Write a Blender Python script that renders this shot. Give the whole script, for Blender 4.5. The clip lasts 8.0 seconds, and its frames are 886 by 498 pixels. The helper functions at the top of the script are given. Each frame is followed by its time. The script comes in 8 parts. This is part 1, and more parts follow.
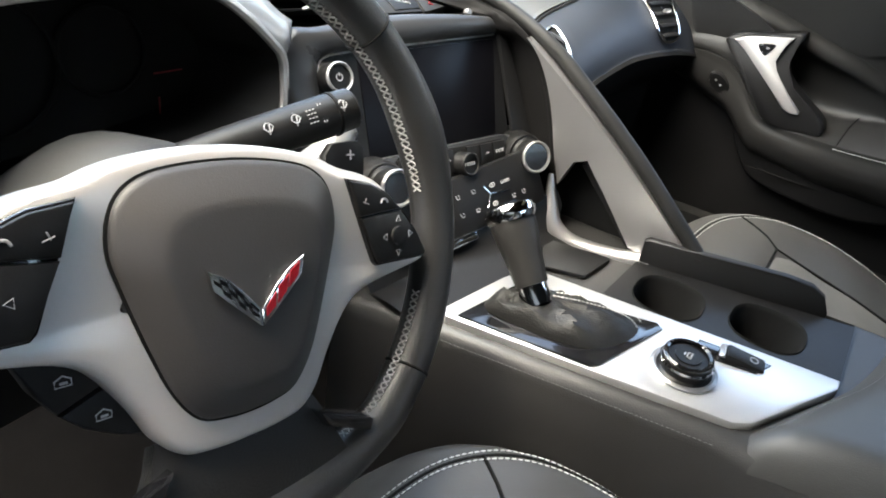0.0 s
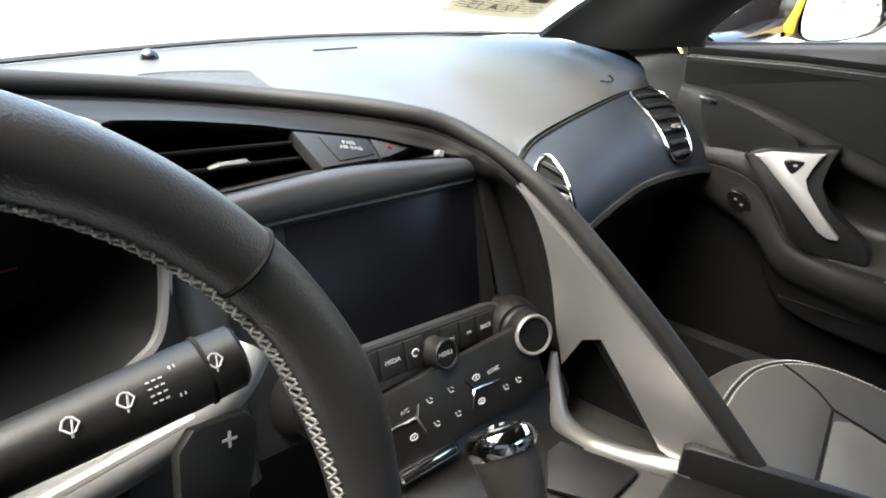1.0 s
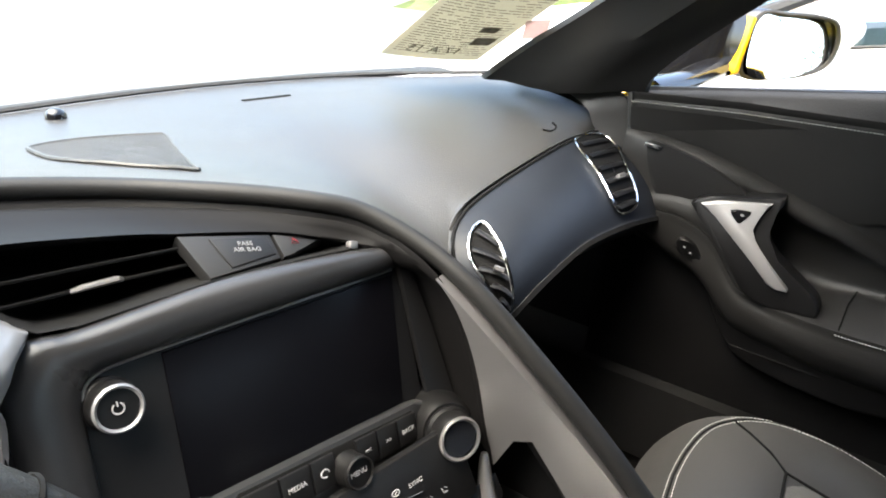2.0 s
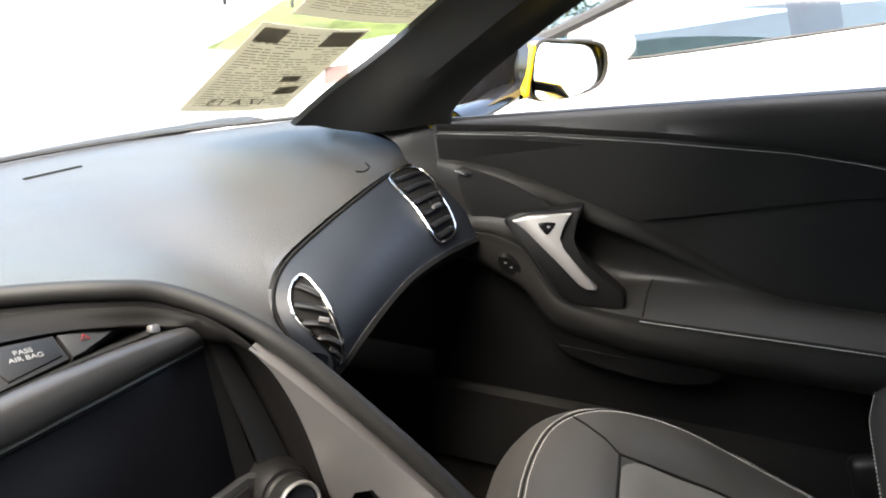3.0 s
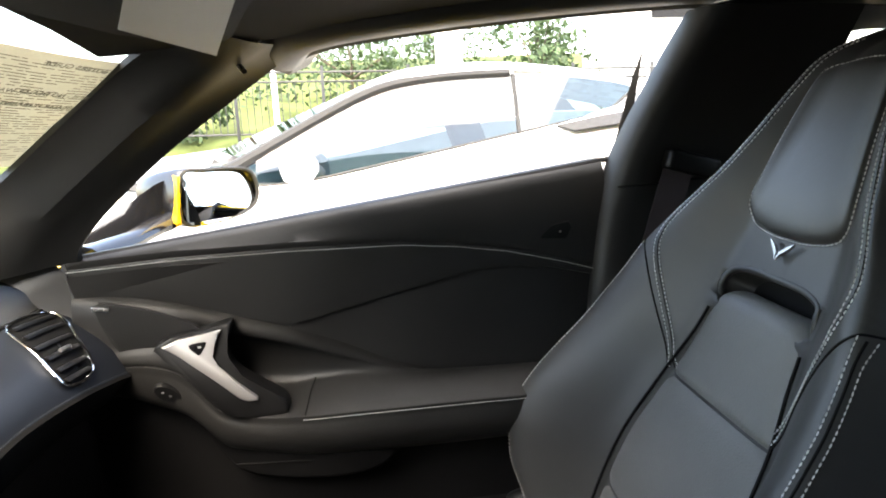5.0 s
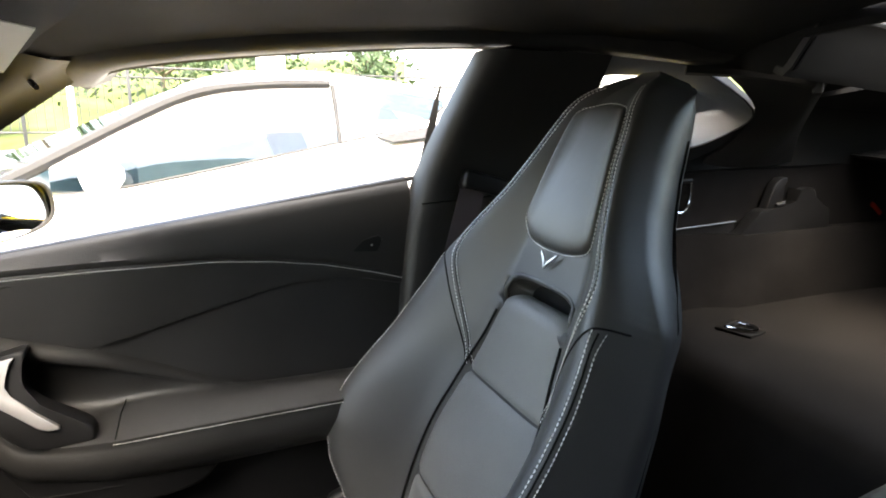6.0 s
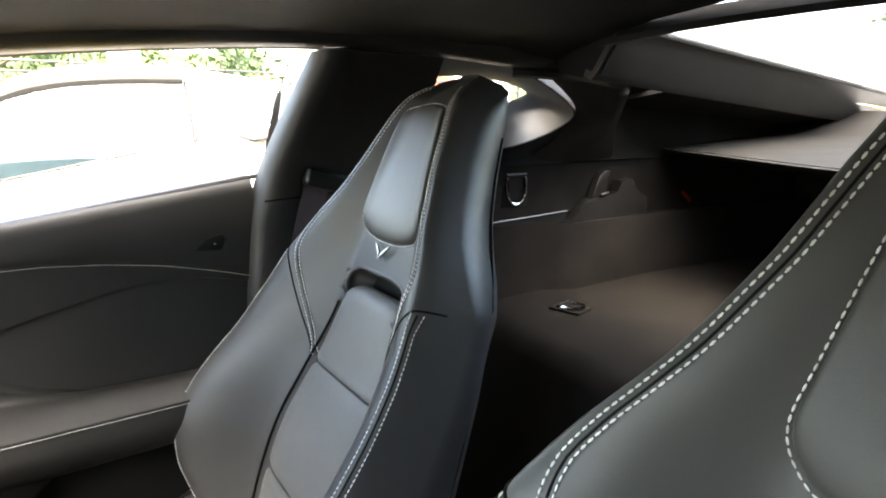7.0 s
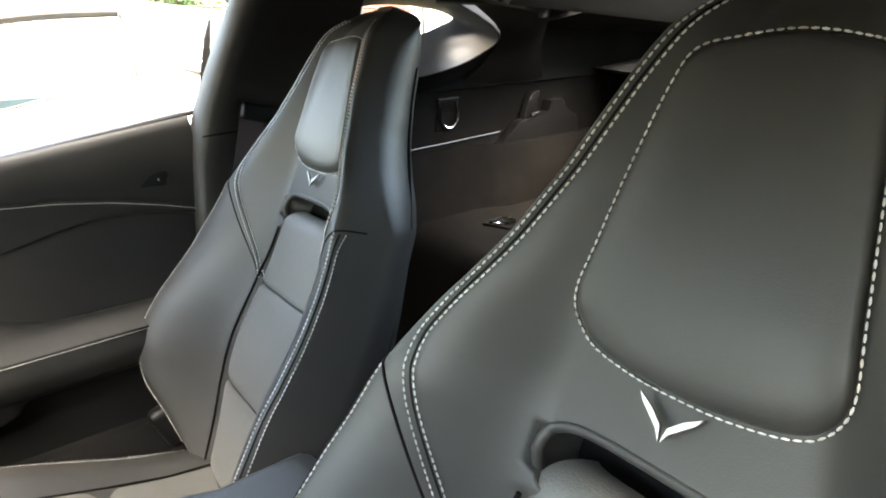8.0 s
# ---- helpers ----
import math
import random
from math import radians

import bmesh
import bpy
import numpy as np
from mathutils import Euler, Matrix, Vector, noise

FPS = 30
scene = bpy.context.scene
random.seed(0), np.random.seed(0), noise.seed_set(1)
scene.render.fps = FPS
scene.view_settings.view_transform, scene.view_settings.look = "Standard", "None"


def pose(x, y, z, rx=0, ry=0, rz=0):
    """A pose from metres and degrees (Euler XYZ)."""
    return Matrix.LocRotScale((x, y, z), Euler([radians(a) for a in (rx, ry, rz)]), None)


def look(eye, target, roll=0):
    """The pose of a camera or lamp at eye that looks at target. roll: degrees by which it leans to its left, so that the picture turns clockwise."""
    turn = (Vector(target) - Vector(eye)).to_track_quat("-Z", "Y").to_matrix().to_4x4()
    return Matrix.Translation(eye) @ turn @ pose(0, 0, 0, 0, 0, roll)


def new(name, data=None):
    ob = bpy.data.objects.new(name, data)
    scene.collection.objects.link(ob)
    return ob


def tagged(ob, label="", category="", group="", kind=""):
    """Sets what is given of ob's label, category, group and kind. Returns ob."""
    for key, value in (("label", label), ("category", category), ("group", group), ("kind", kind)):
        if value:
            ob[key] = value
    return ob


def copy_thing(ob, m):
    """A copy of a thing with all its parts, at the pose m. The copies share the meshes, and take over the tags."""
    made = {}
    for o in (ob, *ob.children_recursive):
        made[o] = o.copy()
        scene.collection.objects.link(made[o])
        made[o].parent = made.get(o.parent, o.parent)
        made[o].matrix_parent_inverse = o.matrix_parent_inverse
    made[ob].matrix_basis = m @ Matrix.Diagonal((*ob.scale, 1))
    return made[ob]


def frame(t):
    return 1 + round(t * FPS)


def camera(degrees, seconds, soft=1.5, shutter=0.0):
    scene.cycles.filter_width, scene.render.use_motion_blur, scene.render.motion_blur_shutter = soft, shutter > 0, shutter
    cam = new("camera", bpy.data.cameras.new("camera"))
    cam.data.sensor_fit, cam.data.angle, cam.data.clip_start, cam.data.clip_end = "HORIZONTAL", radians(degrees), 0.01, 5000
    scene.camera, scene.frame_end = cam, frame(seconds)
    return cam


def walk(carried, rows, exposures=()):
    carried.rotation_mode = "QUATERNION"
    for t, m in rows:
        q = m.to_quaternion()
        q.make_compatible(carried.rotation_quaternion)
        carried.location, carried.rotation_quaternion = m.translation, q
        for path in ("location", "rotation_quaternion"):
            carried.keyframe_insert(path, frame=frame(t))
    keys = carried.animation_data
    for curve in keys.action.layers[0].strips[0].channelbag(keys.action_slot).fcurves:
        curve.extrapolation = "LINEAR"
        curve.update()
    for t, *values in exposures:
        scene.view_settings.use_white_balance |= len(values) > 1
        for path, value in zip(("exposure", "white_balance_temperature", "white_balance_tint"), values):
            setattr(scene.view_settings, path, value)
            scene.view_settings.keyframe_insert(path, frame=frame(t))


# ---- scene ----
cam = camera(71.2, 8.0, soft=1.9)
PATH = [
    (0, (-0.517, 0.338, 0.988), (0.852, 1.263, -0.139), 5.2),
    (0.5, (-0.421, 0.410, 0.957), (1.002, 1.371, -0.070), 4.9),
    (1, (-0.341, 0.437, 0.990), (1.129, 1.446, 0.084), 3.8),
    (1.2, (-0.307, 0.443, 1.002), (1.169, 1.455, 0.109), 3.3),
    (2.3, (-0.257, 0.444, 1.053), (1.334, 1.304, 0.199), 3.9),
    (2.5, (-0.258, 0.441, 1.062), (1.383, 1.221, 0.227), 3.7),
    (3, (-0.244, 0.408, 1.062), (1.516, 0.948, 0.282), 0.8),
    (3.5, (-0.25, 0.37, 1.063), (1.602, 0.674, 0.372), -6.0),
    (4, (-0.271, 0.341, 1.056), (1.661, 0.44, 0.548), -4.7),
    (4.2, (-0.278, 0.325, 1.062), (1.66, 0.333, 0.568), -3.6),
    (5.3, (-0.294, 0.221, 1.063), (1.627, -0.14, 0.639), -1.4),
    (5.5, (-0.325, 0.255, 1.081), (1.562, -0.243, 0.645), -0.4),
    (6, (-0.361, 0.224, 1.094), (1.445, -0.523, 0.668), -0.1),
    (6.5, (-0.395, 0.201, 1.101), (1.317, -0.741, 0.676), -0.7),
    (7, (-0.435, 0.184, 1.097), (1.191, -0.896, 0.662), 0.1),
    (7.5, (-0.49, 0.174, 1.109), (1.074, -0.971, 0.617), -1.0),
    (8, (-0.553, 0.178, 1.115), (0.966, -0.938, 0.444), -2.1),
]
walk(cam, [(t, look(eye, target, roll)) for t, eye, target, roll in PATH], [(0.0, 3.9, 6950, 4), (1.2, 3.65, 6950, 5), (2.5, 3.35, 7150, 7), (3.5, 3.5, 7300, 8), (4.2, 3.4, 7400, 8), (5.5, 3.95, 7700, 9), (6.6, 4.5, 7900, 9), (7.4, 4.85, 8100, 9), (8.0, 4.85, 8300, 7)])

# ---- daylight ----
SUN_UP, SUN_TURN = 68.0, -60.0   # height of the sun and its compass turn, degrees
world = bpy.data.worlds.new("sky")
scene.world = world
world.use_nodes = True
wn, wl = world.node_tree.nodes, world.node_tree.links
sky = wn.new("ShaderNodeTexSky")
sky.sky_type, sky.sun_disc = "NISHITA", False
sky.sun_elevation, sky.sun_rotation = radians(SUN_UP), radians(SUN_TURN)
sky.air_density, sky.dust_density = 1.0, 3.2
wl.new(sky.outputs[0], wn["Background"].inputs[0])
wn["Background"].inputs[1].default_value = 0.15
sun = new("sun", bpy.data.lights.new("sun", "SUN"))
sun.data.energy, sun.data.angle, sun.data.color = 1.1, radians(80), (1.0, 0.96, 0.90)
_e, _r = radians(SUN_UP), radians(SUN_TURN)
sun.matrix_world = look((0, 0, 0), (-math.sin(_r) * math.cos(_e), -math.cos(_r) * math.cos(_e), -math.sin(_e)))


# ---- materials ----
def material(name, base, rough=0.5, metal=0.0, spec=0.5, vary=0.25, scale=6.0, bump=0.0, grain=400.0, kind="noise", coat=0.0, rvar=0.1, crease=0.0):
    """A surface with two scales of variation: patches of tone and gloss at `scale`, grain relief at `grain` (per metre)."""
    m = bpy.data.materials.new(name)
    m.use_nodes = True
    n, l = m.node_tree.nodes, m.node_tree.links
    b = n["Principled BSDF"]
    b.inputs["Metallic"].default_value = metal
    b.inputs["Specular IOR Level"].default_value = spec
    b.inputs["Coat Weight"].default_value = coat
    b.inputs["Coat Roughness"].default_value = 0.04
    geo = n.new("ShaderNodeNewGeometry")
    t1 = n.new("ShaderNodeTexNoise")
    t1.inputs["Scale"].default_value, t1.inputs["Detail"].default_value = scale, 6.0
    l.new(geo.outputs["Position"], t1.inputs["Vector"])
    ramp = n.new("ShaderNodeMapRange")
    ramp.inputs["From Min"].default_value, ramp.inputs["From Max"].default_value = 0.3, 0.7
    ramp.inputs["To Min"].default_value, ramp.inputs["To Max"].default_value = 1 - vary, 1 + vary
    l.new(t1.outputs[0], ramp.inputs[0])
    mul = n.new("ShaderNodeVectorMath")
    mul.operation = "SCALE"
    mul.inputs[0].default_value = base
    l.new(ramp.outputs[0], mul.inputs["Scale"])
    l.new(mul.outputs[0], b.inputs["Base Color"])
    rr = n.new("ShaderNodeMapRange")
    rr.inputs["From Min"].default_value, rr.inputs["From Max"].default_value = 0.3, 0.7
    rr.inputs["To Min"].default_value, rr.inputs["To Max"].default_value = max(0.02, rough - rvar), min(1.0, rough + rvar)
    l.new(t1.outputs[0], rr.inputs[0])
    l.new(rr.outputs[0], b.inputs["Roughness"])
    if bump:
        if kind == "leather":
            t2 = n.new("ShaderNodeTexVoronoi")
            t2.inputs["Scale"].default_value = grain
        else:
            t2 = n.new("ShaderNodeTexNoise")
            t2.inputs["Scale"].default_value, t2.inputs["Detail"].default_value = grain, 4.0
        l.new(geo.outputs["Position"], t2.inputs["Vector"])
        bp = n.new("ShaderNodeBump")
        bp.inputs["Strength"].default_value, bp.inputs["Distance"].default_value = bump, 0.0006
        l.new(t2.outputs[0], bp.inputs["Height"])
        l.new(bp.outputs[0], b.inputs["Normal"])
        if crease:
            t3 = n.new("ShaderNodeTexNoise")
            t3.inputs["Scale"].default_value, t3.inputs["Detail"].default_value = 16.0, 5.0
            t3.inputs["Distortion"].default_value = 1.2
            l.new(geo.outputs["Position"], t3.inputs["Vector"])
            b3 = n.new("ShaderNodeBump")
            b3.inputs["Strength"].default_value, b3.inputs["Distance"].default_value = crease, 0.006
            l.new(t3.outputs[0], b3.inputs["Height"])
            l.new(b3.outputs[0], bp.inputs["Normal"])
    return m


LEATHER = material("black_leather", (0.040, 0.0395, 0.0376), 0.44, spec=0.40, vary=0.12, bump=0.12, grain=900, kind="leather", rvar=0.06, crease=0.06)
RIMSKIN = material("rim_leather", (0.020, 0.0198, 0.0195), 0.40, vary=0.15, bump=0.25, grain=1000, kind="leather", rvar=0.06)
COVERSKIN = material("cover_leather", (0.042, 0.040, 0.039), 0.46, vary=0.12, bump=0.14, grain=1100, kind="leather", rvar=0.05, crease=0.05)
PERF = material("perforated_leather", (0.115, 0.113, 0.104), 0.52, vary=0.15, bump=0.5, grain=420, kind="leather", rvar=0.05, crease=0.06)
DASHSKIN = material("dash_skin", (0.040, 0.0395, 0.038), 0.42, spec=0.45, vary=0.15, bump=0.4, grain=600, kind="leather", rvar=0.05)
PANELSKIN = material("glovebox_skin", (0.011, 0.0135, 0.0185), 0.50, spec=0.3, vary=0.15, bump=0.2, grain=600, kind="leather", rvar=0.05)
DOORSKIN = material("door_skin", (0.0185, 0.0181, 0.0175), 0.45, spec=0.28, vary=0.2, bump=0.3, grain=600, kind="leather", rvar=0.06, crease=0.04)
SIDESKIN = material("console_side_leather", (0.024, 0.0235, 0.023), 0.42, vary=0.15, bump=0.2, grain=800, kind="leather", rvar=0.05, crease=0.04)
PLATESILVER = material("brushed_plate_silver", (0.62, 0.615, 0.605), 0.36, metal=0.7, vary=0.04, bump=0.08, grain=1500, rvar=0.03)
PLASTIC = material("black_plastic", (0.0075, 0.0075, 0.0078), 0.42, spec=0.24, vary=0.2, bump=0.25, grain=900)
# near-black for joints, and for shade put into hollows, liners and the footwell
DARK = material("joint_and_shade_black", (0.004, 0.004, 0.004), 0.9, spec=0.2, vary=0.2)
GLOSS = material("gloss_black", (0.008, 0.008, 0.009), 0.12, vary=0.1, coat=0.3, rvar=0.03)
BANDSKIN = material("smooth_black_band", (0.007, 0.0067, 0.0067), 0.62, spec=0.12, vary=0.1, rvar=0.03)
SCREEN = material("dark_screen", (0.003, 0.003, 0.004), 0.30, spec=0.12, vary=0.1, rvar=0.03)
SILVER = material("satin_silver", (0.36, 0.355, 0.35), 0.34, metal=0.8, vary=0.05, bump=0.08, grain=1500, rvar=0.03)
HANDLESILVER = material("pale_satin_silver", (0.46, 0.455, 0.445), 0.36, metal=0.7, vary=0.05, bump=0.08, grain=1500, rvar=0.03)
WHEELSILVER = material("bright_satin_silver", (0.58, 0.555, 0.53), 0.34, metal=0.5, vary=0.05, bump=0.08, grain=1500, rvar=0.03)
SURROUND = material("satin_grey_trim", (0.20, 0.203, 0.208), 0.32, metal=0.3, vary=0.1, rvar=0.03)
CHROME = material("chrome", (0.78, 0.78, 0.78), 0.10, metal=1.0, vary=0.04, rvar=0.03)
THREAD = material("grey_thread", (0.62, 0.61, 0.58), 0.75, vary=0.2, scale=60)
DARKTHREAD = material("dark_thread", (0.10, 0.10, 0.10), 0.75, vary=0.2, scale=60)
PRINT = material("grey_print", (0.36, 0.36, 0.36), 0.6, vary=0.08)
CARPET = material("dark_carpet", (0.0095, 0.0087, 0.0085), 0.95, spec=0.08, vary=0.3, scale=14, bump=1.0, grain=900)
LINING = material("roof_lining", (0.0095, 0.0092, 0.009), 0.9, spec=0.12, vary=0.2, bump=0.5, grain=900)
PILLAR = material("pillar_skin", (0.013, 0.0127, 0.0122), 0.5, spec=0.4, vary=0.15, bump=0.3, grain=800)
REDPAINT = material("red_enamel", (0.26, 0.012, 0.02), 0.25, vary=0.1)
BEIGE = None
YELLOW = material("yellow_paint", (0.75, 0.50, 0.02), 0.22, coat=0.6, vary=0.04, rvar=0.03)
WHITE = material("white_paint", (0.80, 0.80, 0.79), 0.28, coat=0.6, vary=0.03, rvar=0.05)
BLACKTRIM = material("rubber_trim", (0.02, 0.02, 0.02), 0.7, vary=0.2, scale=40)
ASPHALT = material("asphalt", (0.22, 0.22, 0.215), 0.9, vary=0.3, scale=2.5, bump=1.0, grain=90)
GRASS = material("grass", (0.085, 0.105, 0.035), 0.95, spec=0.1, vary=0.45, scale=1.6, bump=1.0, grain=40)
LEAF = material("leaves", (0.035, 0.065, 0.02), 0.7, vary=0.5, scale=9.0)
BARK = material("bark", (0.09, 0.07, 0.05), 0.9, vary=0.3, scale=12)
IRON = material("black_iron", (0.03, 0.03, 0.03), 0.6, vary=0.3)
PLASTER = material("white_plaster", (0.75, 0.74, 0.72), 0.8, vary=0.06, scale=2)
BRICK = material("red_brick", (0.30, 0.10, 0.06), 0.85, vary=0.35, scale=9, bump=0.6, grain=120)
MIRRORGLASS = material("mirror_glass", (0.9, 0.9, 0.9), 0.02, metal=1.0, vary=0.0, rvar=0.0)


def glass_material(name, tint, mix):
    """A thin pane: see-through, with a mirror film whose strength is `mix` plus the angle's gloss."""
    m = bpy.data.materials.new(name)
    m.use_nodes = True
    n, l = m.node_tree.nodes, m.node_tree.links
    n.remove(n["Principled BSDF"])
    tr, gl, mx = n.new("ShaderNodeBsdfTransparent"), n.new("ShaderNodeBsdfGlossy"), n.new("ShaderNodeMixShader")
    tr.inputs[0].default_value = (*tint, 1)
    gl.inputs["Roughness"].default_value = 0.03
    fr = n.new("ShaderNodeLayerWeight")
    fr.inputs[0].default_value = 0.5
    pw = n.new("ShaderNodeMath")
    pw.operation = "POWER"
    pw.inputs[1].default_value = 4.5
    l.new(fr.outputs["Facing"], pw.inputs[0])
    ad = n.new("ShaderNodeMath")
    ad.inputs[1].default_value = mix
    l.new(pw.outputs[0], ad.inputs[0])
    l.new(ad.outputs[0], mx.inputs[0])
    l.new(tr.outputs[0], mx.inputs[1])
    l.new(gl.outputs[0], mx.inputs[2])
    l.new(mx.outputs[0], n["Material Output"].inputs[0])
    return m


def paper_material(name, tint, share):
    """Thin paper that lets part of the light through."""
    m = bpy.data.materials.new(name)
    m.use_nodes = True
    n, l = m.node_tree.nodes, m.node_tree.links
    b = n["Principled BSDF"]
    b.inputs["Roughness"].default_value = 0.85
    t = n.new("ShaderNodeTexNoise")
    t.inputs["Scale"].default_value = 60.0
    mix = n.new("ShaderNodeMixRGB")
    mix.inputs[1].default_value, mix.inputs[2].default_value = (*tint, 1), (tint[0] * 0.85, tint[1] * 0.85, tint[2] * 0.8, 1)
    l.new(t.outputs[0], mix.inputs[0])
    tr, mx = n.new("ShaderNodeBsdfTranslucent"), n.new("ShaderNodeMixShader")
    mx.inputs[0].default_value = share
    l.new(mix.outputs[0], b.inputs["Base Color"])
    l.new(mix.outputs[0], tr.inputs[0])
    l.new(b.outputs[0], mx.inputs[1])
    l.new(tr.outputs[0], mx.inputs[2])
    l.new(mx.outputs[0], n["Material Output"].inputs[0])
    return m


BEIGE = paper_material("beige_paper", (0.62, 0.60, 0.52), 0.45)
INK = paper_material("faded_print", (0.24, 0.22, 0.19), 0.45)
PANE = glass_material("clear_glass", (0.86, 0.89, 0.88), 0.03)
TINT = glass_material("tinted_glass", (0.15, 0.24, 0.27), 0.09)
TRIMGREY = material("sunlit_cabin_grey", (0.30, 0.30, 0.29), 0.7, vary=0.15)


# ---- mesh tools ----
V = Vector


def spline(pts, n, closed=False):
    """Points of a smooth curve through pts, n to each span."""
    p = [V(q) for q in pts]
    out, c = [], len(p)
    for i in range(c if closed else c - 1):
        if closed:
            a, b, d, e = p[i - 1], p[i], p[(i + 1) % c], p[(i + 2) % c]
        else:
            a, b, d, e = p[max(i - 1, 0)], p[i], p[i + 1], p[min(i + 2, c - 1)]
        for k in range(n):
            t = k / n
            out.append(0.5 * ((2 * b) + (d - a) * t + (2 * a - 5 * b + 4 * d - e) * t * t + (3 * b - a - 3 * d + e) * t ** 3))
    if not closed:
        out.append(p[-1].copy())
    return out


def resample(curve, n):
    """n + 1 points evenly spaced along a curve."""
    c = [V(p) for p in curve]
    cum = [0.0]
    for a, b in zip(c, c[1:]):
        cum.append(cum[-1] + (b - a).length)
    out, j = [], 0
    for i in range(n + 1):
        d = cum[-1] * i / n
        while j < len(c) - 2 and cum[j + 1] < d:
            j += 1
        out.append(c[j].lerp(c[j + 1], (d - cum[j]) / max(cum[j + 1] - cum[j], 1e-9)))
    return out


def along(curve, t):
    """The point at share t of a curve's points."""
    f = max(0.0, min(1.0, t)) * (len(curve) - 1)
    i = min(int(f), len(curve) - 2)
    return curve[i].lerp(curve[i + 1], f - i)


def sheet(bm, rows, thick=0.0, close=False):
    """A surface through rows of points; with thick, a plate of that thickness behind it."""
    grid = [[bm.verts.new(p) for p in r] for r in rows]
    faces = []
    for i in range(len(grid) - 1):
        w = len(grid[i])
        for j in range(w if close else w - 1):
            faces.append(bm.faces.new((grid[i][j], grid[i][(j + 1) % w], grid[i + 1][(j + 1) % w], grid[i + 1][j])))
    if thick:
        bm.normal_update()
        bmesh.ops.solidify(bm, geom=faces, thickness=thick)
    return grid


def tube(bm, pts, r, k=8, closed=False, flat=1.0, up=None):
    """A round (or flattened) bar along pts; r a number or one for each point."""
    n = len(pts)
    rings = []
    prev = V(up) if up else None
    for i, p in enumerate(pts):
        a, b = pts[i - 1] if (closed or i) else pts[i], pts[(i + 1) % n] if (closed or i < n - 1) else pts[i]
        d = (V(b) - V(a)).normalized()
        if prev is None:
            prev = V((0, 0, 1)) if abs(d.z) < 0.9 else V((1, 0, 0))
        s = d.cross(prev).normalized()
        w = s.cross(d).normalized()
        if not up:
            prev = w
        rad = r[i] if isinstance(r, (list, tuple)) else r
        rings.append([bm.verts.new(V(p) + (math.cos(2 * math.pi * j / k) * s + math.sin(2 * math.pi * j / k) * w * flat) * rad) for j in range(k)])
    for i in range(n if closed else n - 1):
        A, B = rings[i], rings[(i + 1) % n]
        for j in range(k):
            bm.faces.new((A[j], A[(j + 1) % k], B[(j + 1) % k], B[j]))
    if not closed:
        bm.faces.new(rings[0])
        bm.faces.new(list(reversed(rings[-1])))
    return rings


def prism(bm, poly, origin, u, v, depth, bevel=0.0, seg=2):
    """A plate with the outline poly (in u, v from origin), `depth` thick behind its front face, with rounded front edges."""
    o, u, v = V(origin), V(u).normalized(), V(v).normalized()
    n = u.cross(v).normalized()
    front = [bm.verts.new(o + u * a + v * b) for a, b in poly]
    back = [bm.verts.new(o + u * a + v * b - n * depth) for a, b in poly]
    f = bm.faces.new(front)
    f2 = bm.faces.new(list(reversed(back)))
    c = len(poly)
    for i in range(c):
        bm.faces.new((front[i], back[i], back[(i + 1) % c], front[(i + 1) % c]))
    if bevel:
        bmesh.ops.bevel(bm, geom=list(f.edges), offset=bevel, segments=seg, profile=0.5, affect="EDGES", clamp_overlap=True)
    return f2


def rbox(bm, size, m=None, bevel=0.0, seg=2):
    """A box of that size with rounded edges, at the pose m."""
    got = bmesh.ops.create_cube(bm, size=1.0)["verts"]
    for q in got:
        q.co = V((q.co.x * size[0], q.co.y * size[1], q.co.z * size[2]))
    edges = list({e for q in got for e in q.link_edges})
    if bevel:
        res = bmesh.ops.bevel(bm, geom=edges, offset=bevel, segments=seg, profile=0.5, affect="EDGES", clamp_overlap=True)
        got = list({q for f in res["faces"] for q in f.verts} | {q for q in got if q.is_valid})
    if m is not None:
        bmesh.ops.transform(bm, matrix=m, verts=got)


def lathe(bm, profile, m, n=24, cap=True):
    """A turned body: profile of (radius, height) about the pose's z."""
    rings = []
    for r, h in profile:
        rings.append([bm.verts.new(m @ V((r * math.cos(2 * math.pi * j / n), r * math.sin(2 * math.pi * j / n), h))) for j in range(n)])
    for A, B in zip(rings, rings[1:]):
        for j in range(n):
            bm.faces.new((A[j], A[(j + 1) % n], B[(j + 1) % n], B[j]))
    if cap:
        bm.faces.new(list(reversed(rings[0])))
        bm.faces.new(rings[-1])


def stitches(bm, pts, step=0.006, ln=0.0042, r=0.0007):
    """Short threads laid end to end along a curve."""
    total, acc, nxt = 0.0, 0.0, 0.0
    for a, b in zip(pts, pts[1:]):
        a, b = V(a), V(b)
        L = (b - a).length
        if L < 1e-6:
            continue
        d = (b - a) / L
        s = d.cross(V((0.3, 0.2, 0.93)))
        s.normalize()
        w = s.cross(d)
        while nxt < acc + L:
            c = a + d * (nxt - acc)
            e0, e1 = c - d * ln / 2, c + d * ln / 2
            ring = []
            for e, q in ((e0, 0.5), (c, 1.0), (e1, 0.5)):
                ring.append([bm.verts.new(e + (s * x + w * y) * r * q) for x, y in ((1, 0), (0, 1), (-1, 0), (0, -1))])
            for A, B in zip(ring, ring[1:]):
                for j in range(4):
                    bm.faces.new((A[j], A[(j + 1) % 4], B[(j + 1) % 4], B[j]))
            nxt += step
        acc += L


def axes(origin, right, up):
    """A pose whose x is right and y is up, with z towards the viewer."""
    r = V(right).normalized()
    z = r.cross(V(up)).normalized()
    u = z.cross(r)
    m = Matrix((r, u, z)).transposed().to_4x4()
    m.translation = V(origin)
    return m


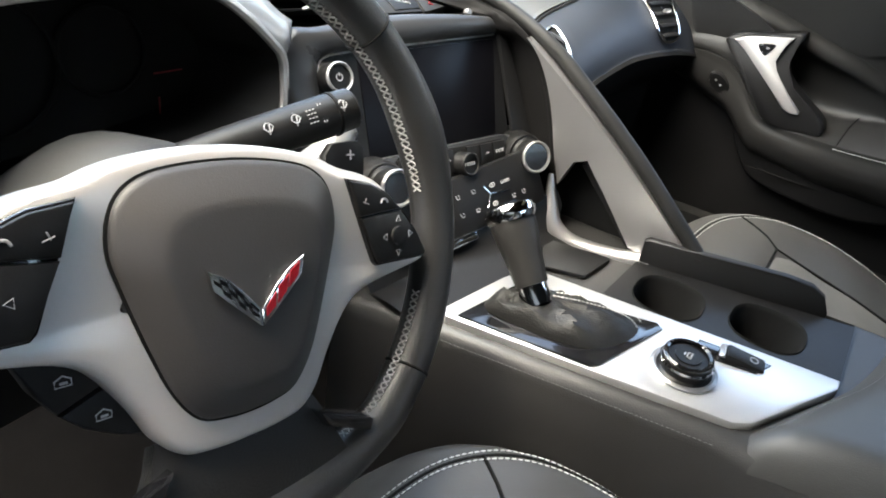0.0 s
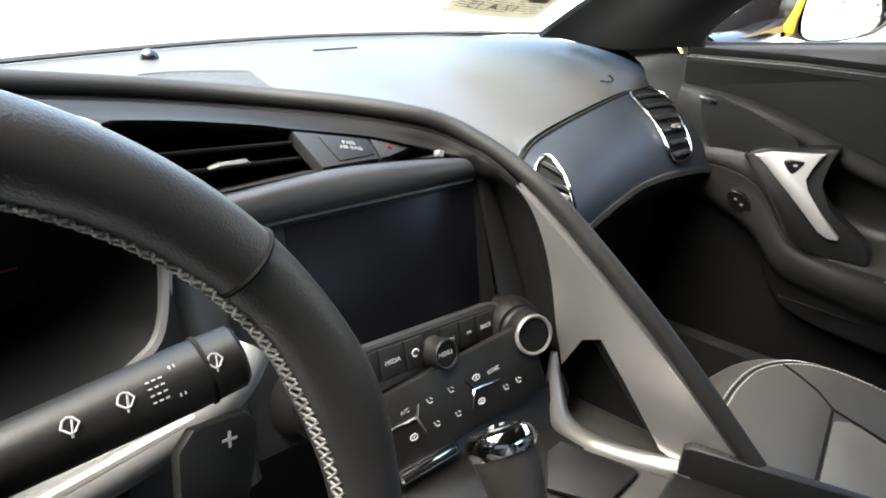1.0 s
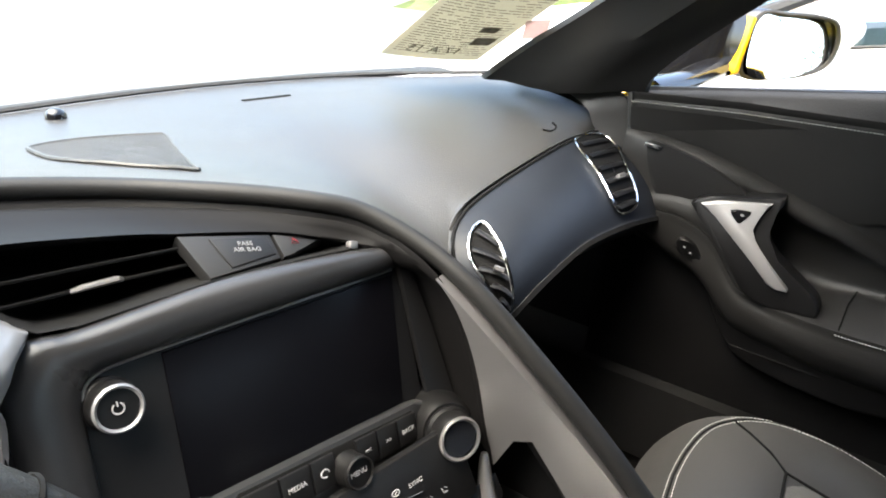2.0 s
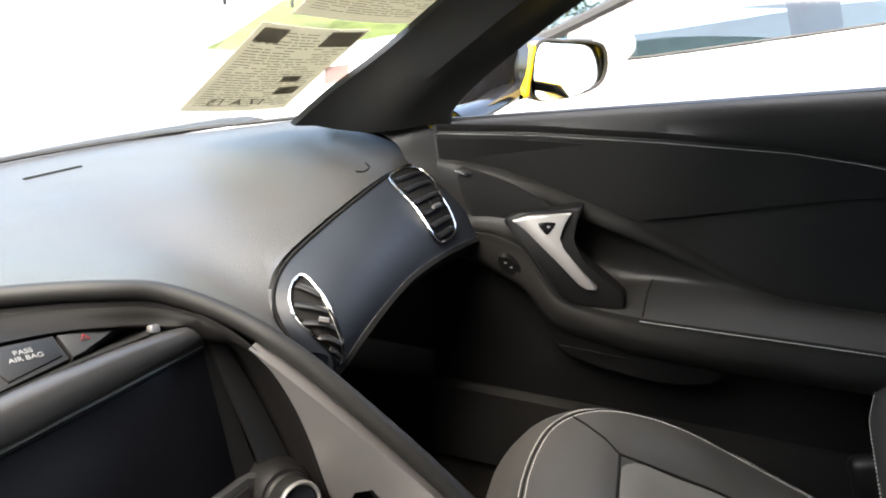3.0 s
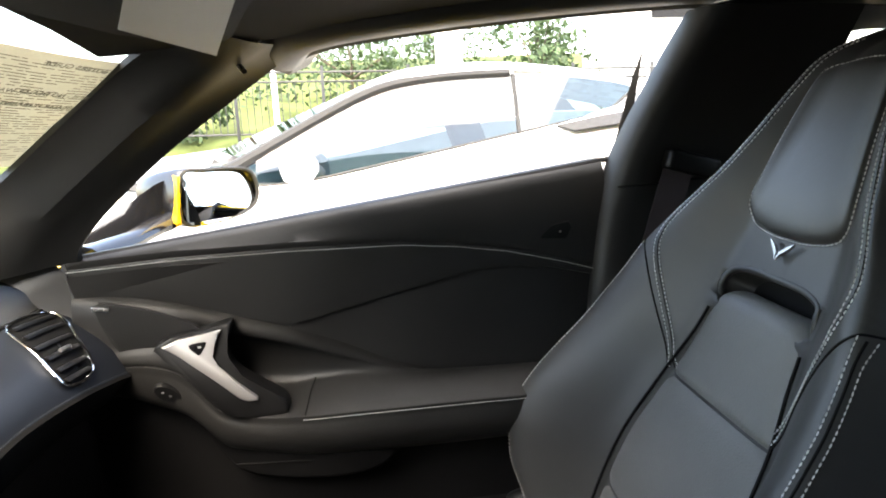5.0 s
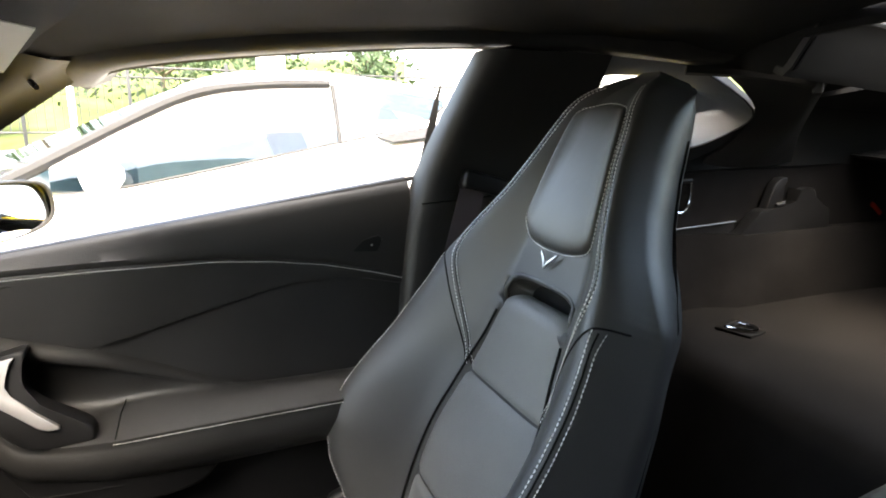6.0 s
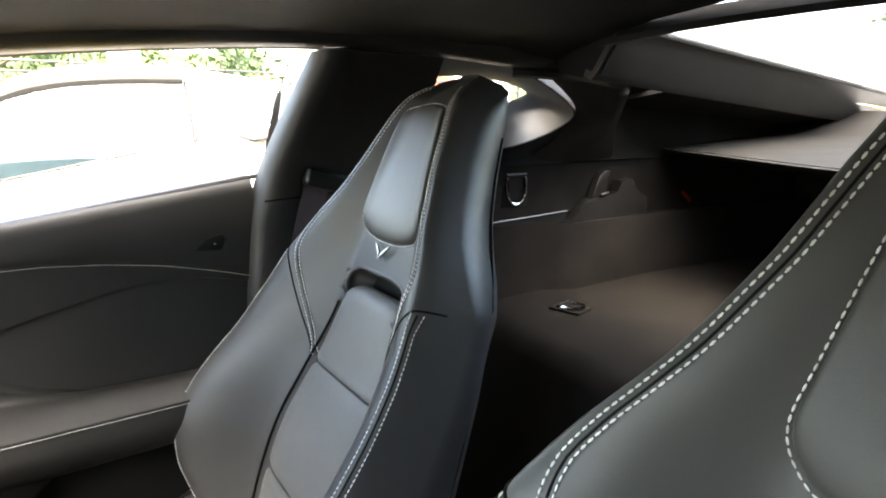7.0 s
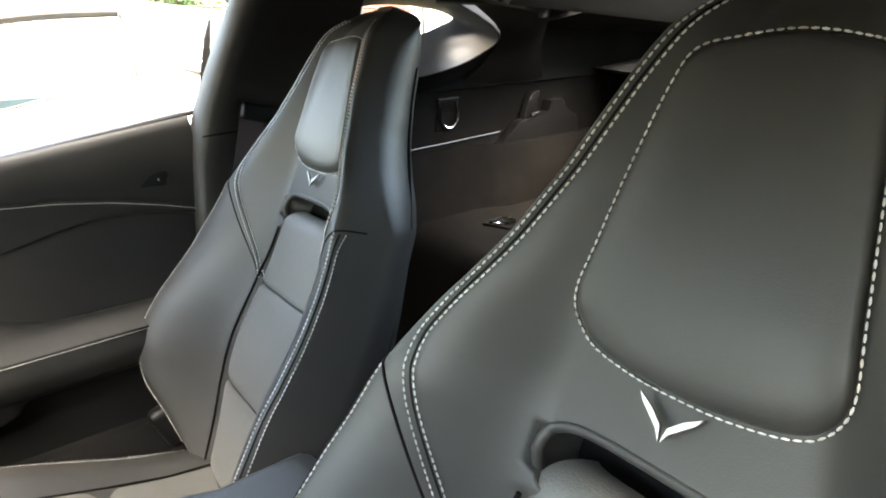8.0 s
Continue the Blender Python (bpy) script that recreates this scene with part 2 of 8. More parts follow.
def mirrored(half):
    """A closed outline from its right half, given from the top middle down to the bottom middle."""
    return half + [(-x, y) for x, y in reversed(half) if x > 1e-6]


def finish(bm, name, mat, sharp=38):
    bmesh.ops.recalc_face_normals(bm, faces=bm.faces)
    for f in bm.faces:
        f.smooth = True
    for e in bm.edges:
        if len(e.link_faces) == 2 and e.calc_face_angle(0) > radians(sharp):
            e.smooth = False
    me = bpy.data.meshes.new(name)
    bm.to_mesh(me)
    bm.free()
    me.materials.append(mat)
    return me


def part(name, bm, mat, parent, label="", sharp=38):
    ob = new(name, finish(bm, name, mat, sharp))
    ob.parent = parent
    return tagged(ob, label)


def thing(name, label, category, group="", kind="", at=(0, 0, 0)):
    ob = new(name)
    ob.location = at
    ob.empty_display_size = 0.05
    return tagged(ob, label, category, group, kind)


def solid(name, bm, mat, label, category, group="", kind="", sharp=38):
    return tagged(new(name, finish(bm, name, mat, sharp)), label, category, group, kind)


def B():
    return bmesh.new()


def words(text, m, size, mat, parent, name="lettering"):
    """Flat raised lettering in the built-in font, turned into a mesh."""
    cu = bpy.data.curves.new(name, "FONT")
    cu.body, cu.size, cu.extrude = text, size, 0.0002
    cu.align_x, cu.align_y = "CENTER", "CENTER"
    tmp = bpy.data.objects.new(name, cu)
    scene.collection.objects.link(tmp)
    bpy.context.view_layer.update()
    me = bpy.data.meshes.new_from_object(tmp.evaluated_get(bpy.context.evaluated_depsgraph_get()))
    bpy.data.objects.remove(tmp)
    me.transform(m)
    me.materials.append(mat)
    ob = new(name, me)
    ob.parent = parent
    return ob


# ---- the car's shell: floor, roof, pillars, glass ----
def car_floor():
    bm = B()
    rows = []
    for y in (1.30, 1.05, 0.92, 0.6, 0.2, -0.2, -0.40):
        z = 0.20 if y < 0.95 else 0.20 + (y - 0.95) * 1.2
        rows.append([V((x, y, z + (0.04 if abs(x) > 0.66 else 0))) for x in (-0.78, -0.66, -0.3, 0, 0.3, 0.66, 0.78)])
    sheet(bm, rows, 0.02)
    return solid("car_floor", bm, CARPET, "dark carpeted floor of the car's footwells", "car floor", kind="structure")


car_floor()


def firewall():
    bm = B()
    sheet(bm, [[V((x, y, z - k * max(0.0, abs(x) - 0.45) * 0.5)) for x in (-0.85, -0.6, -0.3, 0, 0.3, 0.6, 0.85)] for y, z, k in ((1.34, 0.1, 0), (1.34, 0.5, 0), (1.33, 0.80, 1))], 0.02)
    return solid("wall_firewall", bm, DARK, "black bulkhead behind the dashboard", "bulkhead", kind="structure")


firewall()

ROOF_RAIL = [(0.72, 0.36, 1.160), (0.64, 0.30, 1.186), (0.61, 0.08, 1.211), (0.605, -0.215, 1.231), (0.59, -0.45, 1.228), (0.55, -0.72, 1.205)]


def headliner():
    """Roof lining between the two side rails, from the windscreen's header to the hatch."""
    bm = B()
    rows = []
    for y, half, zr, zc in ((0.575, 0.60, 1.150, 1.195), (0.45, 0.62, 1.160, 1.215), (0.30, 0.62, 1.176, 1.228), (0.08, 0.61, 1.200, 1.242), (-0.215, 0.60, 1.220, 1.252), (-0.45, 0.60, 1.218, 1.258), (-0.60, 0.60, 1.205, 1.262), (-0.725, 0.58, 1.175, 1.266)):
        rows.append([V((half * k, y, zc - (zc - zr) * abs(k) ** 2.4)) for k in (-1, -0.8, -0.5, -0.2, 0, 0.2, 0.5, 0.8, 1)])
    sheet(bm, rows, 0.03)
    return solid("ceiling", bm, LINING, "black fabric roof lining of the coupe", "roof lining", kind="structure")


headliner()


def roof_rail(side):
    bm = B()
    pts = spline([(side * x, y, z) for x, y, z in ROOF_RAIL], 6)
    tube(bm, pts, 0.038, 10, flat=0.75)
    tube(bm, [p + V((side * 0.06, 0, 0.02)) for p in pts], 0.05, 8)
    return solid("roof_rail", bm, PILLAR, "dark trimmed side rail under the roof", "roof rail", kind="structure")


roof_rail(1)
roof_rail(-1)


def a_pillar(side):
    """Tapered windscreen pillar, wide at the dashboard, curving up into the roof rail."""
    bm = B()
    inner = spline([(0.72, 0.99, 0.838), (0.70, 0.90, 0.905), (0.685, 0.80, 0.972), (0.66, 0.66, 1.076), (0.62, 0.55, 1.150), (0.56, 0.46, 1.185)], 5)
    outer = spline([(0.745, 0.70, 0.855), (0.735, 0.69, 0.882), (0.725, 0.64, 0.935), (0.71, 0.535, 1.022), (0.705, 0.42, 1.103), (0.70, 0.325, 1.168)], 5)
    rows = []
    for a, b in zip(inner, outer):
        mid = (a + b) / 2 + V((-0.028, -0.012, -0.012))
        back = (a + b) / 2 + V((0.06, 0.03, 0.05))
        loop = spline([a, (a * 0.72 + mid * 0.35) * (1 / 1.07), mid, (b * 0.72 + mid * 0.35) * (1 / 1.07), b, back], 2, closed=True)
        rows.append([V((side * p.x, p.y, p.z)) for p in loop])
    sheet(bm, rows, close=True)
    return solid("a_pillar", bm, PILLAR, "dark grained windscreen pillar trim", "pillar", kind="structure")


a_pillar(1)
a_pillar(-1)


def b_pillar(side):
    """Wide panel behind the door, running up into the roof, with a rolled upper edge and a seam."""
    top = thing("b_pillar", "black padded pillar panel behind the door opening", "pillar", kind="structure")
    s = side
    bm = B()
    front = spline([(0.69, -0.130, 0.45), (0.695, -0.140, 0.743), (0.70, -0.165, 0.93), (0.69, -0.195, 1.02), (0.655, -0.235, 1.12), (0.605, -0.262, 1.20)], 4)
    back = spline([(0.69, -0.50, 0.45), (0.695, -0.50, 0.743), (0.695, -0.50, 0.90), (0.68, -0.50, 1.0), (0.65, -0.50, 1.10), (0.59, -0.50, 1.20)], 4)
    rows = []
    for i, (f, b) in enumerate(zip(front, back)):
        roll = 0.012 if i > 7 else 0.004
        q = [f + V((0.05, 0.005, 0)), f + V((0.01, 0.006, 0)), f + V((-roll, -0.012, 0)), f + V((-roll * 1.4, -0.04, 0)), f.lerp(b, 0.3) + V((0.004, 0, 0)), f.lerp(b, 0.65) + V((0.004, 0, 0)), b]
        rows.append([V((s * p.x, p.y, p.z)) for p in q])
    sheet(bm, rows, 0.01)
    part("panel", bm, PILLAR, top, "", 80)
    bm = B()
    tube(bm, spline([(s * 0.688, -0.168, 0.934), (s * 0.680, -0.24, 0.938), (s * 0.684, -0.34, 0.945)], 5), 0.0018, 5)
    part("seam", bm, DARK, top)
    return top


b_pillar(1)
b_pillar(-1)


def windscreen():
    top = thing("windshield", "clear raked windscreen with dust specks", "windshield", kind="structure")
    base = spline([(-0.86, 0.98, 0.83), (-0.79, 1.04, 0.828), (-0.64, 1.192, 0.822), (-0.36, 1.300, 0.819), (0, 1.330, 0.819), (0.36, 1.300, 0.819), (0.64, 1.192, 0.820), (0.79, 1.04, 0.828), (0.86, 0.98, 0.83)], 4)
    head = spline([(-0.66, 0.55, 1.155), (-0.62, 0.57, 1.165), (-0.5, 0.60, 1.185), (-0.28, 0.62, 1.20), (0, 0.63, 1.205), (0.28, 0.62, 1.20), (0.5, 0.60, 1.185), (0.62, 0.57, 1.165), (0.66, 0.55, 1.155)], 4)
    bm = B()
    sheet(bm, [[a.lerp(b, t) + V((0, 0.02, 0.05)) * (t * (1 - t)) for a, b in zip(base, head)] for t in (0, 0.2, 0.4, 0.6, 0.8, 1)])
    g = part("pane", bm, PANE, top)
    g.visible_shadow = False
    bm = B()
    tube(bm, base, 0.006, 6, flat=0.6)
    part("seal", bm, BLACKTRIM, top, "black rubber seal along the glass")
    return top


windscreen()


def side_glass_seal():
    bm = B()
    belt = spline([(0.752, 0.735, 0.852), (0.752, 0.276, 0.912), (0.748, -0.19, 0.978)], 8)
    tube(bm, belt, 0.005, 6)
    return solid("window_seal", bm, BLACKTRIM, "thin black weather strip along the door's window line", "window seal", kind="structure")


side_glass_seal()


def body_shell():
    """Yellow outer body: bonnet, wings and rear bodywork, seen only past the glass and in the mirror."""
    car = thing("sports_car", "bright yellow low two-seat coupe around the cabin", "car", kind="structure")
    bm = B()
    rows = []
    for y, z, h in ((1.40, 0.765, 0.86), (1.55, 0.735, 0.90), (1.8, 0.665, 0.92), (2.1, 0.585, 0.90), (2.4, 0.50, 0.80), (2.5, 0.40, 0.70)):
        rows.append([V((h * k, y, z - 0.16 * abs(k) ** 4 + 0.02 * math.exp(-((abs(k) - 0.85) / 0.15) ** 2))) for k in [i / 8 for i in range(-8, 9)]])
    sheet(bm, rows, 0.01)
    part("hood", bm, YELLOW, car)
    bm = B()
    for s in (1, -1):
        rows = []
        for y, zt in ((2.1, 0.57), (1.6, 0.695), (1.2, 0.775), (0.75, 0.825)):
            rows.append([V((s * x, y, z)) for x, z in ((0.86, zt), (0.92, zt - 0.06), (0.94, 0.55), (0.90, 0.25))])
        sheet(bm, rows, 0.01)
    part("fender", bm, YELLOW, car)
    bm = B()
    for s in (1, -1):
      rows = []
      for y, zt in ((0.745, 0.838), (0.276, 0.900), (-0.145, 0.956)):
        rows.append([V((s * x, y, z)) for x, z in ((0.775, zt), (0.86, zt - 0.02), (0.92, zt - 0.12), (0.93, 0.5), (0.90, 0.22))])
      sheet(bm, rows, 0.01)
    part("door_skin", bm, YELLOW, car)
    bm = B()
    for s in (1, -1):
        rows = []
        for y, zt, xt in ((-0.25, 0.965, 0.775), (-0.6, 1.0, 0.80), (-1.0, 1.02, 0.82), (-1.4, 1.02, 0.84), (-1.9, 0.98, 0.80)):
            rows.append([V((s * x, y, z)) for x, z in ((xt + 0.01, zt + 0.01), (xt + 0.02, zt), (0.93, zt - 0.12), (0.95, 0.5), (0.9, 0.22))])
        sheet(bm, rows, 0.01)
    sheet(bm, [[V((x, -2.02, z)) for x in (-0.8, 0, 0.8)] for z in (1.0, 0.6, 0.25)], 0.01)
    part("rear_body", bm, YELLOW, car)
    for s in (1, -1):
        bm = B()
        sheet(bm, [[V((s * 0.45, y, 1.205 - (-0.74 - y) * 0.075)), V((s * 0.66, y, 1.165 - (-0.74 - y) * 0.075)), V((s * 0.86, y, 1.09 - (-0.74 - y) * 0.065))] for y in (-1.02, -1.3, -1.7, -2.1)], 0.004)
        part("rear_quarter", bm, YELLOW, car)
    bm = B()
    sheet(bm, [[V((x, y, z + 0.03)) for x, z in ((-0.70, 1.235), (-0.4, 1.265), (0, 1.28), (0.4, 1.265), (0.70, 1.235))] for y in (0.56, 0.2, -0.2, -0.6, -0.72)], 0.01)
    part("roof_panel", bm, YELLOW, car)
    return car


body_shell()


def liners():
    """Inner skins that close the cabin's sides behind the trim, shade put into their near-black colour, and the cowl in
    front of the glass.
    """
    for s in (1, -1):
        bm = B()
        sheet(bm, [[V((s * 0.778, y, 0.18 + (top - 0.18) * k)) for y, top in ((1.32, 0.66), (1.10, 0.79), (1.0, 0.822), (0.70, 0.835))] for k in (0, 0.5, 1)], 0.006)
        solid("wall_footwell", bm, DARK, "inner side of the footwell, its shade put into a near-black colour", "side lining", kind="structure")
        bm = B()
        sheet(bm, [[V((s * x, y, z)) for y in (-0.30, -0.6, -1.2, -2.0)] for x, z in ((0.765, 0.18), (0.765, 0.6), (0.765, 0.93), (0.73, 0.985))], 0.006)
        solid("wall_quarter", bm, DARK, "black inner side behind the trim", "side lining", kind="structure")
    bm = B()
    sheet(bm, [[V((x, y - 0.20 * (x / 0.86) ** 2, z)) for x in (-0.86, -0.6, -0.3, 0, 0.3, 0.6, 0.86)] for y, z in ((1.335, 0.810), (1.37, 0.812), (1.42, 0.806))], 0.004)
    solid("cowl", bm, BLACKTRIM, "dark plastic cowl at the foot of the windscreen", "cowl", kind="structure")


liners()


# ---- ground and surroundings ----
def ground():
    bm = B()
    sheet(bm, [[V((x, y, -0.02)) for x in (-400, -30, -8, 0, 8, 400)] for y in (-400, -40, 0, 40, 400)])
    return solid("ground", bm, ASPHALT, "worn grey asphalt car park", "ground", kind="structure")


ground()


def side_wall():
    """Unseen plain wall, added to block low light from the driver's side."""
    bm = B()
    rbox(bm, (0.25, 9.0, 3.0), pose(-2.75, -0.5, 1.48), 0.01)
    return solid("light_block_wall", bm, material("light_block_grey", (0.06, 0.059, 0.056), 0.9, vary=0.25, scale=2.0, bump=0.6, grain=60), "unseen plain dark grey wall, added to block light from the driver's side", "wall", kind="structure")


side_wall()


# ---- dashboard ----
ARCH = [(0.125, 0.425, 0.610), (0.125, 0.52, 0.697), (0.125, 0.61, 0.767), (0.124, 0.655, 0.797), (0.120, 0.70, 0.819), (0.105, 0.745, 0.838), (0.078, 0.775, 0.848), (0.04, 0.82, 0.854), (-0.02, 0.88, 0.860), (-0.10, 0.915, 0.872), (-0.20, 0.93, 0.887), (-0.30, 0.92, 0.90), (-0.40, 0.91, 0.905), (-0.52, 0.90, 0.90), (-0.64, 0.90, 0.875)]
PANEL_UP = [(0.252, 0.715, 0.700), (0.250, 0.737, 0.728), (0.266, 0.755, 0.752), (0.305, 0.766, 0.768), (0.377, 0.771, 0.775), (0.53, 0.774, 0.781), (0.64, 0.772, 0.783), (0.725, 0.765, 0.780)]
PANEL_LOW = [(0.262, 0.690, 0.668), (0.275, 0.678, 0.684), (0.31, 0.672, 0.698), (0.37, 0.668, 0.707), (0.45, 0.664, 0.710), (0.55, 0.652, 0.702), (0.64, 0.640, 0.688), (0.725, 0.63, 0.668)]


def grille_material():
    """Dark sheet pierced by a close grid of round holes."""
    m = material("grille_mesh", (0.055, 0.055, 0.054), 0.6, spec=0.4, vary=0.1, bump=0.3, grain=900)
    n, l = m.node_tree.nodes, m.node_tree.links
    geo = n.new("ShaderNodeNewGeometry")
    v = n.new("ShaderNodeTexVoronoi")
    v.inputs["Scale"].default_value, v.inputs["Randomness"].default_value = 330.0, 0.0
    flat = n.new("ShaderNodeVectorMath")
    flat.operation = "MULTIPLY"
    flat.inputs[1].default_value = (1, 1, 0)
    l.new(geo.outputs["Position"], flat.inputs[0])
    l.new(flat.outputs[0], v.inputs["Vector"])
    hole = n.new("ShaderNodeMapRange")
    hole.inputs["From Min"].default_value, hole.inputs["From Max"].default_value = 0.28, 0.38
    l.new(v.outputs["Distance"], hole.inputs[0])
    mix = n.new("ShaderNodeMixShader")
    dark = n.new("ShaderNodeBsdfDiffuse")
    dark.inputs[0].default_value = (0.004, 0.004, 0.004, 1)
    l.new(hole.outputs[0], mix.inputs[0])
    l.new(dark.outputs[0], mix.inputs[1])
    l.new(n["Principled BSDF"].outputs[0], mix.inputs[2])
    l.new(mix.outputs[0], n["Material Output"].inputs[0])
    return m


def vent(parent, surf, outline, slats):
    """An air outlet lying in the surface surf(t, s, h): near-black sheet on the panel painted as a shaded hollow,
    chrome surround and slats.
    """
    mt, ms = sum(o[0] for o in outline) / len(outline), sum(o[1] for o in outline) / len(outline)
    ring = [(p.x, p.y) for p in spline([(t, s, 0) for t, s in outline], 5, closed=True)]
    bm = B()
    rows = [[surf(mt + (t - mt) * k, ms + (s - ms) * k, 0.0022 if k > 0.9 else 0.0012) for t, s in ring] for k in (1.0, 0.75, 0.5, 0.25, 0.05)]
    sheet(bm, rows, close=True)
    v = part("vent", bm, DARK, parent)
    bm = B()
    tube(bm, [surf(t, s, 0.0042) for t, s in ring], 0.0022, 8, closed=True)
    part("surround", bm, CHROME, v, "bright chrome surround")
    left = spline([(*outline[0], 0), (*outline[5], 0), (*outline[4], 0)], 6)
    right = spline([(*outline[1], 0), (*outline[2], 0), (*outline[3], 0)], 6)
    for i in range(slats):
        a, b = along(left, (i + 0.6) / slats), along(right, (i + 0.6) / slats)
        pts = [surf(*a.lerp(b, q).xy, 0.0050) for q in (0.07, 0.3, 0.5, 0.7, 0.93)]
        bm = B()
        tube(bm, pts, 0.0046, 6, flat=0.3, up=(0, -0.35, 1))
        part("slat", bm, PLASTIC, v)
        if i == slats // 2:
            bm = B()
            tube(bm, [surf(*a.lerp(b, q).xy, 0.011) for q in (0.36, 0.62)], 0.0032, 6)
            part("tab", bm, SILVER, v, "bright adjusting tab")
    return v


def dashboard():
    d = thing("dashboard", "black soft-skinned dashboard with satin silver accents", "dashboard")
    arch = spline(ARCH, 6)
    hood = [p for p in arch if p.y > 0.66]
    base = spline([(0.785, 1.030, 0.826), (0.72, 1.100, 0.820), (0.63, 1.188, 0.816), (0.52, 1.245, 0.815), (0.36, 1.292, 0.815), (0.18, 1.315, 0.815), (0, 1.322, 0.815), (-0.36, 1.292, 0.815), (-0.64, 1.185, 0.818)], 6)
    # top pad: left of the passenger panel it ends on the hood's edge, right of it on the panel's upper edge
    up = spline(PANEL_UP, 4)
    edge = [V((0.76, 0.76, 0.790))] + list(reversed([p + V((0, 0.006, 0.002)) for p in up])) + [V((0.225, 0.70, 0.712)), V((0.19, 0.69, 0.742)), V((0.155, 0.685, 0.783))] + [p + V((0.004, 0.004, -0.002)) for p in hood]
    n = 64
    rows = []
    for a, b in zip(resample(base, n), resample(edge, n)):
        hi = max(a.z, b.z)
        drop = max(0.0, hi - b.z)
        c1 = V((a.x * 0.55 + b.x * 0.45, a.y * 0.5 + b.y * 0.5 + 0.02, a.z + 0.004 - drop * 0.05))
        c2 = V((b.x * 0.92 + a.x * 0.08, b.y + 0.055 + drop * 0.25, b.z + (hi - b.z) * 0.72 + 0.006))
        row = []
        for k in range(17):
            s = k / 16
            row.append(a * (1 - s) ** 3 + 3 * c1 * s * (1 - s) ** 2 + 3 * c2 * s * s * (1 - s) + b * s ** 3)
        rows.append(row)
    for _ in range(10):
        for k in range(1, 16):
            col = [r[k].copy() for r in rows]
            for i in range(1, n):
                rows[i][k] = col[i] * 0.5 + (col[i - 1] + col[i + 1]) * 0.25
    rows_pad = [[p.copy() for p in r] for r in rows]
    bm = B()
    sheet(bm, rows, -0.004)
    part("top_pad", bm, DASHSKIN, d)
    # right-hand end of the pad, beside the door
    bm = B()
    end = spline([(0.745, 0.95, 0.845), (0.735, 0.85, 0.838), (0.725, 0.79, 0.815), (0.722, 0.768, 0.784), (0.722, 0.70, 0.73), (0.722, 0.63, 0.668)], 4)
    rim = spline([(0.765, 0.93, 0.852), (0.755, 0.80, 0.853), (0.748, 0.745, 0.848), (0.745, 0.712, 0.790), (0.742, 0.690, 0.72), (0.742, 0.630, 0.655)], 4)
    sheet(bm, [end, [a.lerp(b, 0.5) + V((0, 0.004, 0.002)) for a, b in zip(end, rim)], rim, [p + V((0.03, 0.03, -0.01)) for p in rim]])
    part("end_cap", bm, DASHSKIN, d)
    # passenger panel
    low = spline(PANEL_LOW, 4)
    bm = B()
    rows = []
    for k in range(11):
        s = k / 10
        rows.append([p.lerp(q, s) + V((0, -0.016, 0.014)) * (4 * s * (1 - s)) for p, q in zip(up, low)])
    sheet(bm, rows, -0.006)
    panel = part("passenger_panel", bm, PANELSKIN, d, "curved blue-black leather passenger panel")
    bm = B()
    stitches(bm, [p + V((0, -0.002, 0.004)) for p in low[2:]], 0.005, 0.0036, 0.0005)
    part("stitching", bm, DARKTHREAD, panel)
    bm = B()
    tube(bm, [p + V((0, -0.001, 0.001)) for p in up], 0.0022, 6)
    part("seam", bm, DARK, panel)
    # knee panel below it, the footwell's shade put into its near-black colour
    bm = B()
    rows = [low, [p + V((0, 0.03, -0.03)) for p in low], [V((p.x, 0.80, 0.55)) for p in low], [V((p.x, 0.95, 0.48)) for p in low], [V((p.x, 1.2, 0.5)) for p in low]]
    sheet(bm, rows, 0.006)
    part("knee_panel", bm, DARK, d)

    def on_panel(t, s, h):
        return along(up, t).lerp(along(low, t), s) + V((0, -0.016, 0.014)) * (4 * s * (1 - s)) + V((0, -0.62, 0.78)) * h

    vent(d, on_panel, ((0.835, 0.03), (0.975, 0.08), (0.885, 0.48), (0.815, 0.85), (0.715, 0.86), (0.75, 0.45)), 6)
    vent(d, on_panel, ((0.385, 0.13), (0.335, 0.32), (0.20, 0.62), (0.09, 0.93), (0.03, 0.50), (0.17, 0.16)), 5)
    # airbag notch mark
    bm = B()
    tube(bm, spline([(0.575, 0.797, 0.806), (0.59, 0.79, 0.803), (0.615, 0.793, 0.803), (0.622, 0.803, 0.807)], 4), 0.0015, 5)
    part("airbag_mark", bm, DARK, d)
    # things lying on the pad follow its surface
    flat = [p for r in rows_pad for p in r]

    def pad_at(x, y, h=0.0):
        near = sorted(flat, key=lambda p: (p.x - x) ** 2 + (p.y - y) ** 2)[:4]
        ws = [1.0 / ((p.x - x) ** 2 + (p.y - y) ** 2 + 1e-7) for p in near]
        return V((x, y, sum(p.z * w for p, w in zip(near, ws)) / sum(ws) + h))

    # centre loudspeaker grille
    rim = spline([(x, y, 0) for x, y in ((0.024, 1.050), (0.027, 1.108), (0.040, 1.138), (0.092, 1.136), (0.157, 1.114), (0.170, 1.100), (0.143, 1.042), (0.101, 0.952), (0.090, 0.945), (0.052, 0.980))], 3, closed=True)
    cx, cy = 0.090, 1.050
    bm = B()
    sheet(bm, [[pad_at(cx + (p.x - cx) * k, cy + (p.y - cy) * k, 0.0022 if k > 0.5 else 0.0026) for p in rim] for k in (1.0, 0.8, 0.6, 0.4, 0.2, 0.02)], close=True)
    grille = part("speaker_grille", bm, grille_material(), d, "grey fine-mesh loudspeaker grille", 80)
    bm = B()
    tube(bm, [pad_at(p.x, p.y, 0.0018) for p in rim], 0.0022, 6, closed=True)
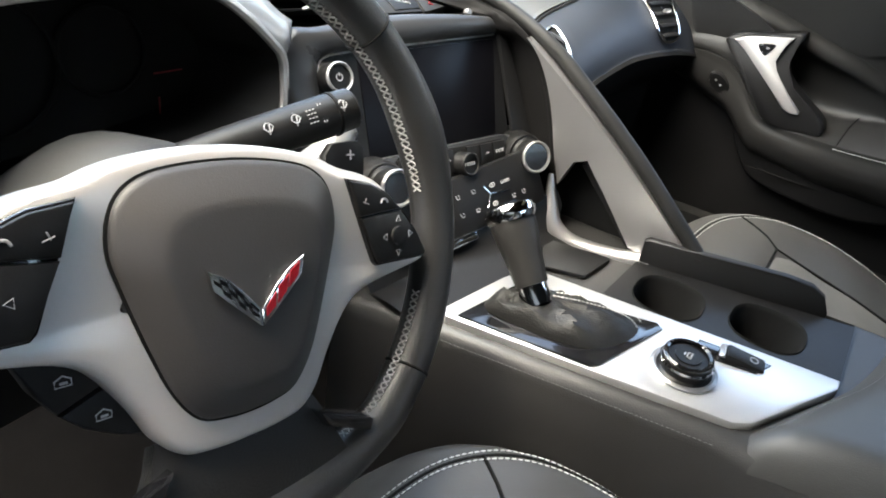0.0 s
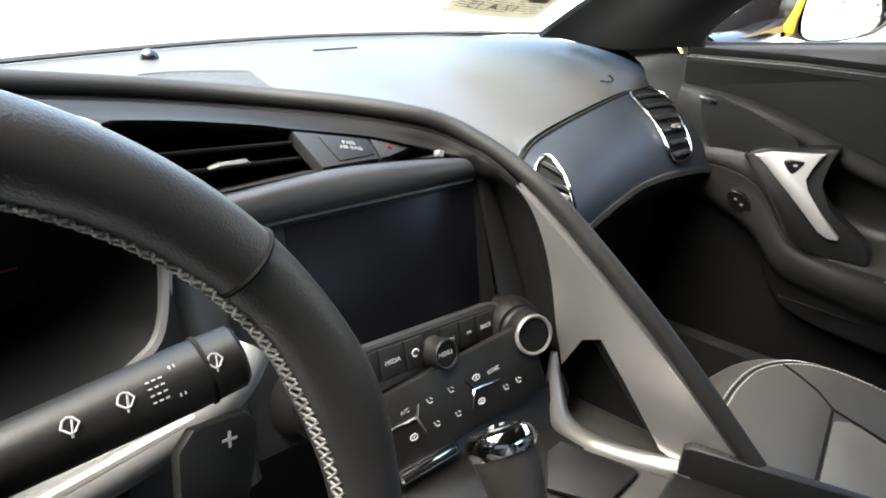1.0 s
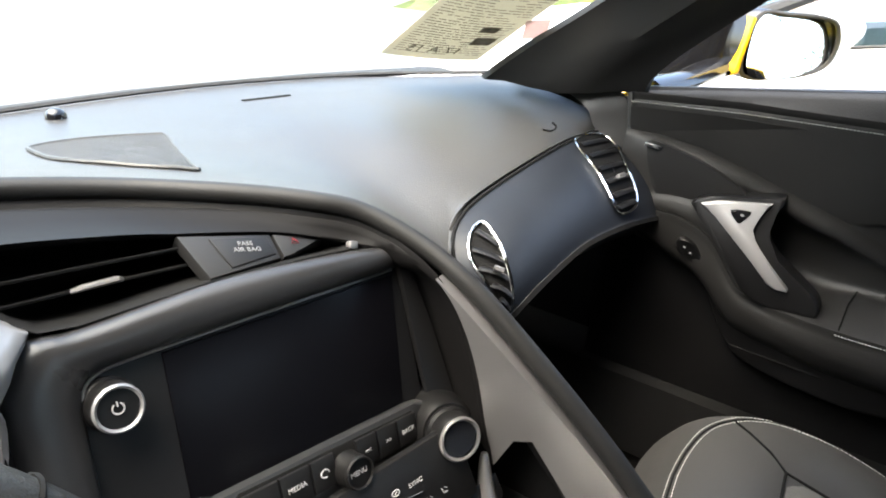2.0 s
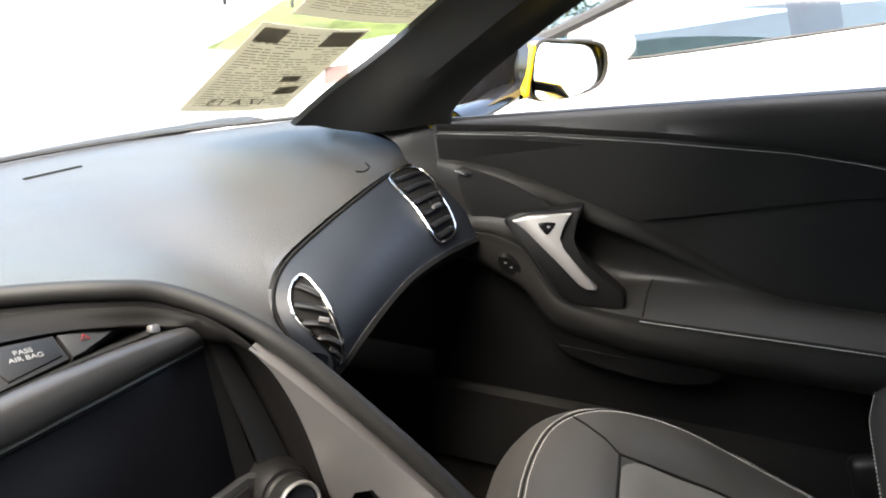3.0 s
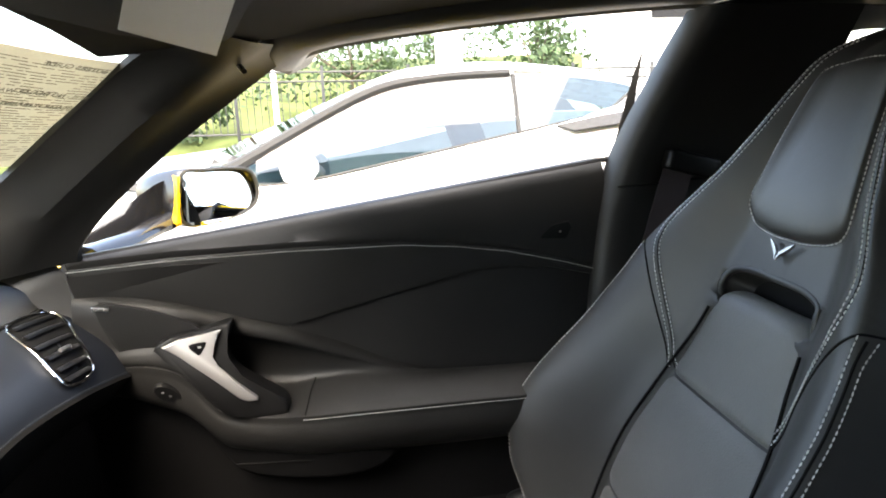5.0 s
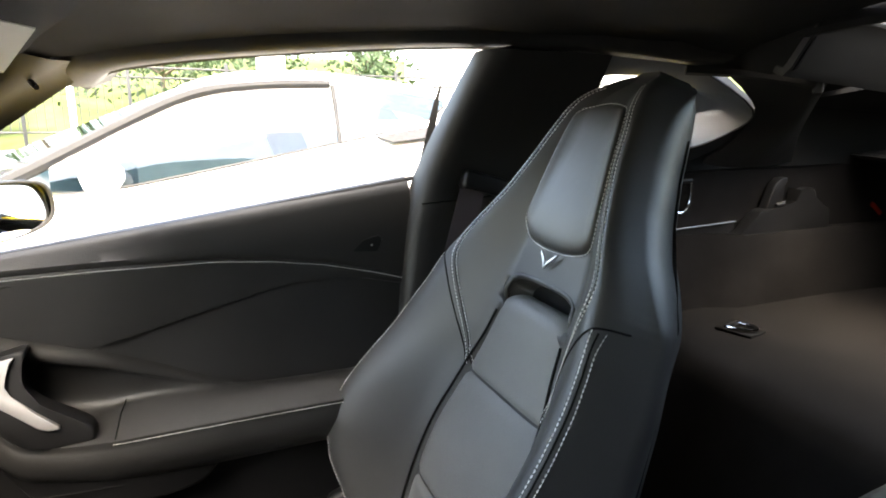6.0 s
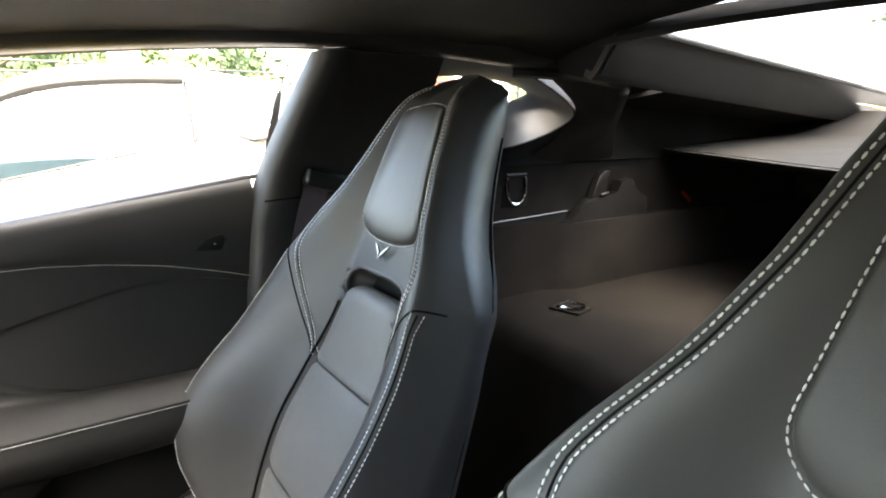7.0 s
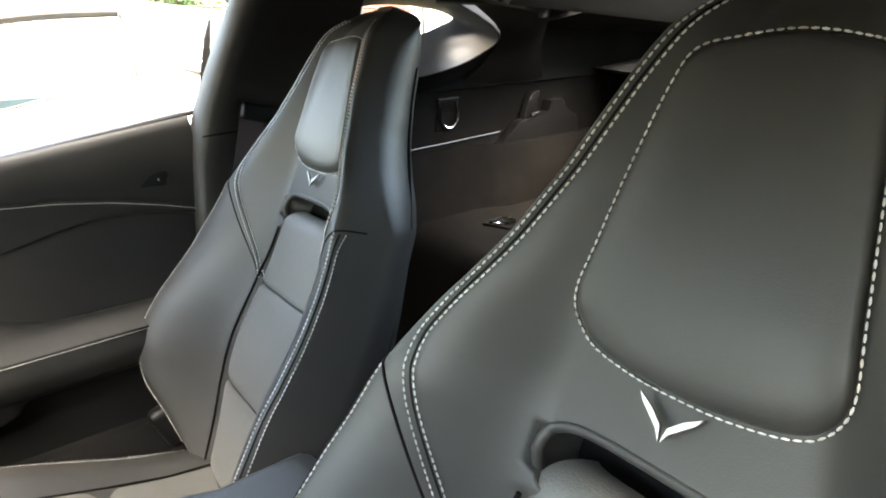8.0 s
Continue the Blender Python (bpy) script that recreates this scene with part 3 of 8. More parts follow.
    part("trim", bm, DASHSKIN, grille)
    bm = B()
    lathe(bm, [(0.013, -0.004), (0.012, 0.006), (0.008, 0.011), (0.002, 0.013)], pose(*pad_at(0.128, 1.262)), 16)
    part("light_sensor", bm, GLOSS, d, "small black domed light sensor")
    bm = B()
    run = [pad_at(0.360 + 0.075 * k, 1.190 - 0.022 * k) for k in (0, 0.5, 1)]
    tube(bm, run, 0.0045, 6, flat=0.35, up=(0, 0, 1))
    part("defrost_slot", bm, DARK, d)
    # padded edge with its stitched seam, from the console over the centre to the gauges
    bm = B()
    tube(bm, arch, 0.0085, 10)
    # leather darker than the seats': shade of the downward roll is in its colour
    band = part("padded_edge", bm, material("shaded_edge_leather", (0.013, 0.0128, 0.0124), 0.5, spec=0.3, vary=0.12, bump=0.15, grain=900, kind="leather", rvar=0.05), d, "black leather padded edge with grey stitching")
    bm = B()
    stitches(bm, [p + V((0.0055, 0.003, 0.0062)) for p in arch], 0.0045, 0.0032, 0.0005)
    part("stitching", bm, DARKTHREAD, band)
    # side wall between the centre and the passenger's footwell, near-black in place of the shade there
    bm = B()
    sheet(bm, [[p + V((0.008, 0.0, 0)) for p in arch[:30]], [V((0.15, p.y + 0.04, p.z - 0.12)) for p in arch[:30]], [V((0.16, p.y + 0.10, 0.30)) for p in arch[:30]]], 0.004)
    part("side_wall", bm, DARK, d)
    return d


dashboard()

# frame of the centre screen: right, up and outward
S_R, S_N = V((0.976, -0.205, -0.062)).normalized(), V((-0.168, -0.913, 0.373)).normalized()
S_U = S_N.cross(S_R).normalized()
S_O = V((0.077, 0.677, 0.691))


def on_screen(r, u, h=0.0):
    return S_O + S_R * r + S_U * u + S_N * h


def knob(parent, name, at, normal, r, h, mat, ring, label=""):
    z = V(normal).normalized()
    side = (V((0, 0, 1)).cross(z) if abs(z.z) < 0.9 else V((1, 0, 0))).normalized()
    m = axes(at, side, z.cross(side))
    bm = B()
    lathe(bm, [(r * 1.12, -0.004), (r * 1.12, 0.002), (r, 0.004), (r, h * 0.85), (r * 0.93, h), (r * 0.4, h)], m, 28)
    k = part(name, bm, mat, parent, label)
    bm = B()
    lathe(bm, [(r * 0.80, h), (r * 0.98, h), (r * 0.98, h + 0.002), (r * 0.90, h + 0.0032), (r * 0.80, h + 0.002)], m, 28, cap=False)
    part("ring", bm, ring, k, "bright ring")
    return k, m


INKGREY = material("dim_print", (0.17, 0.17, 0.17), 0.6, vary=0.08)


def centre_stack():
    c = thing("center_stack", "black centre stack with unlit touchscreen and buttons", "control panel")
    # fascia: rolled band between the screen's edge line and the air outlet, running down on the far side of the knob
    inn = [(-0.2285, -0.06), (-0.2270, 0.02), (-0.2255, 0.070), (-0.2235, 0.095), (-0.2193, 0.104), (-0.2101, 0.1085), (-0.1959, 0.1098), (-0.1531, 0.1112), (-0.06, 0.1128), (0.000, 0.1139), (0.0150, 0.1146)]
    out = [(-0.2620, -0.06), (-0.2625, 0.02), (-0.2640, 0.070), (-0.2650, 0.105), (-0.2480, 0.1330), (-0.2354, 0.1355), (-0.2151, 0.1347), (-0.1324, 0.1408), (-0.06, 0.1392), (-0.0197, 0.1365), (0.004, 0.1345)]
    I = spline([(*q, 0) for q in inn], 5)
    O = spline([(*q, 0) for q in out], 5)
    bm = B()
    sheet(bm, [[on_screen(a.lerp(b, k).x, a.lerp(b, k).y, h) for a, b in zip(I, O)] for k, h in ((0, -0.008), (0.0, -0.002), (0.06, 0.0015), (0.25, 0.0045), (0.5, 0.0060), (0.75, 0.0055), (0.92, 0.0025), (1.0, -0.003), (1.04, -0.022))])
    part("fascia", bm, material("fascia_skin", (0.020, 0.020, 0.0205), 0.36, vary=0.12, bump=0.15, grain=900), c, "", 60)
    # screen in its recess
    bm = B()
    prism(bm, [(-0.2275, -0.05), (0.026, -0.05), (0.0240, 0.000), (0.0235, 0.1135), (-0.06, 0.1128), (-0.1531, 0.1112), (-0.1959, 0.1098), (-0.2101, 0.1085), (-0.2193, 0.104), (-0.2235, 0.095), (-0.2255, 0.070)], on_screen(0, 0, -0.005), S_R, S_U, 0.012, 0.0)
    bezel = part("bezel", bm, PLASTIC, c)
    bm = B()
    prism(bm, [(-0.1790, 0.002), (0.0015, 0.002), (0.0150, 0.1095), (-0.1755, 0.1065)], on_screen(0, 0, -0.0035), S_R, S_U, 0.006, 0.0012)
    part("display", bm, SCREEN, bezel, "dark unlit touchscreen")
    bm = B()
    tube(bm, [on_screen(p.x, p.y - 0.0006, -0.0015) for p in I[14:50]], 0.0011, 6)
    part("edge_strip", bm, SILVER, bezel)
    # flat strip between the screen and the buttress band
    bm = B()
    sheet(bm, [[on_screen(0.0200, 0.1140, -0.004), on_screen(0.0222, 0.06, -0.003), on_screen(0.0245, -0.006, -0.001)], [on_screen(0.0212, 0.1140, 0.0), on_screen(0.0235, 0.06, 0.0), on_screen(0.0260, -0.006, 0.002)], [on_screen(0.0320, 0.1150, 0.0005), on_screen(0.0420, 0.06, 0.004), on_screen(0.0480, -0.006, 0.010)], [on_screen(0.036, 0.115, -0.012), on_screen(0.048, 0.06, -0.008), on_screen(0.054, -0.006, -0.002)]])
    part("side_strip", bm, PLASTIC, c)
    pk = on_screen(-0.2108, 0.0875, -0.004)
    k, m = knob(c, "power_knob", pk, S_N, 0.0145, 0.018, PLASTIC, SURROUND, "round black knob with a satin ring")
    bm = B()
    tube(bm, [pk + S_N * 0.0186 + (S_R * math.cos(a) + S_U * math.sin(a)) * 0.0032 for a in [math.pi / 2 + 0.5 + i * 0.33 for i in range(17)]], 0.0005, 5)
    tube(bm, [pk + S_N * 0.0186 + S_U * 0.001, pk + S_N * 0.0186 + S_U * 0.0042], 0.0005, 5)
    part("power_symbol", bm, PRINT, k)
    # air outlet strip above the screen
    mouth = [on_screen(*q) for q in ((-0.2360, 0.1385, -0.004), (-0.2480, 0.1475, -0.008), (-0.2610, 0.1660, -0.014), (-0.2720, 0.1840, -0.020), (-0.2690, 0.1890, -0.024), (-0.2593, 0.1900, -0.028), (-0.2213, 0.1872, -0.030), (-0.1664, 0.1803, -0.031), (-0.1395, 0.1750, -0.032), (-0.0728, 0.1630, -0.0305), (-0.030, 0.1490, -0.0225), (-0.0128, 0.1411, -0.0146), (-0.022, 0.1385, -0.006), (-0.06, 0.1405, -0.006), (-0.1324, 0.1420, -0.005), (-0.2151, 0.1365, -0.004))]
    mid = on_screen(-0.16, 0.163, -0.10)
    bm = B()
    sheet(bm, [mouth, [p.lerp(mid, 0.12) - S_N * 0.045 for p in mouth], [p.lerp(mid, 0.30) - S_N * 0.055 for p in mouth], [p.lerp(mid, 0.97) - S_N * 0.03 for p in mouth]], close=True)
    out = part("vent", bm, DARK, c, "wide centre air outlet")
    for (r0, u0), (r1, u1) in (((-0.2620, 0.1682), (-0.1350, 0.1662)), ((-0.2500, 0.1543), (-0.1290, 0.1539))):
        edge = [on_screen(r0, u0, -0.034), on_screen((r0 + r1) / 2, (u0 + u1) / 2 + 0.0002, -0.034), on_screen(r1, u1, -0.034)]
        bm = B()
        sheet(bm, [edge, [p + V((0.006, 0.024, -0.0105)) for p in edge]], 0.0016)
        slat = part("slat", bm, DARK, out)
        bm = B()
        tube(bm, edge, 0.0009, 6)
        part("edge", bm, PLASTIC, slat)
    bm = B()
    tube(bm, [on_screen(-0.2090, 0.1542, -0.032), on_screen(-0.2035, 0.1552, -0.028), on_screen(-0.1830, 0.1556, -0.028), on_screen(-0.1800, 0.1546, -0.032)], [0.0020, 0.0028, 0.0028, 0.0020], 8, flat=0.8)
    part("tab", bm, SILVER, out, "bright adjusting tab")
    bm = B()
    rbox(bm, (0.008, 0.007, 0.008), axes(on_screen(-0.0135, 0.1405, -0.0115), S_R - S_U * 0.3, S_U), 0.002)
    part("trim_tip", bm, SILVER, c, "bright trim tip")
    # badge block with lettering beside the hazard button
    b0, b1, b2 = V((-0.0314, 0.7967, 0.8496)), V((0.0327, 0.7771, 0.8344)), V((-0.0328, 0.7619, 0.8297))
    br = (b1 - b0).normalized()
    bn = (b2 - b0).cross(br).normalized()
    bu = bn.cross(br).normalized()
    bm = B()
    prism(bm, [(0.0, 0.0), (0.013, -0.0385), (0.0705, -0.0232), (0.0690, 0.0)], b0, br, bu, 0.010, 0.0015)
    block = part("indicator_block", bm, material("indicator_grey", (0.009, 0.009, 0.009), 0.5, spec=0.3, vary=0.1), c)
    bm = B()
    prism(bm, [(0.021, -0.004), (0.030, -0.0310), (0.0665, -0.0200), (0.0655, -0.003)], b0 + bn * 0.0012, br, bu, 0.002, 0.0006)
    part("indicator_window", bm, PLASTIC, block)
    words("PASS\nAIR BAG", axes(b0 + br * 0.046 + bu * -0.0125 + bn * 0.0014, br, bu), 0.0056, INKGREY, block)
    bm = B()
    prism(bm, [(0.0712, 0.0), (0.0730, -0.0225), (0.084, -0.0195), (0.097, -0.0110), (0.112, -0.0068), (0.095, -0.0025)], b0, br, bu, 0.010, 0.0012)
    hz = part("hazard_button", bm, material("button_grey", (0.009, 0.009, 0.009), 0.5, spec=0.3, vary=0.1), c)
    bm = B()
    hc = b0 + br * 0.0865 + bu * -0.0080 + bn * 0.0008
    tube(bm, [hc + br * x + bu * y for x, y in ((-0.003, -0.0022), (0.003, -0.0022), (0, 0.003))], 0.0004, 4, closed=True)
    part("hazard_symbol", bm, REDPAINT, hz, "red warning triangle outline")
    # row of buttons with the round menu knob
    bm = B()
    prism(bm, [(-0.200, -0.036), (0.000, -0.0345), (0.010, -0.030), (0.018, -0.018), (0.020, -0.002), (0.004, 0.0010), (-0.160, 0.0045), (-0.200, 0.0045)], on_screen(0, 0, 0.0065), S_R, S_U, 0.020, 0.004)
    rail = part("button_rail", bm, material("rail_grey", (0.030, 0.031, 0.033), 0.38, metal=0.2, vary=0.1), c, "dark grey button rail")
    bm = B()
    prism(bm, [(-0.1565, -0.0265), (-0.002, -0.0290), (0.002, -0.0250), (0.0035, -0.0070), (0.000, -0.0035), (-0.153, 0.0020), (-0.157, -0.001)], on_screen(0, 0, 0.0072), S_R, S_U, 0.003, 0.0006)
    part("button_well", bm, DARK, rail)
    for r0, r1, text in ((-0.1545, -0.1262, "RADIO"), (-0.1250, -0.1010, "MEDIA"), (-0.0998, -0.0800, ""), (-0.0595, -0.0400, "<<"), (-0.0388, -0.0195, ">>"), (-0.0183, 0.0015, "BACK")):
        bm = B()
        top, foot = [-0.0005 - (r + 0.154) * 0.026 for r in (r0, r1)], [-0.0250 - (r + 0.154) * 0.018 for r in (r0, r1)]
        prism(bm, [(r0, foot[0]), (r1, foot[1]), (r1, top[1]), (r0, top[0])], on_screen(0, 0, 0.0100), S_R, S_U, 0.010, 0.0012)
        but = part("button", bm, PLASTIC, c)
        at = on_screen((r0 + r1) / 2, (top[0] + foot[0]) / 2, 0.0102)
        if text:
            words(text, axes(at, S_R, S_U), 0.0052, PRINT, but)
        else:
            bm = B()
            tube(bm, [at + S_R * 0.0035 * math.cos(a) + S_U * 0.003 * math.sin(a) for a in [i * math.pi / 5 for i in range(9)]], 0.0006, 5)
            part("marking", bm, PRINT, but)
    mk = on_screen(-0.0696, -0.0200, 0.004)
    k, m = knob(c, "menu_knob", mk, S_N, 0.0130, 0.018, PLASTIC, PLASTIC, "knurled black menu knob")
    words("MENU", axes(mk + S_N * 0.0186, S_R, S_U), 0.0055, PRINT, k)
    # temperature knobs with bright rings, in rounded housings
    rn = V((-0.45, -0.80, 0.35)).normalized()
    for rk, turn in ((V((0.082, 0.625, 0.680)), rn), (V((-0.115, 0.668, 0.700)), V((-0.25, -0.88, 0.40)).normalized())):
        k, m = knob(c, "temperature_knob", rk - turn * 0.02, turn, 0.0190, 0.020, PLASTIC, SILVER, "black temperature knob with a bright ring")
        bm = B()
        lathe(bm, [(0.0150, 0.0205), (0.0146, 0.0190), (0.001, 0.0190)], m, 24)
        part("face", bm, GLOSS, k)
        bm = B()
        back = rk - turn * 0.02
        tube(bm, [back - turn * 0.055, back - turn * 0.030, back - turn * 0.008, back - turn * 0.001], [0.034, 0.031, 0.027, 0.0235], 20)
        part("knob_housing", bm, PLASTIC, c, "", 60)
    # climate panel with two three-armed silver ribs
    cl = axes((-0.0095, 0.651, 0.6455), (0.94, -0.33, 0.15), (0.0, 0.45, 0.90))
    bm = B()
    rbox(bm, (0.205, 0.066, 0.01), cl @ pose(0, 0, -0.0056), 0.003)
    cp = part("climate_panel", bm, PLASTIC, c)
    for cx, cy, arms in ((-0.0276, 0.0038, ((-0.0226, 0.0132), (-0.0573, 0.0052), (-0.024, -0.0111))), (0.0289, 0.0013, ((0.0229, 0.0121), (0.0551, -0.0024), (0.0218, -0.0132)))):
        for ax, ay in arms:
            bm = B()
            tube(bm, [cl @ V((cx, cy, 0.0002)), cl @ V((ax, ay, 0.0002))], [0.0014, 0.0007], 6)
            part("rocker_rib", bm, CHROME, cp)
    # seat and air symbols, two strokes each
    for x, y, w in ((-0.0122, 0.0111, 1), (0.0086, 0.0105, 1), (0.0342, 0.0096, 0), (0.0590, -0.0119, 1), (0.0731, -0.0118, 1), (-0.0123, -0.0097, 1), (0.0083, -0.0113, 1), (0.0324, -0.0118, 0), (-0.0347, -0.0098, 0)):
        bm = B()
        if w:
            tube(bm, [cl @ V((x - 0.0022, y + 0.0025, 0.0001)), cl @ V((x - 0.0012, y - 0.0018, 0.0001)), cl @ V((x + 0.0022, y - 0.0020, 0.0001))], 0.00055, 4)
            tube(bm, [cl @ V((x + 0.0005, y + 0.0024, 0.0001)), cl @ V((x + 0.0026, y + 0.0006, 0.0001))], 0.00045, 4)
        else:
            tube(bm, [cl @ V((x + 0.0034 * math.cos(a), y + 0.0024 * math.sin(a), 0.0001)) for a in [i * math.pi / 5 for i in range(10)]], 0.0005, 4, closed=True)
            tube(bm, [cl @ V((x - 0.0012, y - 0.0008, 0.0001)), cl @ V((x + 0.0012, y + 0.0008, 0.0001))], 0.0005, 4)
        part("marking", bm, PRINT, cp)
    words("SYNC", cl @ pose(0.0522, 0.0080, 0.0001), 0.0050, PRINT, cp)
    words("A/C", cl @ pose(-0.0353, 0.0128, 0.0001), 0.0050, INKGREY, cp)
    words("AUTO", cl @ pose(-0.0556, 0.0147, 0.0001), 0.0050, INKGREY, cp)
    # chrome slot under it
    bm = B()
    rbox(bm, (0.056, 0.009, 0.006), cl @ pose(-0.030, -0.0368, 0.0), 0.002)
    slot = part("disc_slot", bm, CHROME, c, "chrome-lipped slot")
    bm = B()
    rbox(bm, (0.050, 0.004, 0.002), cl @ pose(-0.030, -0.0368, 0.003), 0.0006)
    part("mouth", bm, DARK, slot)
    # lower slope from the climate panel down to the console
    bm = B()
    sheet(bm, [[cl @ V((x, -0.030, -0.006)) for x in (-0.14, -0.06, 0.02, 0.10, 0.125)], [cl @ V((x, -0.048, -0.004)) for x in (-0.14, -0.06, 0.02, 0.10, 0.125)], [V((x, y, 0.592)) for x, y in ((-0.150, 0.640), (-0.08, 0.628), (0.0, 0.610), (0.07, 0.594), (0.105, 0.590))], [V((x, y, 0.585)) for x, y in ((-0.150, 0.60), (-0.08, 0.59), (0.0, 0.57), (0.07, 0.56), (0.105, 0.56))]])
    part("lower_slope", bm, PLASTIC, c, "", 60)
    return c


centre_stack()


def grab_bar():
    """Satin silver buttress from the centre stack down to the console, with an opening through it."""
    g = thing("grab_bar", "satin silver buttress panel beside the centre console", "trim panel")
    u, v = V((0.06, -1.0, 0.0)).normalized(), V((0.0, 0.0, 1.0))

    def at(y, z, h=0.0):
        return (0.66 - y, z)

    outer = spline([(0.0, y, z) for y, z in ((0.672, 0.801), (0.655, 0.790), (0.61, 0.757), (0.52, 0.687), (0.425, 0.600))], 5)
    inner = spline([(0.0, y, z) for y, z in ((0.605, 0.640), (0.617, 0.684), (0.626, 0.720), (0.638, 0.754), (0.652, 0.780), (0.664, 0.794), (0.672, 0.801))], 4)
    poly = [at(p.y, p.z) for p in outer] + [at(y, z) for y, z in ((0.430, 0.590), (0.470, 0.586), (0.503, 0.594), (0.545, 0.648), (0.574, 0.683), (0.590, 0.676))] + [at(p.y, p.z) for p in inner[:-1]]
    o = V((0.106, 0.66, 0.0))
    bm = B()
    prism(bm, poly, o, u, v, 0.022, 0.004)
    part("panel", bm, SILVER, g, "", 12)
    # lip that closes the opening below
    path = spline([(0.104, 0.612, 0.655), (0.098, 0.604, 0.625), (0.092, 0.592, 0.598), (0.094, 0.565, 0.582), (0.104, 0.52, 0.580), (0.116, 0.475, 0.585)], 5)
    bm = B()
    tube(bm, path, [0.003 + 0.001 * i for i in range(8)] + [0.011] * (len(path) - 8), 10, flat=1.0)
    part("lip", bm, SILVER, g)
    # dark liner of the bar on the opening's side
    bm = B()
    tube(bm, [V((0.128, 0.578, 0.675)), V((0.132, 0.545, 0.637)), V((0.136, 0.505, 0.590)), V((0.138, 0.470, 0.580))], 0.010, 8)
    part("liner", bm, PLASTIC, g)
    # black lining: from under the padded edge to the air outlet, then down beside the screen to the console
    brim = resample([p + V((-0.004, -0.004, -0.0075)) for p in reversed(spline(ARCH, 6)) if -0.245 < p.x and p.y > 0.735], 40)
    edge = resample(spline([on_screen(*q) for q in ((-0.2735, 0.1850, -0.019), (-0.2690, 0.1892, -0.0235), (-0.2593, 0.1904, -0.0275), (-0.2213, 0.1876, -0.0295), (-0.1664, 0.1806, -0.0305), (-0.1395, 0.1756, -0.0315), (-0.0728, 0.1638, -0.0295), (-0.030, 0.1500, -0.0215), (-0.0110, 0.1420, -0.0130))], 4), 40)
    near = resample(spline([on_screen(*q) for q in ((-0.0110, 0.1420, -0.0130), (-0.004, 0.1375, -0.004), (0.006, 0.1320, 0.000), (0.0145, 0.1180, 0.002), (0.0240, 0.1135, 0.001), (0.0350, 0.1060, 0.001), (0.0425, 0.085, 0.002), (0.0460, 0.050, 0.005), (0.0490, 0.010, 0.009), (0.0500, -0.018, 0.012))], 4), 40)
    far = resample([brim[-1]] + spline([(0.1085, y - 0.002, z) for y, z in ((0.722, 0.822), (0.692, 0.812), (0.667, 0.797), (0.652, 0.780), (0.638, 0.754), (0.626, 0.720), (0.617, 0.684), (0.605, 0.640))], 4), 40)
    inside, outside = edge + near[1:], brim + far[1:]
    bm = B()
    sheet(bm, [[b.lerp(a, k) + S_N * h + V((0, 0, w)) for a, b in zip(inside, outside)] for k, h, w in ((0.0, -0.004, 0.004), (0.02, 0.0, 0.0), (0.10, 0.0005, -0.0045), (0.16, 0.0005, -0.0045), (0.21, 0.001, 0.0), (0.30, 0.0015, 0.0005), (0.5, 0.001, -0.001), (0.75, 0.0, -0.0015), (0.92, 0.0, 0.0003), (0.98, 0.0, 0.0), (1.0, -0.003, -0.002), (1.0, -0.012, -0.003))])
    part("inner_band", bm, BANDSKIN, g, "smooth black lining band", 60)
    return g


grab_bar()


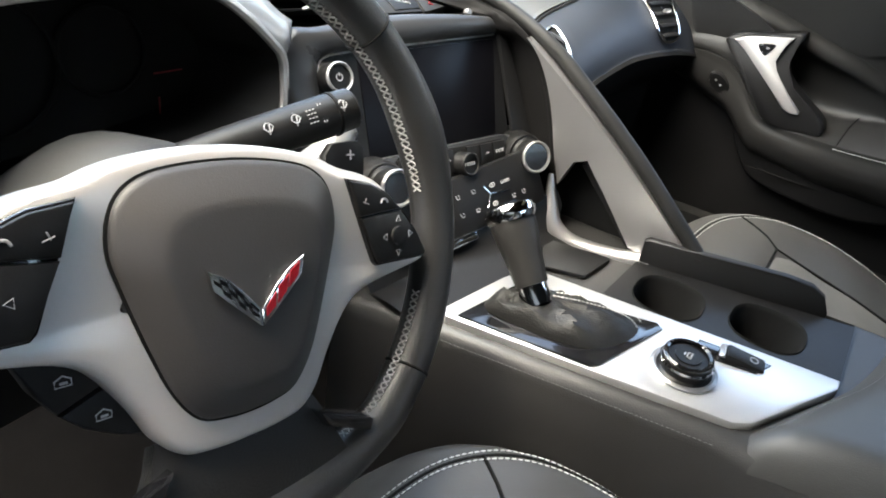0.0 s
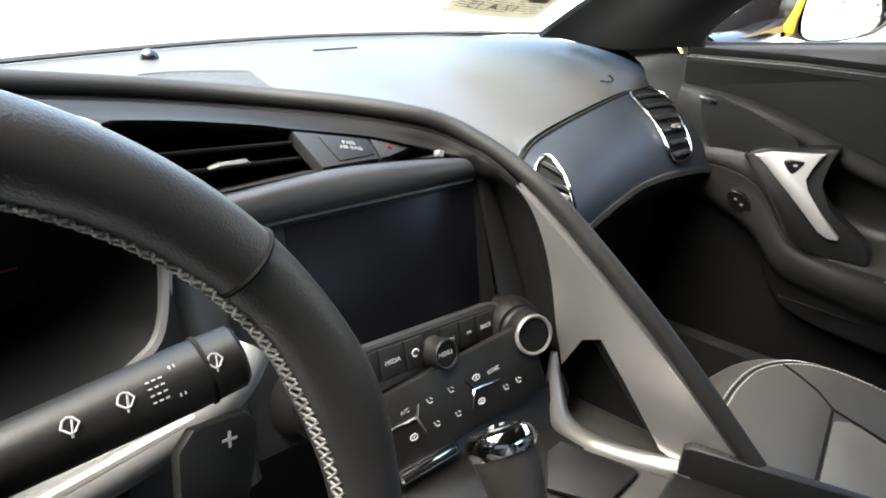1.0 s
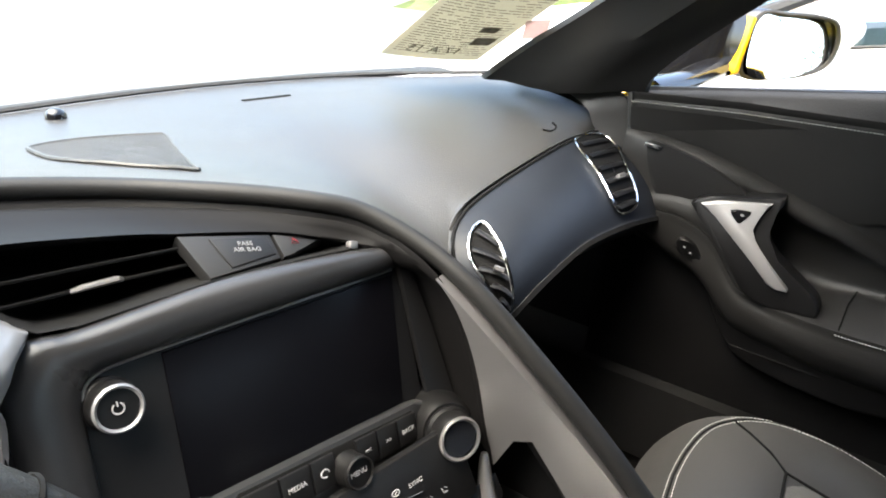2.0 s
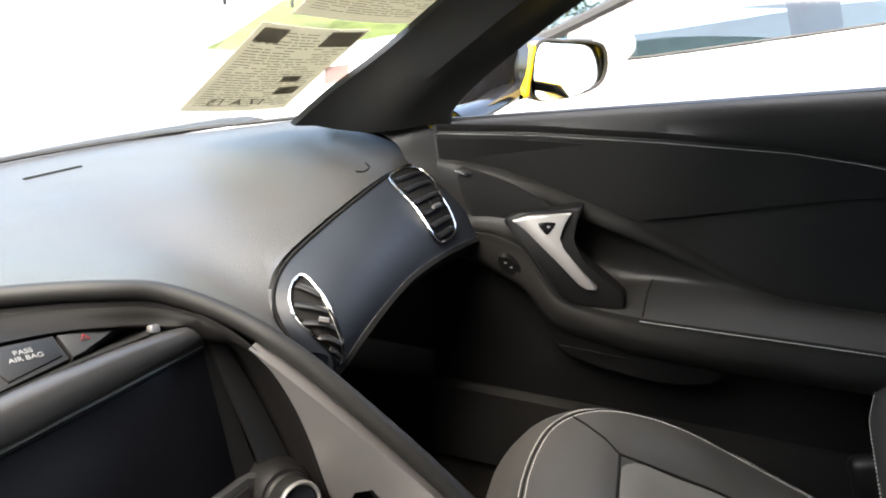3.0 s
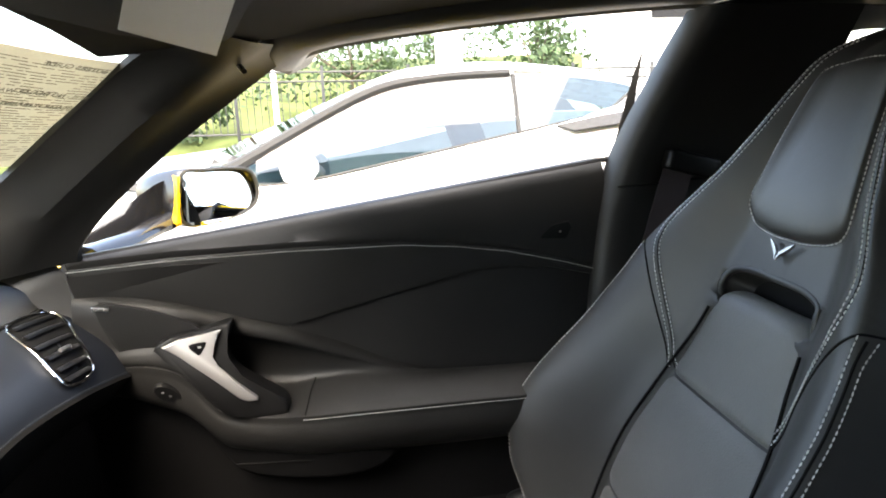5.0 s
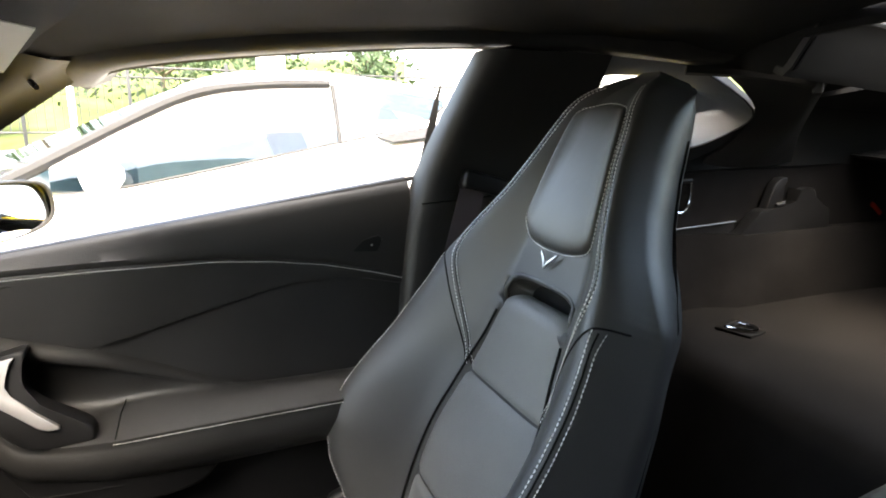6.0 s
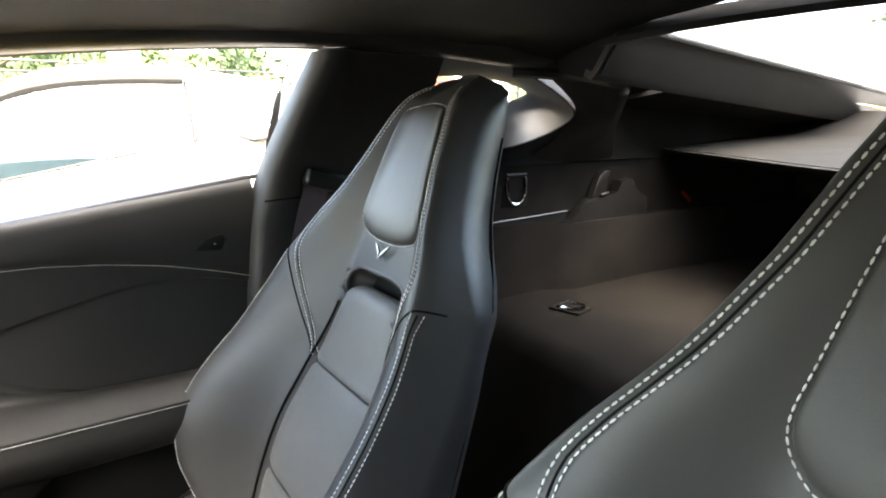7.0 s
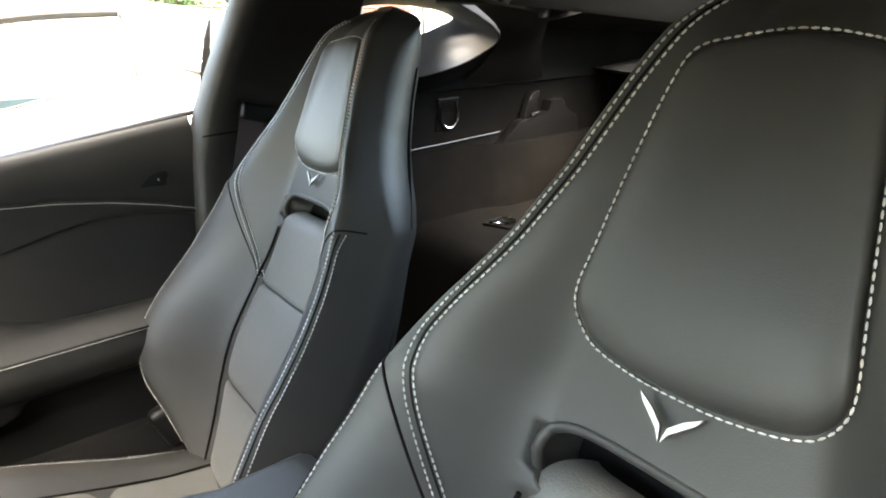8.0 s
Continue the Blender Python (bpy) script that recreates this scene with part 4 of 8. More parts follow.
def gauge_cluster():
    g = thing("instrument_cluster", "dark unlit instrument cluster with a silver bezel", "instrument cluster")
    half = [(0.0, 0.890), (0.078, 0.886), (0.124, 0.878), (0.155, 0.856), (0.180, 0.829), (0.1872, 0.818), (0.1885, 0.803), (0.176, 0.773), (0.158, 0.761), (0.115, 0.753), (0.0, 0.748)]
    path = spline([(x - 0.362, 0.750 if z > 0.80 else 0.750 - (0.80 - z) * 0.35, z) for x, z in mirrored(half)], 3, closed=True)
    bm = B()
    tube(bm, path, 0.0042, 8, closed=True)
    part("bezel", bm, SILVER, g)
    bm = B()
    back = [V((-0.362 + (p.x + 0.362) * 0.86, 0.83, 0.83 + (p.z - 0.83) * 0.86)) for p in path]
    sheet(bm, [path + path[:1], back + back[:1]], 0.002)
    part("tunnel", bm, PLASTIC, g)
    bm = B()
    f = [bm.verts.new(p) for p in back]
    bm.faces.new(f)
    part("lens", bm, DARK, g)
    for cx, cz, r in ((-0.371, 0.83, 0.052), (-0.46, 0.825, 0.034), (-0.285, 0.825, 0.034)):
        bm = B()
        tube(bm, [V((cx + r * math.cos(a), 0.826, cz + r * math.sin(a))) for a in [i * math.pi / 16 for i in range(32)]], 0.002, 6, closed=True)
        part("dial_ring", bm, DARK, g)
    for p, q in (((-0.250, 0.822, 0.8010), (-0.2240, 0.822, 0.7990)), ((-0.2490, 0.822, 0.7805), (-0.2535, 0.822, 0.7475))):
        bm = B()
        tube(bm, [V(p), V(q)], [0.0008, 0.0006], 6)
        part("needle", bm, REDPAINT, g, "thin red gauge needle")
    # lower surround below the bezel and above the column
    low = [p for p in path if p.z < 0.80 and p.x > -0.62]
    low = sorted(low, key=lambda p: p.x)
    bm = B()
    sheet(bm, [low, [V((p.x, p.y - 0.012, p.z - 0.05)) for p in low], [V((p.x, 0.76, 0.60)) for p in low]], 0.004)
    part("lower_panel", bm, PLASTIC, g)
    # satin hood side sweeping from the bezel to the air outlet
    top = sorted([p for p in path if p.x > -0.30 and p.z > 0.812], key=lambda p: p.x)
    out = resample(spline([on_screen(*q) for q in ((-0.360, 0.215, -0.03), (-0.310, 0.203, -0.026), (-0.2790, 0.1920, -0.021), (-0.2720, 0.1840, -0.018), (-0.2610, 0.1660, -0.012), (-0.2480, 0.1475, -0.006), (-0.2400, 0.1400, -0.002), (-0.2480, 0.1300, 0.001))], 5), 24)
    inn = resample(top, 24)
    bm = B()
    sheet(bm, [inn, [a.lerp(b, 0.08) + V((0, -0.004, 0.003)) for a, b in zip(inn, out)], [a.lerp(b, 0.5) + V((0, -0.007, 0.005)) for a, b in zip(inn, out)], [a.lerp(b, 0.92) + V((0, -0.003, 0.003)) for a, b in zip(inn, out)], out, [b + V((0.003, 0.012, -0.004)) for b in out]])
    part("hood_side", bm, SURROUND, g, "satin grey hood side", 60)
    bm = B()
    sheet(bm, [[on_screen(-0.2615, u, 0.002) for u in (0.108, 0.04, -0.03, -0.10)], [on_screen(*q) for q in ((-0.2665, 0.105, 0.016), (-0.276, 0.05, 0.015), (-0.30, 0.0, 0.012), (-0.33, -0.08, 0.01))]])
    part("side_panel", bm, PLASTIC, g)
    return g


gauge_cluster()

# ---- steering wheel ----
W_C, W_A, W_TURN = V((-0.362, 0.582, 0.789)), 20.0, -16.5
W_M = axes(W_C, (1, 0, 0), (0, math.sin(radians(W_A)), math.cos(radians(W_A)))) @ pose(0, 0, 0, 0, 0, W_TURN)


def wheel_rim_point(a, r=0.1715):
    """Rim's centre line: round, flattened a little at the foot."""
    x, y = r * math.cos(a), r * math.sin(a)
    if y < -0.130:
        y = -0.130 + (y + 0.130) * 0.60
    return V((x, y, 0.0))


def steering_wheel():
    w = thing("steering_wheel", "black leather steering wheel with satin silver spokes", "steering wheel", at=(0, 0, 0))
    M = W_M
    R3 = M.to_3x3()
    RX, RY = R3 @ V((1, 0, 0)), R3 @ V((0, 1, 0))
    N = 120
    bm = B()
    radii = []
    for i in range(N):
        a = 2 * math.pi * i / N
        thumb = sum(math.exp(-((a - c) / 0.20) ** 2) for c in (0.42, math.pi - 0.42))
        foot = math.exp(-((a - 1.5 * math.pi) / 0.55) ** 4)
        radii.append(0.0160 + 0.0022 * thumb + 0.0015 * foot)
    tube(bm, [M @ wheel_rim_point(2 * math.pi * i / N) for i in range(N)], radii, 18, closed=True)
    rim = part("rim", bm, RIMSKIN, w, "", 60)
    # seams across the rim
    for a in (0.86, math.pi - 0.86, -0.64, math.pi + 0.64):
        c = wheel_rim_point(a)
        rad = V((math.cos(a), math.sin(a), 0))
        bm = B()
        tube(bm, [M @ (c + (rad * math.cos(k) + V((0, 0, 1)) * math.sin(k)) * 0.0161) for k in [i * math.pi / 12 for i in range(24)]], 0.0011, 5, closed=True)
        part("seam", bm, DARK, rim)
    # crossed stitching along the inner side, broken at the spokes and the foot
    for first, last in ((10, 170), (-62, -16), (196, 242)):
        bm = B()
        for i in range(int((last - first) / 1.9)):
            a = radians(first + 1.9 * i)
            thumb = sum(math.exp(-((a - c) / 0.20) ** 2) for c in (0.42, math.pi - 0.42))
            for k in (1, -1):
                q = []
                for da, off in ((-0.013, -k), (0.0, 0), (0.013, k)):
                    c = wheel_rim_point(a + da)
                    rad = V((math.cos(a + da), math.sin(a + da), 0))
                    ang = radians(172 + off * 10)
                    q.append(M @ (c + (rad * math.cos(ang) + V((0, 0, 1)) * math.sin(ang)) * (0.0166 + 0.0022 * thumb)))
                tube(bm, q, 0.00070, 5)
        part("stitching", bm, material("rim_thread", (0.30, 0.295, 0.28), 0.8, vary=0.3, scale=60), rim, "grey crossed baseball stitching")
    # silver spoke frame: broad T with a narrowing foot
    half = [(0, 0.0596), (0.030, 0.0578), (0.0565, 0.0526), (0.0747, 0.0452), (0.095, 0.0400), (0.112, 0.0315), (0.133, 0.0105), (0.150, -0.012), (0.149, -0.021), (0.128, -0.0255), (0.106, -0.0290), (0.086, -0.0345), (0.072, -0.0455), (0.058, -0.066), (0.048, -0.085), (0.036, -0.0965), (0.018, -0.1000), (0, -0.1005)]
    ring = spline([(x, y, 0) for x, y in mirrored(half)], 4, closed=True)
    bm = B()
    sheet(bm, [[M @ V((p.x * k, -0.012 + (p.y + 0.012) * k, h)) for p in ring] for k, h in ((0.985, -0.014), (1.0, -0.006), (1.0, 0.002), (0.993, 0.007), (0.975, 0.0105), (0.95, 0.0120), (0.90, 0.0128), (0.78, 0.0125), (0.4, 0.010))], close=True)
    part("spoke_frame", bm, WHEELSILVER, w, "satin silver spoke frame", 70)
    # airbag cover with a broad bevelled border round a flatter middle
    half = [(0, 0.0518), (0.028, 0.0500), (0.0485, 0.0452), (0.0605, 0.0340), (0.0645, 0.0140), (0.0600, -0.0060), (0.0500, -0.0380), (0.0410, -0.0610), (0.0290, -0.0770), (0.014, -0.0815), (0, -0.0825)]
    outline = spline([(x, y, 0) for x, y in mirrored(half)], 4, closed=True)
    bm = B()
    rings = []
    for s, t, h in ((1.0, 1.0, 0.004), (1.0, 1.0, 0.013), (0.985, 0.985, 0.0155), (0.955, 0.955, 0.0170), (0.80, 0.80, 0.0225), (0.72, 0.74, 0.0250), (0.69, 0.71, 0.0257), (0.64, 0.66, 0.0260), (0.3, 0.3, 0.0266), (0.02, 0.02, 0.0268), (0.0003, 0.0003, 0.0268)):
        rings.append([M @ V((p.x * s, -0.018 + (p.y + 0.018) * t, h)) for p in outline])
    sheet(bm, rings, close=True)
    cover = part("airbag_cover", bm, COVERSKIN, w, "black leather airbag cover", 80)
    bm = B()
    tube(bm, [M @ V((p.x * 1.004, -0.018 + (p.y + 0.018) * 1.004, 0.0125)) for p in outline], 0.0011, 5, closed=True)
    part("gap", bm, DARK, cover)
    # winged badge made of two slanted flags
    flag_line = [(0.0004, -0.0336), (0.0004, -0.0240), (0.0100, -0.0125), (0.0190, -0.0050), (0.0285, 0.0008), (0.0262, -0.0100), (0.0170, -0.0185), (0.0085, -0.0262)]
    for s in (-1, 1):
        bm = B()
        poly = [(s * x, y) for x, y in flag_line]
        prism(bm, poly[::-1] if s > 0 else poly, M @ V((0.001, 0, 0.0292)), RX, RY, 0.003, 0.0007)
        flag = part("badge_wing", bm, CHROME, cover, "chrome badge wing")
        o = M @ V((0.001, 0, 0.0297))
        # field inside the chrome border, in slanting strips
        lo = [(0.0022, -0.0285), (0.0095, -0.0232), (0.0168, -0.0162), (0.0250, -0.0090)]
        hi = [(0.0022, -0.0240), (0.0105, -0.0143), (0.0188, -0.0072), (0.0266, -0.0020)]
        if s > 0:
            for i in range(3):
                k = 0.80
                q = [lo[i], (lo[i][0] * (1 - k) + lo[i + 1][0] * k, lo[i][1] * (1 - k) + lo[i + 1][1] * k), (hi[i][0] * (1 - k) + hi[i + 1][0] * k, hi[i][1] * (1 - k) + hi[i + 1][1] * k), hi[i]]
                bm = B()
                prism(bm, q, o, RX, RY, 0.0008)
                part("inlay", bm, REDPAINT, flag, "red enamel inlay")
        else:
            for i in range(6):
                for j in range(3):
                    if (i + j) % 2:
                        continue
                    def at(u, v):
                        f = u * 3
                        n = min(int(f), 2)
                        f -= n
                        a = (lo[n][0] + (lo[n + 1][0] - lo[n][0]) * f, lo[n][1] + (lo[n + 1][1] - lo[n][1]) * f)
                        b = (hi[n][0] + (hi[n + 1][0] - hi[n][0]) * f, hi[n][1] + (hi[n + 1][1] - hi[n][1]) * f)
                        return (-(a[0] + (b[0] - a[0]) * v), a[1] + (b[1] - a[1]) * v)
                    bm = B()
                    prism(bm, [at(i / 6, j / 3), at(i / 6, (j + 1) / 3), at((i + 1) / 6, (j + 1) / 3), at((i + 1) / 6, j / 3)], o, RX, RY, 0.0008)
                    part("inlay", bm, GLOSS, flag, "black chequer inlay")
    # switch pads: an upper key with two signs and a five-way lower key
    for s in (1, -1):
        def plate(poly, h, depth, bevel):
            bm = B()
            q = [(s * x, y) for x, y in poly]
            prism(bm, q[::-1] if s > 0 else q, M @ V((0, 0, h)), RX, RY, depth, bevel)
            return bm
        edge = [(0.0747, 0.0385), (0.094, 0.0352), (0.1097, 0.0280), (0.122, 0.0160), (0.134, 0.0020), (0.1455, -0.0145), (0.1435, -0.0195), (0.0983, -0.0192), (0.0950, -0.0160)]
        pad = part("switch_pad", plate(edge, 0.0150, 0.010, 0.0015), GLOSS, w, "black steering switch pad")
        up = part("button", plate([(0.0765, 0.0368), (0.094, 0.0336), (0.1088, 0.0268), (0.1190, 0.0165), (0.0838, 0.0140)], 0.0172, 0.006, 0.0016), PLASTIC, pad)
        low = part("button", plate([(0.0843, 0.0128), (0.1200, 0.0153), (0.1330, 0.0010), (0.1436, -0.0148), (0.1422, -0.0180), (0.0990, -0.0178), (0.0965, -0.0152)], 0.0172, 0.006, 0.0016), PLASTIC, pad)
        bm = B()
        lathe(bm, [(0.0062, 0), (0.0060, 0.0020), (0.0045, 0.0024), (0.001, 0.0024)], M @ pose(s * 0.1155, -0.0010, 0.0170), 20)
        part("center_key", bm, PLASTIC, low)
        for x, y, a in ((0.1165, 0.0098, 0), (0.1042, -0.0010, 90), (0.1275, -0.0010, -90), (0.1155, -0.0122, 180)):
            bm = B()
            tube(bm, [M @ pose(s * x, y, 0.0174, 0, 0, a) @ V(q) for q in ((-0.0021, -0.0014, 0), (0.0021, -0.0014, 0), (0, 0.0022, 0))], 0.00028, 4, closed=True)
            part("marking", bm, PRINT, low)
        bm = B()
        tube(bm, spline([M @ V((s * (0.1040 + q[0]), 0.0225 + q[1], 0.0174)) for q in ((-0.003, -0.001), (-0.0015, 0.0012), (0.0015, 0.0012), (0.003, -0.001))], 3), 0.0007, 5)
        part("marking", bm, PRINT, up)
        bm = B()
        tube(bm, [M @ V((s * 0.0870, 0.0220, 0.0174)), M @ V((s * 0.0885, 0.0255, 0.0174))], 0.0004, 4)
        tube(bm, [M @ V((s * 0.0855, 0.0235, 0.0174)), M @ V((s * 0.0905, 0.0215, 0.0174))], 0.0004, 4)
        part("marking", bm, INKGREY, up)
    # lower spoke: leather between the frame's foot and the rim, with two gloss inserts
    bm = B()
    rows = []
    for x in (-0.066, -0.058, -0.040, 0, 0.040, 0.058, 0.066):
        rows.append([M @ V((x * 0.72, -0.088, 0.000)), M @ V((x * 0.80, -0.100, 0.0055)), M @ V((x * 0.92, -0.118, 0.009)), M @ V((x * 1.05, -0.135, 0.011)), M @ V((x * 1.1, -0.150, 0.008))])
    sheet(bm, rows, 0.012)
    low = part("lower_spoke", bm, DOORSKIN, w, "black leather lower spoke")
    for s in (1, -1):
        bm = B()
        q = [(s * x, y) for x, y in ((0.045, -0.100), (0.052, -0.112), (0.086, -0.128), (0.090, -0.120), (0.080, -0.113))]
        prism(bm, q[::-1] if s < 0 else q, M @ V((0, 0, 0.0155)), RX, RY, 0.010, 0.003)
        part("insert", bm, GLOSS, low, "gloss black insert")
    # shift paddles behind the spokes
    for s, sign in ((1, "+"), (-1, "-")):
        bm = B()
        poly = [(s * 0.104, 0.004), (s * 0.111, 0.012), (s * 0.136, 0.014), (s * 0.142, 0.008), (s * 0.140, -0.012), (s * 0.132, -0.040), (s * 0.104, -0.044)]
        prism(bm, poly if s < 0 else poly[::-1], M @ V((0, 0.048, -0.038)), RX, RY, 0.006, 0.002)
        pd = part("shift_paddle", bm, PLASTIC, w, "black shift paddle")
        words(sign, M @ pose(s * 0.127, 0.051, -0.0375), 0.015, PRINT, pd)
    # hub behind
    bm = B()
    lathe(bm, [(0.056, -0.10), (0.058, -0.03), (0.046, 0.002)], M, 28)
    part("hub", bm, PLASTIC, w)
    # switch lobes below the spoke, behind the frame
    for poly, mx, my in (([(-0.104, -0.020), (-0.101, -0.032), (-0.0945, -0.048), (-0.0862, -0.0602), (-0.0645, -0.0515), (-0.062, -0.020)], -0.0825, -0.0451), ([(-0.0852, -0.0612), (-0.0762, -0.0702), (-0.0606, -0.0793), (-0.0401, -0.0852), (-0.034, -0.060), (-0.0640, -0.0526)], -0.0671, -0.0662)):
        bm = B()
        prism(bm, poly, M @ V((0, 0, -0.005)), RX, RY, 0.012, 0.002)
        lobe = part("switch_lobe", bm, PLASTIC, w, "black switch lobe behind the spoke")
        bm = B()
        tube(bm, [M @ V((mx + q[0], my + q[1], -0.0048)) for q in ((-0.0035, -0.002), (-0.0035, 0.001), (0, 0.003), (0.0035, 0.001), (0.0035, -0.002))], 0.0004, 4, closed=True)
        tube(bm, [M @ V((mx - 0.0015, my - 0.0005, -0.0048)), M @ V((mx + 0.0018, my - 0.0005, -0.0048))], 0.0008, 4)
        part("marking", bm, PRINT, lobe)
    return w


steering_wheel()


def wiper_stalk():
    s = thing("wiper_stalk", "black wiper stalk with grey printed symbols", "control stalk")
    a, b = V((-0.325, 0.672, 0.800)), V((-0.203, 0.642, 0.812))
    root = V((-0.372, 0.690, 0.788))
    d = (b - a).normalized()
    bm = B()
    tube(bm, [root, a, a.lerp(b, 0.3), a.lerp(b, 0.8), b - d * 0.002, b], [0.014, 0.0125, 0.014, 0.0155, 0.0150, 0.0130], 16)
    stem = part("stem", bm, PLASTIC, s)
    bm = B()
    tube(bm, [b - d * 0.018, b - d * 0.016], 0.0162, 16)
    part("collar", bm, DARK, stem)
    n = V((-0.05, -0.75, 0.66)).normalized()
    across = n.cross(d)

    def mark(strokes):
        bm = B()
        for line in strokes:
            tube(bm, [a.lerp(b, t) + across * v + n * (0.0156 - v * v * 30) for t, v in line], 0.00045, 4)
        part("marking", bm, PRINT, s)

    for t in (0.42, 0.58, 0.87):
        # wiper sign: fan over a blade
        mark([[(t - 0.026, 0.0008), (t - 0.014, 0.0036), (t, 0.0044), (t + 0.014, 0.0036), (t + 0.026, 0.0008), (t + 0.008, -0.0020), (t - 0.008, -0.0020), (t - 0.026, 0.0008)], [(t - 0.004, -0.0040), (t + 0.010, 0.0030)]])
    for t in (0.655, 0.675, 0.695):
        # unreadable settings as short bars
        for v in (-0.0050, -0.0020, 0.0010, 0.0040):
            mark([[(t - 0.006, v), (t + 0.006, v)]])
    mark([[(0.735, -0.0070), (0.735, 0.0070)]])
    mark([[(0.750, -0.0070), (0.750, 0.0070)]])
    # column cover under it
    bm = B()
    tube(bm, [V((-0.357, 0.80, 0.708)), V((-0.357, 0.72, 0.756)), V((-0.357, 0.665, 0.773)), V((-0.357, 0.652, 0.775))], [0.064, 0.062, 0.056, 0.050], 24, flat=0.88)
    part("column_cover", bm, material("column_plastic", (0.022, 0.022, 0.022), 0.48, spec=0.35, vary=0.15, bump=0.3, grain=700), s, "black steering column cover")
    bm = B()
    tube(bm, [V((-0.285, 0.690, 0.752)), V((-0.215, 0.668, 0.768))], [0.006, 0.004], 8, flat=0.5)
    part("release_lever", bm, SILVER, s, "bright lever end")
    bm = B()
    tube(bm, spline([(-0.30, 0.72, 0.72), (-0.24, 0.700, 0.735), (-0.19, 0.685, 0.755), (-0.165, 0.690, 0.770)], 4), 0.014, 10)
    part("column_trim", bm, SURROUND, s, "satin grey lower trim")
    return s


wiper_stalk()


# ---- centre console ----
def console():
    c = thing("center_console", "black leather-sided centre console with satin silver plate", "center console")
    z = 0.594
    # body: lofted from the stack to the armrest
    bm = B()
    rows = []
    for y, xl, xr, zt in ((0.70, -0.155, 0.155, 0.572), (0.60, -0.138, 0.150, 0.583), (0.50, -0.118, 0.150, 0.583), (0.484, -0.114, 0.150, 0.583), (0.478, -0.113, 0.150, 0.583), (0.40, -0.098, 0.155, 0.583), (0.33, -0.084, 0.160, 0.584), (0.270, -0.088, 0.164, 0.584), (0.262, -0.089, 0.165, 0.584), (0.22, -0.095, 0.165, 0.584), (0.10, -0.102, 0.118, 0.580), (-0.07, -0.105, 0.095, 0.575), (-0.10, -0.102, 0.090, 0.52), (-0.20, -0.10, 0.090, 0.46)):
        deep = 0.50 if 0.265 < y < 0.48 else zt
        rows.append([V((xl - 0.045, y, 0.20)), V((xl - 0.040, y, 0.40)), V((xl - 0.026, y, zt - 0.06)), V((xl - 0.012, y, zt - 0.014)), V((xl - 0.006, y, zt - 0.002)), V((xl + 0.004, y, zt + 0.002)), V((0.014, y, zt)), V((0.020, y, deep)), V((xr - 0.008, y, deep)), V((xr - 0.004, y, zt)), V((xr + 0.008, y, zt - 0.010)), V((xr + 0.02, y, zt - 0.06)), V((xr + 0.025, y, 0.20))])
    sheet(bm, rows)
    body = part("body", bm, SIDESKIN, c, "", 50)
    bm = B()
    stitches(bm, [V((xl - 0.0090, y, 0.5765)) for y, xl in ((0.60, -0.138), (0.50, -0.118), (0.40, -0.098), (0.335, -0.085))], 0.0045, 0.003, 0.0005)
    part("stitching", bm, DARKTHREAD, body)
    # silver plate
    bm = B()
    prism(bm, [(-0.1290, 0.590), (-0.1190, 0.600), (-0.034, 0.582), (-0.010, 0.572), (0.003, 0.555), (0.044, 0.262), (0.030, 0.262), (-0.066, 0.314), (-0.0765, 0.328)][::-1], (0, 0, z), (1, 0, 0), (0, 1, 0), 0.014, 0.003)
    part("plate", bm, PLATESILVER, c, "satin silver shift plate")
    # gloss black gear surround
    bm = B()
    prism(bm, [(-0.1215, 0.5810), (-0.044, 0.5640), (-0.036, 0.558), (0.0025, 0.424), (-0.003, 0.417), (-0.091, 0.444), (-0.098, 0.450)][::-1], (0, 0, z + 0.0025), (1, 0, 0), (0, 1, 0), 0.004, 0.0012)
    part("gear_surround", bm, GLOSS, c, "gloss black gear surround")
    # right part: tray, cup holders with raised lid
    bm = B()
    prism(bm, [(0.018, 0.564), (0.056, 0.583), (0.074, 0.580), (0.087, 0.514), (0.083, 0.510), (0.034, 0.518)][::-1], (0, 0, 0.5895), (1, 0, 0), (0, 1, 0), 0.004, 0.002)
    part("tray_mat", bm, PLASTIC, c, "black rubber tray mat")
    bm = B()
    holes = ((0.062, 0.432), (0.083, 0.335))
    loops = [[(0.012, 0.490), (0.104, 0.486), (0.150, 0.262), (0.040, 0.262)]] + [[(cx + 0.034 * math.copysign(abs(math.cos(q * math.pi / 16)) ** 0.8, math.cos(q * math.pi / 16)), cy + 0.036 * math.copysign(abs(math.sin(q * math.pi / 16)) ** 0.8, math.sin(q * math.pi / 16))) for q in range(32)] for cx, cy in holes]
    edges = []
    for loop in loops:
        vs = [bm.verts.new((x, y, 0.5885)) for x, y in loop]
        edges += [bm.edges.new((vs[i], vs[(i + 1) % len(vs)])) for i in range(len(vs))]
    bmesh.ops.triangle_fill(bm, use_beauty=True, use_dissolve=False, edges=edges)
    cup = part("cup_holder", bm, PLASTIC, c, "black twin cup holder")
    # wells in near-black: the shade inside them is put into the colour
    for loop in loops[1:]:
        bm = B()
        cx, cy = sum(q[0] for q in loop) / 32, sum(q[1] for q in loop) / 32
        sheet(bm, [[V((cx + (x - cx) * k, cy + (y - cy) * k, 0.5885 + h)) for x, y in loop] for k, h in ((1.05, 0.0), (1.03, 0.0016), (1.0, 0.0004), (0.97, -0.004), (0.94, -0.066), (0.86, -0.072), (0.02, -0.072))], close=True)
        part("cup_well", bm, DARK, cup, "", 60)
    # upright lid
    o = V((0.104, 0.484, 0.556))
